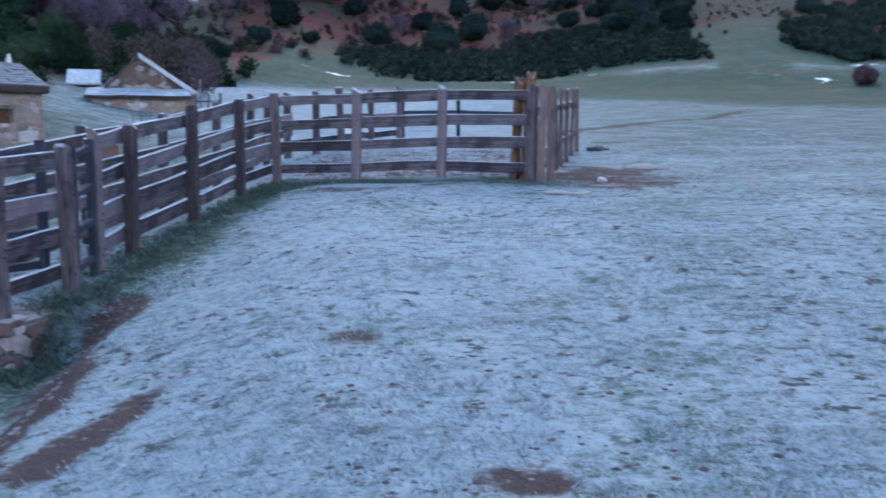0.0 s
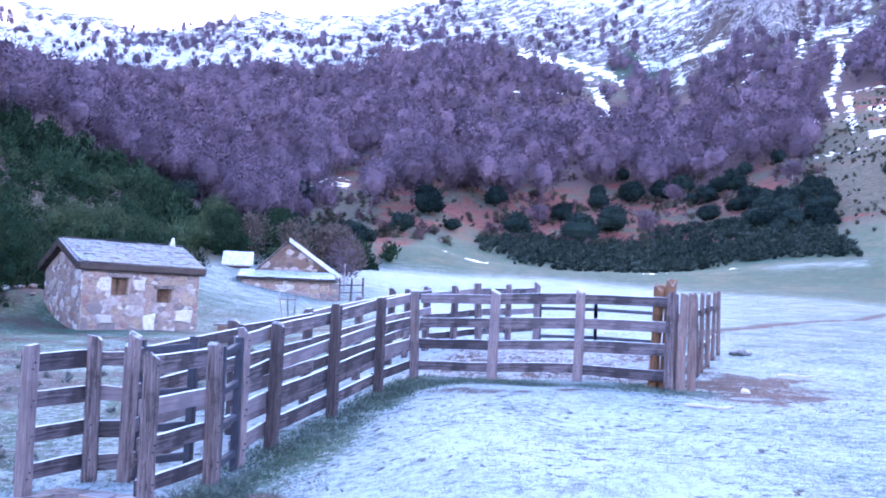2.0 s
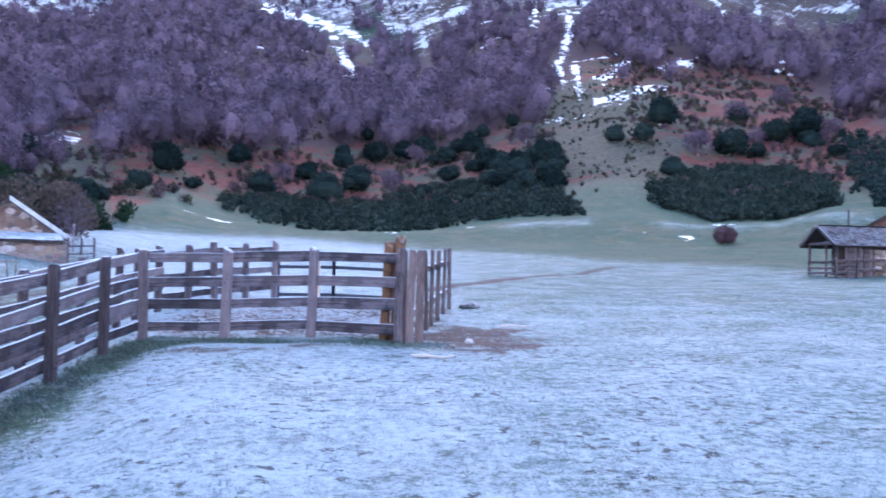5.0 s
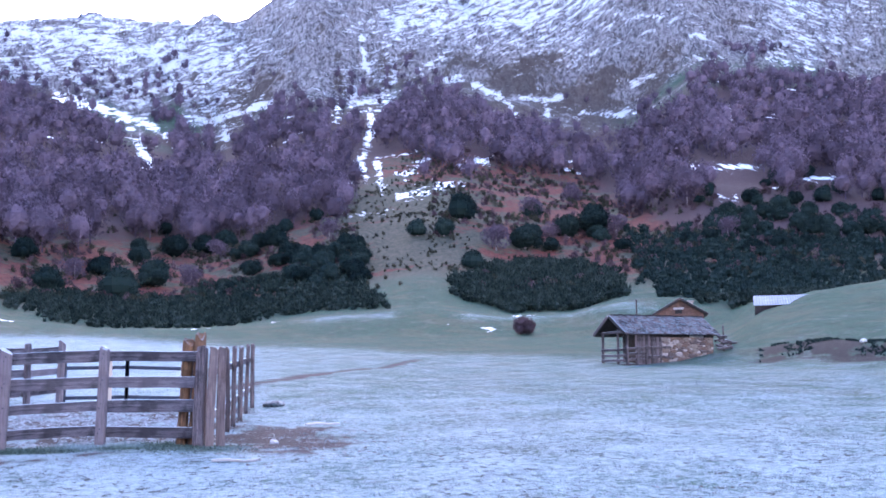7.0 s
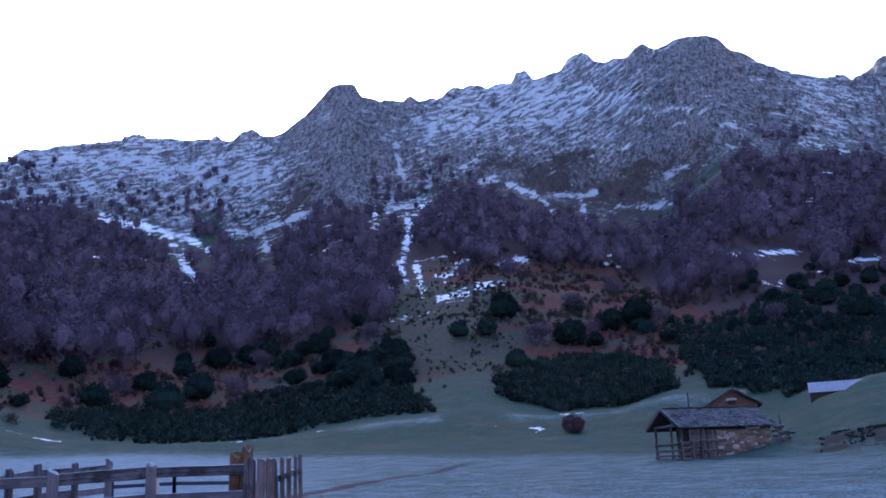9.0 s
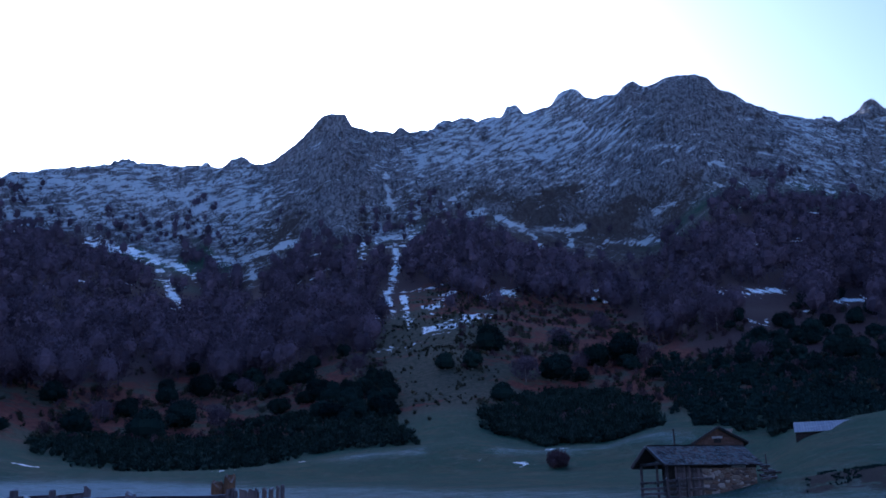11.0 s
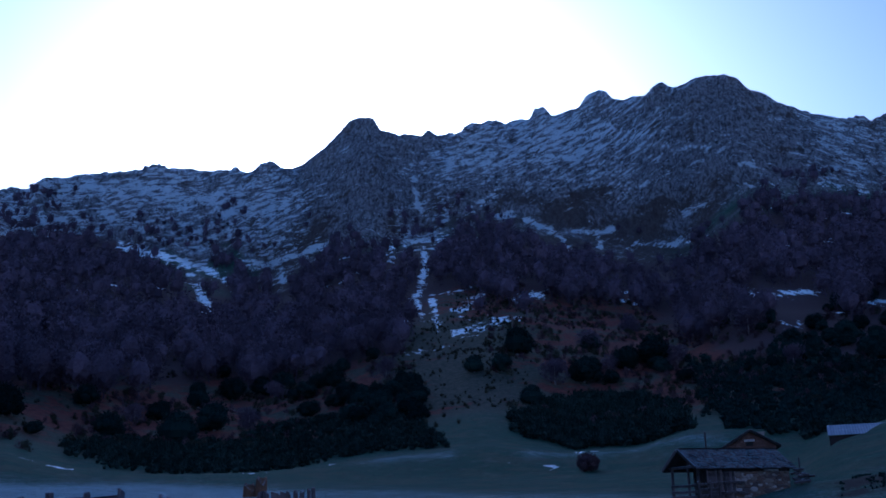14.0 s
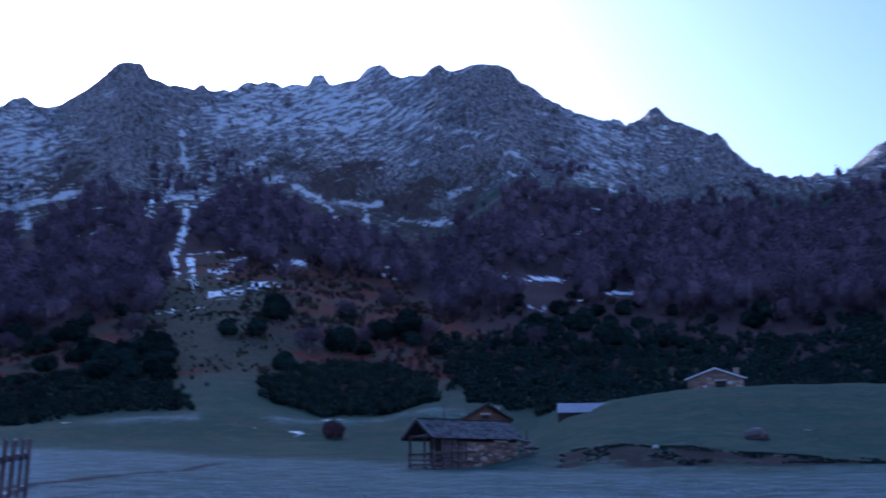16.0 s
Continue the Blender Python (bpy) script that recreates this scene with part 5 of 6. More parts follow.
def ruin():
    """The half-fallen farm building west of the pen."""
    # the gable stands square to the view, a lean-to in front of it
    base = thing("ruined_barn", Matrix.Translation((-19.8, 54.5, EYE + 0.38)) @ pose(0, 0, 0, 0, 0, 17), "half-ruined stone barn with snow on its broken roof", "barn")
    W, H, rise, L = 5.6, 1.75, 1.95, 6.0
    for y in (2.2, 2.2 + L - 0.45):
        bm = bmesh.new()
        prof = [(0.2, -0.8), (W, -0.8), (W, H), (W / 2 - 0.1, H + rise), (0.9, H + 0.55), (0.2, H - 0.5)]
        bm_prism(bm, [(a, y, b) for a, b in prof], [(a, y + 0.45, b) for a, b in prof])
        bmesh.ops.recalc_face_normals(bm, faces=bm.faces)
        part("gable_wall", bm, M_BROWNSTONE, base)
    for x in (0.2, W - 0.45):
        bm = bmesh.new()
        bm_box(bm, x, 2.66, -0.8, x + 0.45, 2.2 + L - 0.46, H - (0.5 if x < 1 else 0))
        part("side_wall", bm, M_BROWNSTONE, base)
    rubble(base, (0, 2.2, 0), (W, 2.2, 0), [(0.95, 1.7), (W - 0.05, 1.7), (W / 2 - 0.1, H + rise - 0.08), (0.95, H + 0.5)], (0.09, 0.26), seed=41, material=M_BARNSTONE)
    # the east slope still carries its snowy slabs
    bm = bmesh.new()
    pr = [(W / 2 - 0.15, H + rise + 0.02), (W + 0.35, H - 0.3), (W + 0.35, H + 0.0), (W / 2 - 0.15, H + rise + 0.3)]
    bm_prism(bm, [(a, 1.75, b) for a, b in pr], [(a, 2.2 + L + 0.2, b) for a, b in pr])
    bmesh.ops.recalc_face_normals(bm, faces=bm.faces)
    part("roof_slope", bm, M_SNOWSLAB, base, "snow-covered roof slope")
    for a, b in (((-0.25, 2.0, H - 0.75), (W / 2 - 0.2, 2.0, H + rise + 0.05)), ((0.2, 3.6, H - 0.3), (W / 2 - 0.2, 3.6, H + rise + 0.02)), ((0.2, 5.2, H - 0.3), (W / 2 - 0.2, 5.2, H + rise + 0.02))):
        put("rafter", beam_mesh((Vector(b) - Vector(a)).length, 0.1, 0.12, M_DARKWOOD, 0.02, 4), base, along(a, b), "bare dark rafter")
    bm = bmesh.new()
    bm_box(bm, 0.0, 0.0, -0.9, W + 0.1, 0.45, 1.36)
    bm_box(bm, W - 0.35, 0.46, -0.9, W + 0.1, 2.19, 1.45)
    part("front_wall", bm, M_MORTAR, base)
    rubble(base, (0, 0, 0), (W + 0.1, 0, 0), [(0, -0.7), (W + 0.1, -0.7), (W + 0.1, 1.34), (0, 1.34)], (0.10, 0.30), seed=42, flat=1.6, proud=0.06)
    bm = bmesh.new()
    pr = [(-0.3, 1.37), (2.19, 1.84), (2.19, 1.94), (-0.3, 1.47)]
    bm_prism(bm, [(-0.3, a, b) for a, b in pr], [(W - 0.1, a, b) for a, b in pr])
    bmesh.ops.recalc_face_normals(bm, faces=bm.faces)
    part("lean_to_roof", bm, M_DARKWOOD, base, "dark boarding of the lean-to roof")
    slab_roof(base, W - 0.4, 1.47, 1.94, 2.4, M_SNOWSLAB, 0.22, y0=-0.1, rows=4, cols=11, seed=44)
    put("eave_beam", beam_mesh(W + 0.3, 0.08, 0.1, M_DARKWOOD, 0.01, 6), base, Matrix.Translation((-0.3, -0.32, 1.33)))


ruin()
sh = gable_house("small_byre", "small stone byre with a snow-covered roof", "byre", Matrix.Translation((-23.85, 63.0, EYE + 1.95)) @ pose(0, 0, 0, 0, 0, -72), 1.35, 3.0, 0.85, 0.75, M_BROWNSTONE, None, None, M_SNOWSLAB, M_SNOWSLAB)
rubble(sh, (3.0, 0, 0), (3.0, 1.35, 0), [(0, -0.6), (1.35, -0.6), (1.35, 0.6), (0, 0.6)], (0.08, 0.22), seed=51, material=M_BARNSTONE)


def trough():
    x, y = -10.3, 26.6
    base = thing("stone_trough", Matrix.Translation((x, y, high(x, y) - 0.02)) @ pose(0, 0, 0, 0, 0, 18), "stone water trough under a thin slab", "trough")
    bm = bmesh.new()
    bm_box(bm, 0.0, 0, -0.1, 0.3, 0.6, 0.50)
    bm_box(bm, 0.75, 0, -0.1, 1.35, 0.6, 0.47)
    part("support", bm, M_BROWNSTONE, base)
    bm = bmesh.new()
    bm_box(bm, -0.12, -0.12, 0.505, 1.6, 0.75, 0.57)
    part("slab", bm, M_SLATE, base)


trough()


def hay_rack():
    x, y = -11.3, 36.0
    base = thing("hay_rack", Matrix.Translation((x, y, high(x, y))) @ pose(0, 0, 0, 0, 0, 17), "thin leaning wooden hay rack", "rack")
    for a, b in (((0, 0, -0.1), (-0.22, 0, 1.25)), ((0.35, 0, -0.1), (0.42, 0, 1.2)), ((-0.2, 0, 1.0), (0.42, 0, 1.02)), ((0.18, 0.3, -0.1), (0.1, 0.25, 1.1))):
        put("pole", beam_mesh((Vector(b) - Vector(a)).length, 0.05, 0.05, M_HUTWOOD, 0.01, 3), base, along(a, b) if abs(a[2] - b[2]) < 0.5 else Matrix.Translation(a) @ (Vector(b) - Vector(a)).to_track_quat("X", "Z").to_matrix().to_4x4())
    return base


hay_rack()
fence("small stick fence beside the ruined barn", [(-14.6, 57.2), (-13.9, 57.4), (-13.2, 57.6)], rails=(0.95, 0.5), board=0.08, group="stick fences")


def ramp_base():
    """The dry-stone loading ramp under the end of the chute."""
    z = high(-3.8, 8.9)
    L = 1.70
    base = thing("stone_ramp", Matrix.Translation((-5.20, 8.21, z)) @ pose(0, 0, 0, 0, 0, -11.5), "dry-stone loading ramp with worn flat paving slabs", "ramp")
    bm = bmesh.new()
    bm_box(bm, 0.05, 0.10, -0.9, L - 0.05, 1.3, -0.012)
    part("fill", bm, M_RAMPEARTH, base, "trodden frosty earth on the ramp")
    rubble(base, (0, 0.09, 0), (L, 0.09, 0), [(0, -0.75), (L, -0.75), (L, -0.05), (0, -0.05)], (0.035, 0.12), seed=61, proud=0.05, material=M_RAMPSTONE, flat=1.75, worn=0.09)
    rubble(base, (L - 0.04, 0.05, 0), (L - 0.04, 0.9, 0), [(0, -0.6), (0.85, -0.6), (0.85, -0.05), (0, -0.05)], (0.035, 0.12), seed=63, proud=0.05, material=M_RAMPSTONE, flat=1.6, worn=0.09)
    masonry(base, (0.06, 1.3, 0), (0.06, 0, 0), -0.5, -0.06, BROWNS + STONES, course=(0.08, 0.16), width=(0.12, 0.32), seed=62, proud=0.07)
    r = random.Random(64)
    for y0, y1, lift in ((-0.05, 0.17, 0.0), (0.19, 0.44, -0.012), (0.47, 0.74, -0.016), (0.78, 1.06, -0.02)):
        x = -0.05 if lift == 0 else r.uniform(0.05, 0.2)
        while x < L - 0.06:
            w = min(r.uniform(0.12, 0.36), L - 0.01 - x)
            if lift and r.random() < 0.28:
                x += w
                continue
            bm = bmesh.new()
            j = lambda: r.uniform(-0.03, 0.03)
            d = y1 - y0
            ring = [(j(), j()), (w * 0.5, j()), (w + j(), j()), (w + j(), d * 0.55), (w * 0.9 + j(), d + j()), (w * 0.4, d + j()), (j(), d * 0.9 + j())]
            h = r.uniform(-0.008, 0.022) + lift
            bm_prism(bm, [(a, b, -0.07) for a, b in ring], [(a * 0.9 + 0.02, b * 0.86 + 0.02, h + r.uniform(-0.007, 0.007)) for a, b in ring])
            part("paving_slab", bm, M_RAMPSTONE, base, "", Matrix.Translation((x, y0, 0)))
            x += w * 1.02


ramp_base()


# ---- loose stones, sticks and rubble ----


def loose_stone(x, y, size, label, material, flat=0.6, seed=0):
    q, bm = random.Random(seed), bmesh.new()
    bmesh.ops.create_icosphere(bm, subdivisions=2, radius=0.5)
    for v in bm.verts:
        v.co *= 1 + 0.16 * math.sin(v.co.x * 7 + seed) * math.cos(v.co.y * 9 + seed * 2) + q.uniform(-0.05, 0.05)
    ob = new("stone", mesh("stone", bm, material))
    ob.matrix_world = Matrix.Translation((x, y, high(x, y) + size * flat * 0.22)) @ pose(0, 0, 0, q.uniform(-8, 8), q.uniform(-8, 8), q.uniform(0, 360)) @ Matrix.Diagonal((size, size * q.uniform(0.7, 1.0), size * flat, 1))
    return tagged(ob, label, "stone", "loose stones")


loose_stone(2.43, 14.63, 0.16, "small white stone in the trodden earth", M_PALE, 0.6, 1)
for i, (x, y, s) in enumerate(((38.1, 42.5, 0.55), (52.3, 48.5, 0.45))):
    loose_stone(x, y, s, "pale boulder on the frosted knoll", M_PALE, 0.55, 5 + i)
loose_stone(50.2, 46.3, 1.7, "dark weathered outcrop on the grassy knoll", M_DARKROCK, 0.62, 11)
for i in range(16):
    loose_stone(-21.0 + rng.uniform(-1.4, 0.9), 34.6 + rng.uniform(-1.6, 1.9), rng.uniform(0.14, 0.42), "fallen wall stone beside the hut's gable", M_PALE if i % 4 == 0 else M_BROWNSTONE, 0.6, 20 + i)

loose_stone(3.5, 21.8, 0.6, "low mound of frosty earth by the plank fence", M_MUD, 0.3, 9)


def stick(x, y, length, turn, label, thick=0.035):
    ob = new("stick", beam_mesh(length, thick, thick, M_PALESTICK, 0.02, int(x * 10)))
    ob.matrix_world = Matrix.Translation((x, y, high(x, y) + thick * 0.6)) @ pose(0, 0, 0, 0, 0, turn)
    return tagged(ob, label, "stick", "loose sticks")


stick(3.4, 17.4, 0.7, 20, "pale stick lying on the frosty meadow")
stick(1.35, 12.5, 0.6, -15, "pale stick lying near the pen")
stick(56.6, 47.8, 1.3, 10, "bleached branch lying on the knoll", 0.09)

# ---- plants: many small leaves and twigs, each a real sliver ----


def slivers(p, d, length, width, turn):
    """Thin triangles from p along d; all arguments are arrays."""
    side = np.cross(d, turn)
    side /= np.linalg.norm(side, axis=1, keepdims=True) + 1e-9
    w = (width / 2)[:, None]
    return np.stack([p - side * w, p + side * w, p + d * length[:, None]], 1)


def unit(g, n):
    v = g.normal(size=(n, 3))
    return v / np.linalg.norm(v, axis=1, keepdims=True)


def beech(seed, n, wid, core=0.5, grid=(9, 6), reach=1.0):
    """A bare crown of height 1: trunk, limbs and fans of twigs."""
    g = np.random.default_rng(seed)
    tris = []
    limbs = 9
    a = g.uniform(0, math.tau, limbs)
    z0 = g.uniform(0.22, 0.55, limbs)
    p = np.stack([np.zeros(limbs), np.zeros(limbs), z0], 1)
    d = np.stack([np.cos(a) * g.uniform(0.4, 0.8, limbs), np.sin(a) * g.uniform(0.4, 0.8, limbs), np.ones(limbs)], 1)
    d /= np.linalg.norm(d, axis=1, keepdims=True)
    tris.append(slivers(p, d, g.uniform(0.3, 0.45, limbs), np.full(limbs, 0.022), unit(g, limbs)))
    for k in range(3):
        t = k * math.tau / 3
        tris.append(np.array([[[math.cos(t) * 0.022, math.sin(t) * 0.022, -0.08], [math.cos(t + 2.09) * 0.022, math.sin(t + 2.09) * 0.022, -0.08], [0, 0, 0.85]]]))
    u = unit(g, n)
    rad = g.uniform(0.6, 1, n) ** 0.5
    c = np.array([g.uniform(-0.05, 0.05), g.uniform(-0.05, 0.05), 0.56])
    lump = 1 + 0.25 * np.sin(u[:, 0] * 4 + seed) * np.cos(u[:, 1] * 5 + seed)
    q = c + u * rad[:, None] * np.array([0.36, 0.36, 0.46]) * lump[:, None]
    dd = np.cross(u, unit(g, n)) + u * 0.35 + np.array([0, 0, 0.35])
    dd /= np.linalg.norm(dd, axis=1, keepdims=True)
    tris.append(slivers(q - dd * 0.05, dd, reach * g.uniform(0.07, 0.14, n), np.full(n, wid) * g.uniform(0.7, 1.4, n), u + g.normal(size=(n, 3)) * 0.12))
    th, ph = np.meshgrid(np.linspace(0, math.tau, grid[0]), np.linspace(-1.45, 1.57, grid[1]), indexing="ij")
    v = np.stack([np.cos(th) * np.cos(ph), np.sin(th) * np.cos(ph), np.sin(ph)], -1)
    jit = g.uniform(0.82, 1.15, th.shape)
    jit[-1], jit[:, -1] = jit[0], jit[0, -1]
    v = c + v * (core * jit * (1 + 0.25 * np.sin(v[..., 0] * 4 + seed) * np.cos(v[..., 1] * 5 + seed)))[..., None] * np.array([0.36, 0.36, 0.44])
    p0, p1, p2, p3 = v[:-1, :-1], v[1:, :-1], v[1:, 1:], v[:-1, 1:]
    if core:
        tris += [np.stack([p0, p1, p2], -2).reshape(-1, 3, 3), np.stack([p0, p2, p3], -2).reshape(-1, 3, 3)]
    return np.concatenate(tris)


def bush(seed, n, leaf, tall=1.0, spiky=0.3, lobes=7, fill=0.8, fine=(7, 5), dome=False):
    """A dense crown of width 1 down to the ground: lobes of leaf clumps round a dark mass of twigs."""
    g = np.random.default_rng(seed)
    a = g.uniform(0, math.tau, lobes)
    rc = g.uniform(0.05, 0.30, lobes)
    c = np.stack([np.cos(a) * rc, np.sin(a) * rc, g.uniform(0.12, 0.68, lobes) * tall], 1)
    c[0] = (0, 0, tall * 0.62)
    rad = g.uniform(0.17, 0.27, lobes) * (1.15 - 0.35 * c[:, 2] / tall)
    up = max(1.0, tall * 0.85)
    if dome:
        v = unit(g, lobes)
        v[:, 2] = np.abs(v[:, 2]) * 1.3 - 0.5
        c = np.array([0, 0, 0.33 * tall]) + v * np.array([0.27, 0.27, 0.30 * tall])
        rad = g.uniform(0.14, 0.20, lobes)
        c[0], rad[0] = (0, 0, 0.33 * tall), 0.37
    pick = g.integers(0, lobes, n)
    u = unit(g, n)
    q = c[pick] + u * rad[pick, None] * g.uniform(0.75, 1.05, n)[:, None] * np.array([1, 1, up])
    q[:, 2] = np.abs(q[:, 2])
    d = u * 0.6 + np.array([0, 0, spiky]) + g.normal(size=(n, 3)) * 0.5
    d /= np.linalg.norm(d, axis=1, keepdims=True)
    out = [slivers(q, d, leaf * g.uniform(0.7, 1.7, n), leaf * g.uniform(0.4, 0.9, n), u + g.normal(size=(n, 3)) * 0.5)]
    th, ph = np.meshgrid(np.linspace(0, math.tau, fine[0]), np.linspace(-1.3, 1.57, fine[1]), indexing="ij")
    v0 = np.stack([np.cos(th) * np.cos(ph), np.sin(th) * np.cos(ph), np.sin(ph) * up], -1)
    for i in range(lobes if fill else 0):
        v = v0 * rad[i] * fill + c[i]
        p0, p1, p2, p3 = v[:-1, :-1], v[1:, :-1], v[1:, 1:], v[:-1, 1:]
        out += [np.stack([p0, p1, p2], -2).reshape(-1, 3, 3), np.stack([p0, p2, p3], -2).reshape(-1, 3, 3)]
    return np.concatenate(out)


def tri_mesh(name, tris, material, tone=None):
    me = bpy.data.meshes.new(name)
    n = len(tris)
    me.vertices.add(n * 3)
    me.vertices.foreach_set("co", np.ascontiguousarray(tris, dtype=np.float32).ravel())
    me.loops.add(n * 3)
    me.loops.foreach_set("vertex_index", np.arange(n * 3))
    me.polygons.add(n)
    me.polygons.foreach_set("loop_start", np.arange(0, n * 3, 3))
    me.update(calc_edges=True)
    me.attributes.new("tone", "FLOAT", "FACE").data.foreach_set("value", np.full(n, 0.4, np.float32) if tone is None else tone)
    me.materials.append(material)
    return me


def scatter(name, kinds, xs, ys, size, material, label, category, sink=0.0, stretch=None):
    """One object of kind stuff: kinds of plants set down at the places given."""
    g = np.random.default_rng(len(xs))
    zs = land(xs, ys) + EYE
    out, tones = [], []
    shade = g.uniform(0, 1, len(xs))
    pick = g.integers(0, len(kinds), len(xs))
    ang = g.uniform(0, math.tau, len(xs))
    st = np.ones(len(xs)) if stretch is None else stretch
    for i in range(len(xs)):
        t = kinds[pick[i]]
        c, s = math.cos(ang[i]), math.sin(ang[i])
        rot = np.array([[c, -s, 0], [s, c, 0], [0, 0, 1]]).T * size[i]
        rot[:, 2] *= st[i]
        out.append(t @ rot + np.array([xs[i], ys[i], zs[i] - sink * size[i]]))
        tones.append(np.full(len(t), shade[i], np.float32))
    return tagged(new(name, tri_mesh(name, np.concatenate(out), material, np.concatenate(tones))), label, category, kind="stuff")


def polar(b, r):
    return -r * np.sin(np.radians(b)), r * np.cos(np.radians(b))


G = np.random.default_rng(11)


def spread(n, b0, b1, r0, r1):
    b, r = G.uniform(b0, b1, n), np.sqrt(G.uniform(r0 ** 2, r1 ** 2, n))
    x, y = polar(b, r)
    z = land(x, y)
    return x, y, b, r, np.degrees(np.arctan2(z, r))


# bare beech woods on the range
BEECH_NEAR = [beech(i, 190, 0.052, 0.62, (7, 5)) for i in range(7)]
BEECH_MID = [beech(10 + i, 520, 0.027, 0.60, (9, 6), 0.62) for i in range(5)]
BEECH_FAR = [beech(30 + i, 84, 0.075, 0.62, (6, 4)) for i in range(7)]
LOW_B = np.array([-60, -45, -34, -30, -27.5, -26, -23, -19.5, -17, -15.5, -13.6, -12.6, -11, -8, -3, 1, 5, 10, 18, 30])
LOW_E = np.array([7.5, 9.0, 10.0, 9.3, 10.2, 12.0, 12.2, 12.4, 12.4, 12.8, 12.4, 10.2, 8.8, 8.4, 7.6, 7.3, 7.3, 6.5, 5.2, 4.0])


SPUR_B = np.array([18, 21, 24, 28, 32, 36, 40, 44])
SPUR_E = np.array([3.0, 3.4, 5.5, 7.2, 8.8, 10.8, 12.4, 13.4])


def wood_mask(x, y, b, e):
    low = np.interp(b, LOW_B, LOW_E)
    top = np.interp(b, WOOD_B, WOOD_E)
    n = fbm(x / 45, y / 45, 3, 101) + 0.5 * fbm(x / 14, y / 14, 2, 102)
    keep = sstep(-0.9, 0.7, e - low + 1.3 * n) * sstep(0.6, -1.1, e + 0.5 - top + 1.3 * n)
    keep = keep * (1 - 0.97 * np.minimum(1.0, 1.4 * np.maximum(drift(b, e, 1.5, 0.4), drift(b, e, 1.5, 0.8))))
    keep = keep * (1 - 0.9 * np.exp(-((b + 14.6 + (e - 9) * -0.15) / 1.5) ** 2) * sstep(13, 11, e))
    keep = keep * (1 - 0.75 * np.exp(-((b - 14.0) / 1.5) ** 2 - ((e - 8.6) / 1.6) ** 2)) * (1 - sstep(12, 13.5, b) * sstep(18, 17, b) * sstep(7.2, 6.4, e))
    thin = 0.35 + 0.65 * sstep(-0.35, 0.05, fbm(x / 30, y / 30, 3, 103))
    return keep * thin * 1.1


wx, wy, wb, wr, we = spread(15000, -60, 34, 165, 660)
ok = (G.uniform(0, 1, len(wx)) < wood_mask(wx, wy, wb, we) * np.where(wr < 330, 0.62, 0.62)) & ((wb < 18) | (we > np.interp(wb, SPUR_B, SPUR_E)))
close = ok & (wr < 245)
near = ok & (wr >= 245) & (wr < 330)
farw = ok & (wr >= 330)
scatter("beech_wood", BEECH_MID, wx[close], wy[close], G.uniform(6.5, 11.0, close.sum()), M_BEECH, "bare purple-grey beeches low on the mountainside", "wood")
scatter("beech_wood", BEECH_NEAR, wx[near], wy[near], G.uniform(6.5, 11.5, near.sum()), M_BEECH, "bare purple-grey beech wood on the mountainside", "wood")
scatter("beech_wood", BEECH_FAR, wx[farw], wy[farw], G.uniform(5.5, 11.0, farw.sum()), M_BEECH, "bare purple-grey beech wood below the crags", "wood")
# the wood's foot, where it meets the spur
vx, vy, vb, vr, ve = spread(900, 11, 27, 112, 175)
ok = (ve > np.interp(vb, [11, 14, 18, 21, 24, 28], [6.0, 5.6, 4.6, 4.4, 5.6, 7.2])) & (fbm(vx / 12, vy / 12, 2, 104) > -0.25)
scatter("beech_wood", BEECH_MID, vx[ok], vy[ok], G.uniform(4.0, 7.5, ok.sum()), M_BEECH, "bare purple-grey beeches at the foot of the spur", "wood")
# lone trees that climb between the crags
cx_, cy_, cb_, cr_, ce_ = spread(3600, -46, 36, 520, 800)
ok = (ce_ > np.interp(cb_, WOOD_B, WOOD_E)) & (fbm(cx_ / 50, cy_ / 50, 3, 105) > np.where(cb_ > -7, 0.0, 0.22)) & (ce_ < np.interp(cb_, WOOD_B, WOOD_E) + np.where(cb_ > -7, 2.4, 1.6))
scatter("scattered_beeches", BEECH_FAR, cx_[ok], cy_[ok], G.uniform(3.5, 8.0, ok.sum()), M_BEECH, "scattered bare trees among the crags", "trees")

# gorse and heath at the foot of the slope
GORSE = [bush(60 + i, 32, 0.16, 0.62, 1.1, 2, 0.9, (5, 3)) for i in range(6)]


def gorse(b0, b1, r0, r1, n, test, size, label, mat=M_GORSE, kinds=GORSE):
    x, y, b, r, e = spread(n, b0, b1, r0, r1)
    k = test(x, y, b, r, e)
    scatter("gorse_heath", kinds, x[k], y[k], G.uniform(*size, k.sum()), mat, label, "heath", 0.1)


gorse(-15.5, 10, 127, 185, 5000, lambda x, y, b, r, e: (e > np.interp(b, FOOT_B, FOOT_E) + 0.16 + 0.4 * fbm(x / 6, y / 6, 3, 111)) & (e < np.interp(b, [-16, -13, -8, -3, 3, 8, 10], [6.2, 6.8, 6.0, 4.9, 4.6, 4.6, 4.3]) + 1.2 * fbm(x / 8, y / 8, 3, 112)) & (b > -15.2 + 0.9 * (e - 4)) & (b < np.interp(e, [2.8, 3.3, 3.8, 4.4, 5.0, 6.0], [3.6, 4.6, 6.6, 5.8, 3.0, 0.5]) + 1.2 * fbm(x / 6, y / 6, 2, 122)), (0.8, 2.4), "dark green gorse heath along the meadow edge")
gorse(-31, -18, 127, 185, 3600, lambda x, y, b, r, e: (((b + 24.0) / 4.7) ** 2 + ((e - 5.25) / 1.45) ** 2 < 1 + 0.6 * fbm(x / 4, y / 4, 3, 113)), (1.3, 2.8), "oval dark green gorse patch above the meadow")
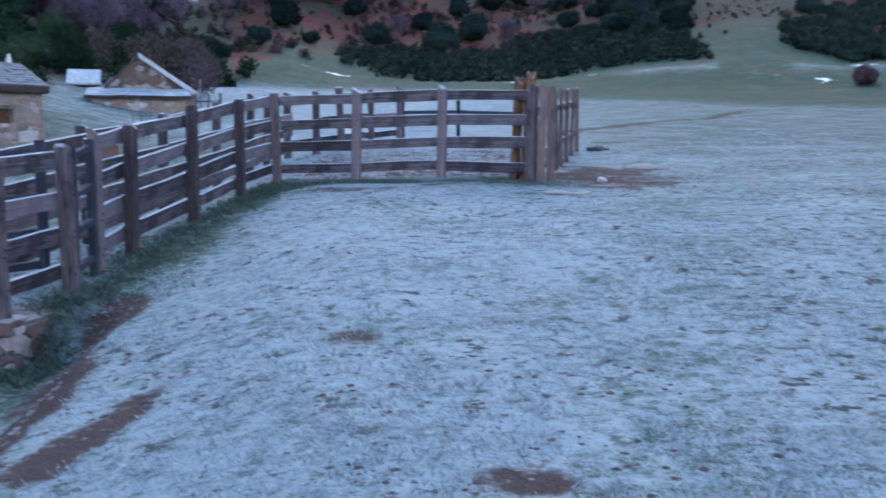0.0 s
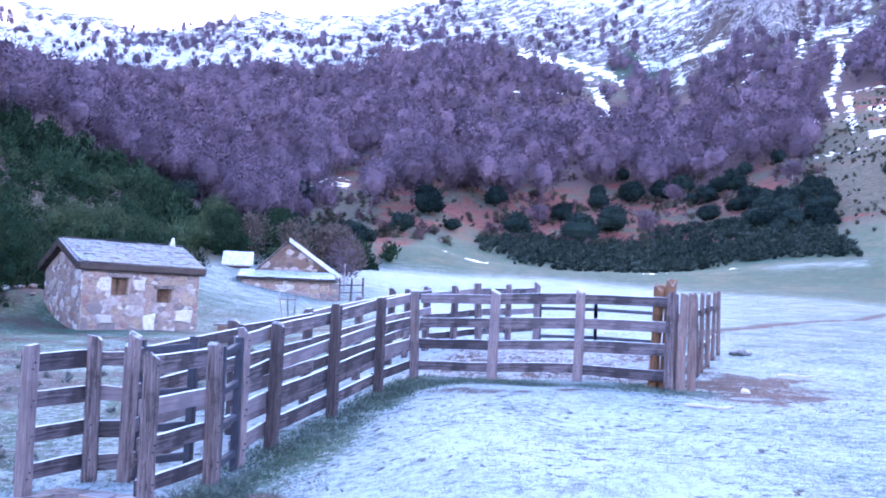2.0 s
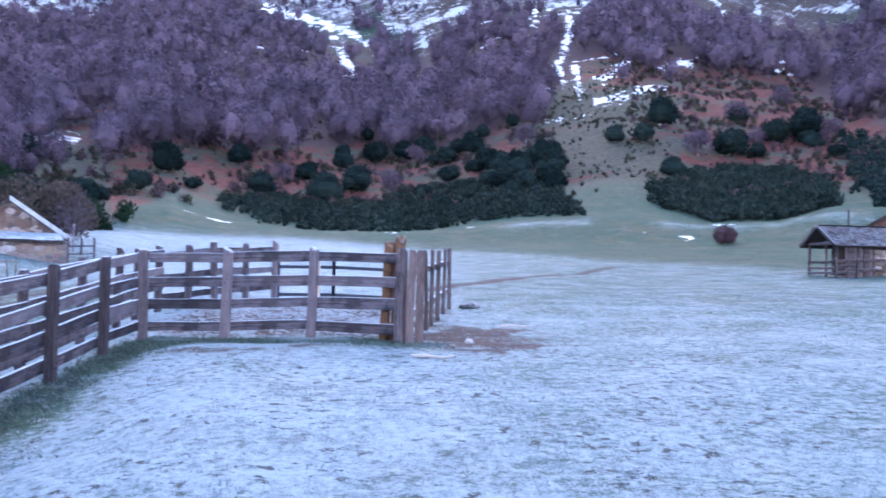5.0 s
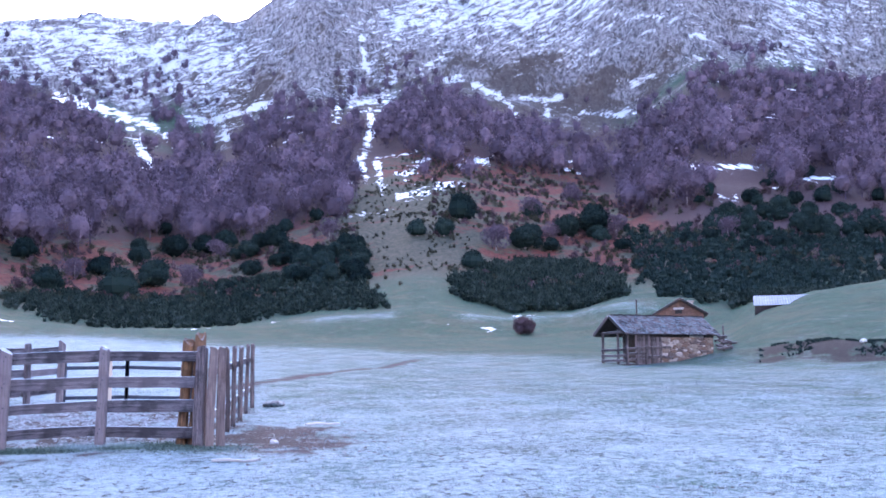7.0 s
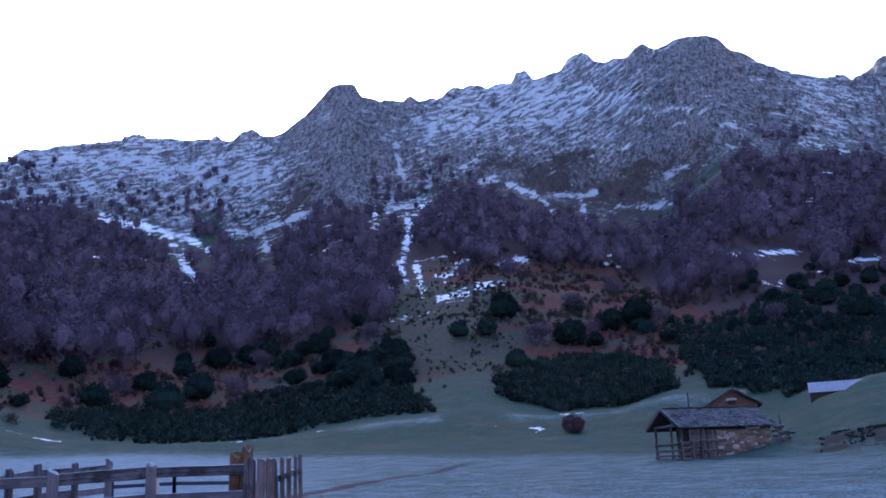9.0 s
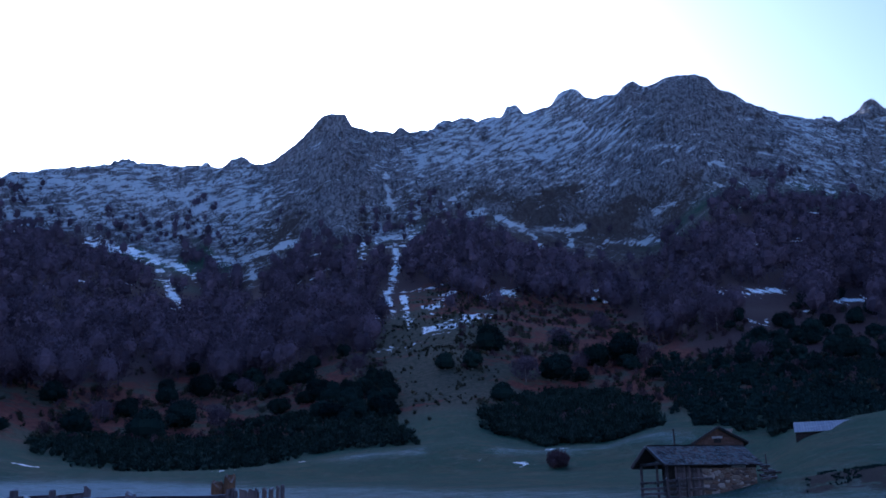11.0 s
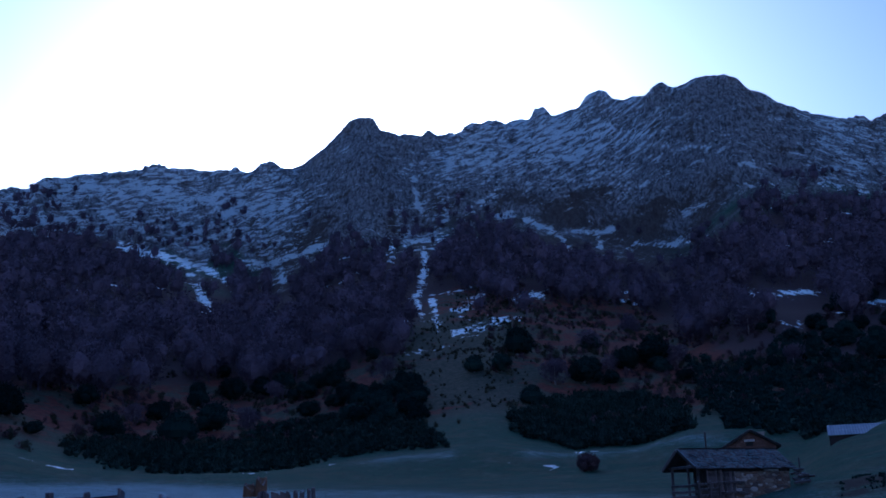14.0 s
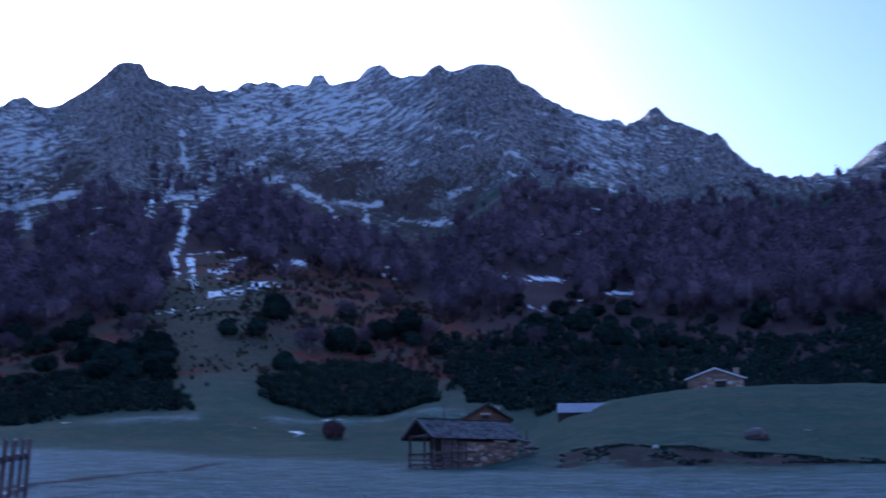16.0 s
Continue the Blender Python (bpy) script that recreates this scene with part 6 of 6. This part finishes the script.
gorse(-58, -29, 127, 230, 4200, lambda x, y, b, r, e: (e > np.interp(b, FOOT_B, FOOT_E) - 0.3) & (e < 8.6 + 3.0 * fbm(x / 14, y / 14, 3, 115)) & (b < -30.0 + 0.5 * (e - 6) + 0.8 * fbm(x / 8, y / 8, 2, 116)), (1.3, 3.2), "dark gorse heath behind the barns", M_HOLLY)
gorse(-58, -33, 104, 130, 900, lambda x, y, b, r, e: r > 118 + 8 * fbm(x / 9, y / 9, 2, 119), (1.0, 2.4), "dark gorse scrub behind the knoll")
gorse(-56, -36.5, 50, 60, 7500, lambda x, y, b, r, e: ((fbm(x / 1.2, y / 1.2, 3, 120) > 0.08) & (r + 2.5 * fbm(x / 6, y / 6, 3, 91) > 52.5) & (r + 2.5 * fbm(x / 6, y / 6, 3, 91) < 60)), (0.07, 0.22), "low dark heather on the scarred bank", M_HOLLY)
gorse(-27, 16, 150, 320, 2600, lambda x, y, b, r, e: (e > 5.0) & (e < 11) & (fbm(x / 12, y / 12, 3, 117) > 0.12), (0.6, 1.6), "scattered heath tufts between the trees", M_HEATH)
gorse(-20, -14.0, 138, 330, 1500, lambda x, y, b, r, e: (e > 6.2) & (fbm(x / 9, y / 9, 3, 118) > -0.05), (0.5, 1.5), "scattered heath tufts in the gully", M_HEATH)

# hollies
HOLLY = [tri_mesh("crown", bush(80 + i, 1500, 0.055, 0.95, 0.2, 15, 0.80, (9, 6), True), M_HOLLY) for i in range(5)]


def trunk_mesh(h, r, material):
    bm = bmesh.new()
    bm_prism(bm, [(math.cos(a) * r, math.sin(a) * r, -0.4) for a in [i * math.tau / 7 for i in range(7)]], [(math.cos(a) * r * 0.6, math.sin(a) * r * 0.6, h) for a in [i * math.tau / 7 for i in range(7)]])
    return mesh("trunk", bm, material, True)


HOLLY_TRUNK = trunk_mesh(0.5, 0.04, M_TRUNK)
HEATH_TRUNK = trunk_mesh(0.5, 0.03, M_DARKWOOD)


def holly(x, y, width, tall=1.0):
    base = thing("holly_tree", Matrix.Translation((x, y, high(x, y))), "rounded dark evergreen holly on the bracken slope", "holly tree", "hollies on the slope")
    sc = Matrix.Diagonal((width, width, width * tall, 1))
    put("crown", rng.choice(HOLLY), base, pose(0, 0, 0, 0, 0, rng.uniform(0, 360)) @ sc)
    put("trunk", HOLLY_TRUNK, base, sc)


HOLLIES = [(-27.8, 145.1, 3.8), (-27.7, 167.8, 5.6), (-21.6, 158.1, 2.8), (-17.9, 197.3, 4.6), (-11.7, 169.7, 4.6), (-4.2, 192.3, 4.7), (-0.9, 171.4, 6.4), (5.6, 183.4, 6.2), (2.9, 204.8, 4.8),
           (10.2, 215.9, 5.8), (17.1, 222.6, 5.2), (22.1, 227.6, 4.6), (57.5, 190.1, 4.0), (62.5, 187.4, 4.2), (71.4, 202.8, 7.0), (58.7, 160.0, 4.0), (77.6, 180.3, 6.2), (81.3, 186.4, 4.8), (96.9, 187.4, 7.4), (91.9, 189.6, 6.2)]
for hx, hy, hw in HOLLIES:
    holly(hx, hy, hw * 1.35, rng.uniform(0.85, 1.0))
for hx, hy, hw in [(-23.1, 145.5, 1.7), (95.0, 180.3, 4.8), (82.0, 177.4, 4.6), (130.2, 224.3, 3.9), (-34.9, 137.8, 4.2), (-30.4, 128.5, 3.9), (-44.2, 143.7, 4.1), (136.7, 235.7, 4.1), (19.2, 156.5, 2.4), (20.9, 151.6, 1.8)]:
    holly(hx, hy, hw * 1.05, rng.uniform(0.8, 0.95))
CLUSTER = [(25.5, 343.2, 4.8), (9.3, 242.3, 4.5), (20.8, 252.4, 3.5), (16.9, 224.3, 4.2), (22.9, 223.6, 4.2), (22.9, 184.9, 5.2), (24.5, 203.2, 5.7), (30.6, 207.5, 7.2), (27.9, 185.6, 4.1), (29.1, 161.7, 5.6), (33.3, 161.3, 4.6), (37.4, 162.6, 4.7), (38.3, 180.6, 5.2), (42.4, 175.6, 4.5), (31.8, 180.8, 4.0), (18.6, 155.6, 2.4), (21.1, 152.1, 2.0), (14.5, 144.3, 1.8), (17.7, 172.4, 2.1), (42.7, 223.1, 4.2), (36.6, 265.4, 4.2), (30.3, 183.5, 4.6), (2.9, 225.9, 4.2), (27.9, 210.8, 5.3), (36.2, 185.8, 4.1), (41.6, 188.0, 4.2), (22.1, 203.5, 3.8), (34.8, 218.9, 4.1), (36.3, 153.8, 3.4), (30.3, 157.9, 3.0),
           (121.6, 173.3, 4.1), (132.1, 179.7, 5.1), (130.1, 167.5, 4.9), (123.6, 163.9, 4.7), (138.4, 173.1, 4.3), (144.1, 170.7, 5.1), (121.1, 150.2, 5.2), (125.7, 148.7, 4.5), (110.4, 142.3, 4.5), (101.7, 138.8, 4.0), (111.6, 155.0, 4.4), (114.1, 134.8, 3.4), (97.8, 124.7, 3.0), (138.2, 158.8, 4.0), (189.7, 221.3, 5.6), (96.1, 141.1, 3.6), (118.9, 162.5, 4.3), (130.5, 159.2, 4.7), (122.3, 143.1, 4.0), (80.6, 185.8, 4.7), (93.4, 212.5, 6.2), (104.5, 202.5, 6.6), (96.5, 185.7, 4.8), (140.8, 242.7, 4.5), (60.0, 164.0, 4.0), (74.5, 212.6, 6.1), (64.3, 192.2, 3.9), (76.8, 180.2, 3.4), (110.6, 138.7, 4.1), (158.3, 204.6, 4.5)]
for hx, hy, hw in [(-54.9, 136.3, 4.7), (-45.6, 126.1, 4.3), (-46.7, 139.8, 3.1), (-58.5, 136.6, 3.2), (-76.1, 192.4, 4.4), (-63.6, 185.5, 3.5), (-56.7, 159.9, 3.0), (-46.5, 106.9, 2.9), (-50.1, 173.3, 3.4), (-45.5, 132.5, 3.5), (-48.0, 120.9, 2.6), (-40.9, 128.5, 3.2), (-54.8, 179.9, 4.2), (-42.8, 138.1, 2.7), (-33.3, 137.6, 2.7), (-30.2, 132.1, 2.2), (-67.5, 184.1, 3.7), (-50.5, 130.0, 3.6), (-52.0, 147.0, 3.8), (-43.0, 118.0, 3.0), (-39.0, 133.0, 3.0), (-60.0, 150.0, 4.2), (-47.0, 150.0, 3.6)]:
    holly(hx, hy, hw * 1.45, rng.uniform(0.85, 1.05))
# hollies grown together east of the gully mouth and above the barns
for hx, hy, hw in CLUSTER:
    holly(hx, hy, hw * 1.08, rng.uniform(0.85, 1.05))
for cx, cy, wx_, wy_, n in ((130, 168, 30, 30, 18), (34, 183, 9, 24, 16), (112, 150, 20, 24, 14), (180, 170, 30, 40, 22)):
    for i in range(n):
        hx, hy = cx + rng.uniform(-wx_, wx_), cy + rng.uniform(-wy_, wy_)
        holly(hx, hy, rng.uniform(3.0, 5.2), rng.uniform(0.8, 1.1))

# evergreen broom and tree heath on the spur
BROOM = [bush(120 + i, 680, 0.040, 1.0, 1.6, 6, 0.4, (6, 4)) for i in range(6)]
BROOM_FAR = [bush(140 + i, 120, 0.11, 0.85, 1.1, 3, 0.7, (5, 4)) for i in range(6)]
n = 7400
bx, by = -22 - 130 * G.uniform(0, 1, n) ** 1.1, G.uniform(14, 250, n)
d_ = -22 - bx
zz = land(bx, by)
br = np.hypot(bx, by)
bb = np.degrees(np.arctan2(-bx, by))
be = np.degrees(np.arctan2(zz, br))
top_ = np.interp(bb, [18, 21, 24, 28, 32, 36, 40, 44], [3.0, 3.6, 5.8, 7.6, 9.2, 11.2, 12.8, 13.8])
open_yard = (bb > 18.4) & (bb < 22.2) & (br > 44) & (br < 68)
ok = ~open_yard & (d_ > -0.6 + 1.5 * fbm(bx / 5, by / 5, 2, 131)) & (be < top_ + 0.5 * fbm(bx / 12, by / 12, 2, 133)) & (bb < 50)
nearb = ok & (br < 85)
farb = ok & (br >= 85) & (G.uniform(0, 1, n) < 0.8)
tone = fbm(bx / 7, by / 7, 2, 134) > 0.12
for sel, kinds, size, mat, word in ((nearb & ~tone, BROOM, (1.6, 3.4), M_BROOM, "dense dark green broom thicket on the spur"), (nearb & tone, BROOM, (1.8, 3.6), M_BROOM_LIGHT, "paler green broom thicket on the spur"), (farb, BROOM_FAR, (2.4, 4.4), M_BROOM, "dark green broom thicket high on the spur")):
    scatter("broom_thicket", kinds, bx[sel], by[sel], G.uniform(*size, sel.sum()), mat, word, "thicket", 0.15)
# low dark bushes that spill down to the hut's mound
n = 60
lx, ly = G.uniform(-24.2, -20.3, n), G.uniform(26.5, 37.5, n)
keep = (lx < -20.9 - 0.5 * fbm(lx / 2, ly / 2, 2, 135)) | (ly < 33.5)
scatter("broom_thicket", BROOM, lx[keep], ly[keep], G.uniform(0.7, 1.5, keep.sum()), M_BROOM, "low dark broom bushes beside the stone hut", "thicket", 0.15)
toe = np.array([(-18.9, 27.3), (-18.5, 26.9), (-19.4, 27.6), (-19.9, 28.6), (-20.4, 29.6), (-19.2, 28.2)])
scatter("broom_thicket", BROOM, toe[:, 0], toe[:, 1], G.uniform(0.5, 1.0, 6), M_BROOM, "small dark bushes at the thicket's toe", "thicket", 0.1)
TALL = [tri_mesh("crown", bush(160 + i, 6000, 0.034, 1.35, 1.9, 14, 0.5), M_BROOM_LIGHT if i % 2 else M_BROOM) for i in range(4)]
for i, (tx, ty, tw, th) in enumerate(((-24.5, 33.6, 3.4, 1.25), (-22.6, 29.0, 3.0, 1.2), (-25.2, 38.5, 3.2, 1.1), (-24.4, 43.2, 3.0, 1.0), (-26.0, 29.0, 3.4, 1.3), (-25.0, 48.5, 3.0, 0.95), (-22.0, 24.0, 3.0, 1.2), (-27.5, 65.0, 3.2, 0.8), (-26.4, 68.5, 3.2, 1.0), (-30.0, 76.0, 3.8, 1.1), (-25.0, 77.0, 3.6, 1.0), (-22.3, 31.6, 2.6, 1.15), (-21.6, 34.6, 2.2, 1.1))):
    base = thing("tree_heath", Matrix.Translation((tx, ty, high(tx, ty))), "tall feathery evergreen tree heath at the spur's foot", "shrub", "tall shrubs on the spur")
    sc = Matrix.Diagonal((tw, tw, tw * th, 1))
    put("crown", TALL[i % 4], base, pose(0, 0, 0, 0, 0, 70 * i) @ sc)
    put("trunk", HEATH_TRUNK, base, sc)
# bare beeches along the spur's crest
sx, sy = -22 - 260 * G.uniform(0.12, 1, 5200), G.uniform(40, 330, 5200)
sz = land(sx, sy)
sr = np.hypot(sx, sy)
sb_ = np.degrees(np.arctan2(-sx, sy))
se_ = np.degrees(np.arctan2(sz, sr))
ok = (se_ > np.interp(sb_, SPUR_B, SPUR_E) - 1.1) & (sb_ < 46) & (G.uniform(0, 1, 5200) < 0.45)
BEECH_CLOSE = [beech(50 + i, 620, 0.017, 0.45, (9, 6)) for i in range(4)]
for sel, kinds, word in ((ok & (sr < 125), BEECH_CLOSE, "bare purple-grey beeches along the spur's crest"), (ok & (sr >= 125), BEECH_NEAR, "bare purple-grey beeches higher along the spur's crest")):
    scatter("beech_wood", kinds, sx[sel], sy[sel], G.uniform(5.0, 8.0, sel.sum()), M_BEECH, word, "wood")


def bare_shrub(name, x, y, size, material, label, n=700, tall=1.0, brushy=False, fill=0, dome=False):
    tris = bush(int(abs(x) * 10), n * 2, 0.05, 0.9, 0.9, 12, fill, (9, 6), dome) if brushy else beech(int(abs(x) * 10), n, 0.014, 0)
    ob = thing(name, Matrix.Translation((x, y, high(x, y))), label, "shrub")
    put("crown", tri_mesh("crown", tris, material), ob, Matrix.Diagonal((size, size, size * tall, 1)))
    put("trunk", trunk_mesh(size * 0.5, size * 0.02, M_TRUNK), ob)
    return ob


bare_shrub("bare_bush", 43.0, 100.3, 3.3, M_PURPLE_TWIG, "lone purple leafless bush in the meadow", 1600, 0.95, True, 0.7, True)
bare_shrub("bare_tree", -25.0, 70.0, 4.0, M_BROWN_TWIG, "leafless grey-brown tree behind the ruined barn", 600, 1.0, True)
bare_shrub("bare_tree", -21.0, 70.0, 4.6, M_BROWN_TWIG, "leafless grey-brown tree beside the ruined barn", 800, 1.0, True)
bare_shrub("bare_tree", -18.6, 72.0, 5.6, M_BROWN_TWIG, "leafless pale brown tree beyond the ruined barn", 1300, 0.9, True)
bare_shrub("bare_tree", -16.0, 64.0, 3.6, M_BEECH, "slender leafless sapling by the stick fence", 300)
bare_shrub("bare_bush", -19.6, 29.0, 1.6, M_BROWN_TWIG, "small brown leafless bush below the spur", 300)

# leafless purple trees among the hollies, and low brush along the wood's foot
for px_, py_, pw in ((87.9, 190.6, 5.6), (70.4, 178.2, 8.1), (92.9, 212.3, 8.0), (121.1, 188.2, 9.4), (117.6, 240.2, 9.2), (108.4, 155.1, 5.8), (100.7, 184.4, 6.5), (12.0, 186.0, 6.5), (-8.5, 186.0, 6.0), (41.0, 200.0, 6.5), (19.0, 214.0, 7.0)):
    bare_shrub("bare_tree", px_, py_, pw * 0.95, M_BEECH, "low purple leafless tree among the hollies", 900, 0.85, True)
qx, qy, qb, qr, qe = spread(7500, -45, 24, 118, 330)
ok = (qe > np.interp(qb, FOOT_B, FOOT_E) + np.where(qb > 8, 0.4, 1.2)) & (qe < np.interp(qb, LOW_B, LOW_E) + 1.0) & (fbm(qx / 11, qy / 11, 3, 121) > -0.08) & (qx > -48 - 0.15 * qy) & (np.abs(qb + 15.5) > 2.2)
BRUSH = [bush(220 + i, 130, 0.10, 0.7, 0.8, 4, 0.5, (5, 4)) for i in range(4)]
half = G.uniform(0, 1, len(qx)) < 0.5
for sel, mat, word in ((ok & half, M_HEATH, "low olive and brown heath brush on the slope"), (ok & ~half, M_PURPLE_TWIG, "low purple leafless brush along the wood's foot")):
    scatter("brushwood", BRUSH, qx[sel], qy[sel], G.uniform(1.2, 3.0, sel.sum()), mat, word, "brush", 0.1)

# grass and clods in the near meadow
blades = []
for i in range(5):
    g5 = np.random.default_rng(200 + i)
    m5 = 8
    p5 = np.concatenate([g5.normal(size=(m5, 2)) * 0.05, np.zeros((m5, 1))], 1)
    d5 = np.concatenate([g5.normal(size=(m5, 2)) * 0.7, np.ones((m5, 1))], 1)
    d5 /= np.linalg.norm(d5, axis=1, keepdims=True)
    blades.append(slivers(p5, d5, g5.uniform(0.012, 0.034, m5), g5.uniform(0.004, 0.009, m5), unit(g5, m5)))
n = 30000
gb, gr = G.uniform(-60, 60, n), 2.2 + 30 * G.uniform(0, 1, n) ** 1.9
gx, gy = polar(gb, gr)
keep = (fbm(gx / 0.9, gy / 0.9, 3, 141) > -0.25) & ((np.abs(gx - bank_edge(gy) + 0.36) > 0.38) | (gy > 9.2)) & (np.hypot(gx - 0.42, gy - 3.52) > 0.25) & (near_line(gx, gy, -1.55, 5.6, -1.85, 4.2) > 0.2)
scatter("grass_tufts", blades, gx[keep], gy[keep], G.uniform(0.6, 1.5, keep.sum()), M_GRASS, "frosted short grass tufts", "grass")
t5 = G.uniform(0, 1, 5200)
fx = np.where(G.uniform(0, 1, 5200) < 0.5, -3.4 + 1.1 * t5, -2.6 + 4.2 * t5)
fy = np.where(fx < -2.5, 8.8 + 6.4 * t5, 15.1 - 1.0 * t5)
fx, fy = fx + G.normal(size=5200) * 0.24, fy - 0.1 + G.normal(size=5200) * 0.28
scatter("grass_tufts", blades, fx, fy, G.uniform(0.8, 2.2, 5200), M_GRASS_GREEN, "longer green grass along the fence foot", "grass")
# dark tussocks on the rough ground below the spur
TUSSOCK = [bush(260 + i, 26, 0.22, 0.5, 1.0, 2, 0.7, (5, 3)) for i in range(4)]
n = 2600
tx_, ty_ = G.uniform(-24, -5.5, n), G.uniform(8, 46, n)
keep = (fbm(tx_ / 1.6, ty_ / 1.1, 4, 99) > 0.10) & (np.hypot(tx_ + 16.5, ty_ - 33.0) > 4.6) & ((ty_ < 24) | (tx_ < -19))
scatter("tussocks", TUSSOCK, tx_[keep], ty_[keep], G.uniform(0.08, 0.24, keep.sum()), M_TUSSOCK, "dark frosted grass tussocks on rough ground", "grass", 0.1)
CLODS = []
for i in range(4):
    g6 = np.random.default_rng(300 + i)
    a6 = np.linspace(0, math.tau, 8)[:-1]
    rim = np.stack([np.cos(a6) * g6.uniform(0.7, 1.2, 7), np.sin(a6) * g6.uniform(0.7, 1.2, 7), np.full(7, -0.1)], 1)
    tip = np.array([g6.uniform(-0.2, 0.2), g6.uniform(-0.2, 0.2), g6.uniform(0.2, 0.4)])
    CLODS.append(np.stack([np.stack([rim[j], rim[(j + 1) % 7], tip]) for j in range(7)]))
n = 4600
cb, cr = G.uniform(-45, 42, n), 3.0 + 22 * G.uniform(0, 1, n)
cx, cy = polar(cb, cr)
keep = fbm(cx / 1.6, cy / 1.6, 3, 151) > 0.25
scatter("earth_clods", CLODS, cx[keep], cy[keep], G.uniform(0.010, 0.036, keep.sum()), M_CLOD, "small dark clods of earth and dung", "clods")
n = 420
ey = G.uniform(4.0, 8.8, n)
ex = np.where(G.uniform(0, 1, n) < 0.7, bank_edge(ey) - 0.36, -1.5 - 0.25 * (5.6 - ey)) + G.normal(size=n) * 0.14
keep = (ex < -2.0) | (ey < 5.7)
scatter("earth_clods", CLODS, ex[keep], ey[keep], G.uniform(0.012, 0.045, keep.sum()), M_CLOD, "loose brown clods of earth in the eroded bank", "clods")
n = 2600
px_, py_ = G.uniform(-3.2, 2.6, n), G.uniform(14.6, 22.5, n)
keep = (px_ > -3.1 + 0.05 * (py_ - 15)) & (px_ < 1.0 + 0.2 * (py_ - 14.5)) & (py_ > 15.3 - 0.2 * (px_ + 2.5))
scatter("mud_clods", CLODS, px_[keep], py_[keep], G.uniform(0.03, 0.085, keep.sum()), M_MUD, "trampled frozen mud clods dusted with frost in the pen", "clods")
n = 900
px_, py_ = 2.75 + G.normal(size=n) * 0.8, 15.1 + G.normal(size=n) * 1.5
scatter("earth_clods", CLODS, px_, py_, G.uniform(0.012, 0.04, n), M_CLOD, "dark trodden clods beside the plank fence", "clods")
n = 900
px_, py_ = -3.36 + G.normal(size=n) * 0.10, G.uniform(7.5, 9.3, n)
scatter("grass_tufts", blades, px_, py_, G.uniform(1.4, 3.2, n), M_GRASS_GREEN, "shaggy frosted grass beside the stone ramp", "grass")
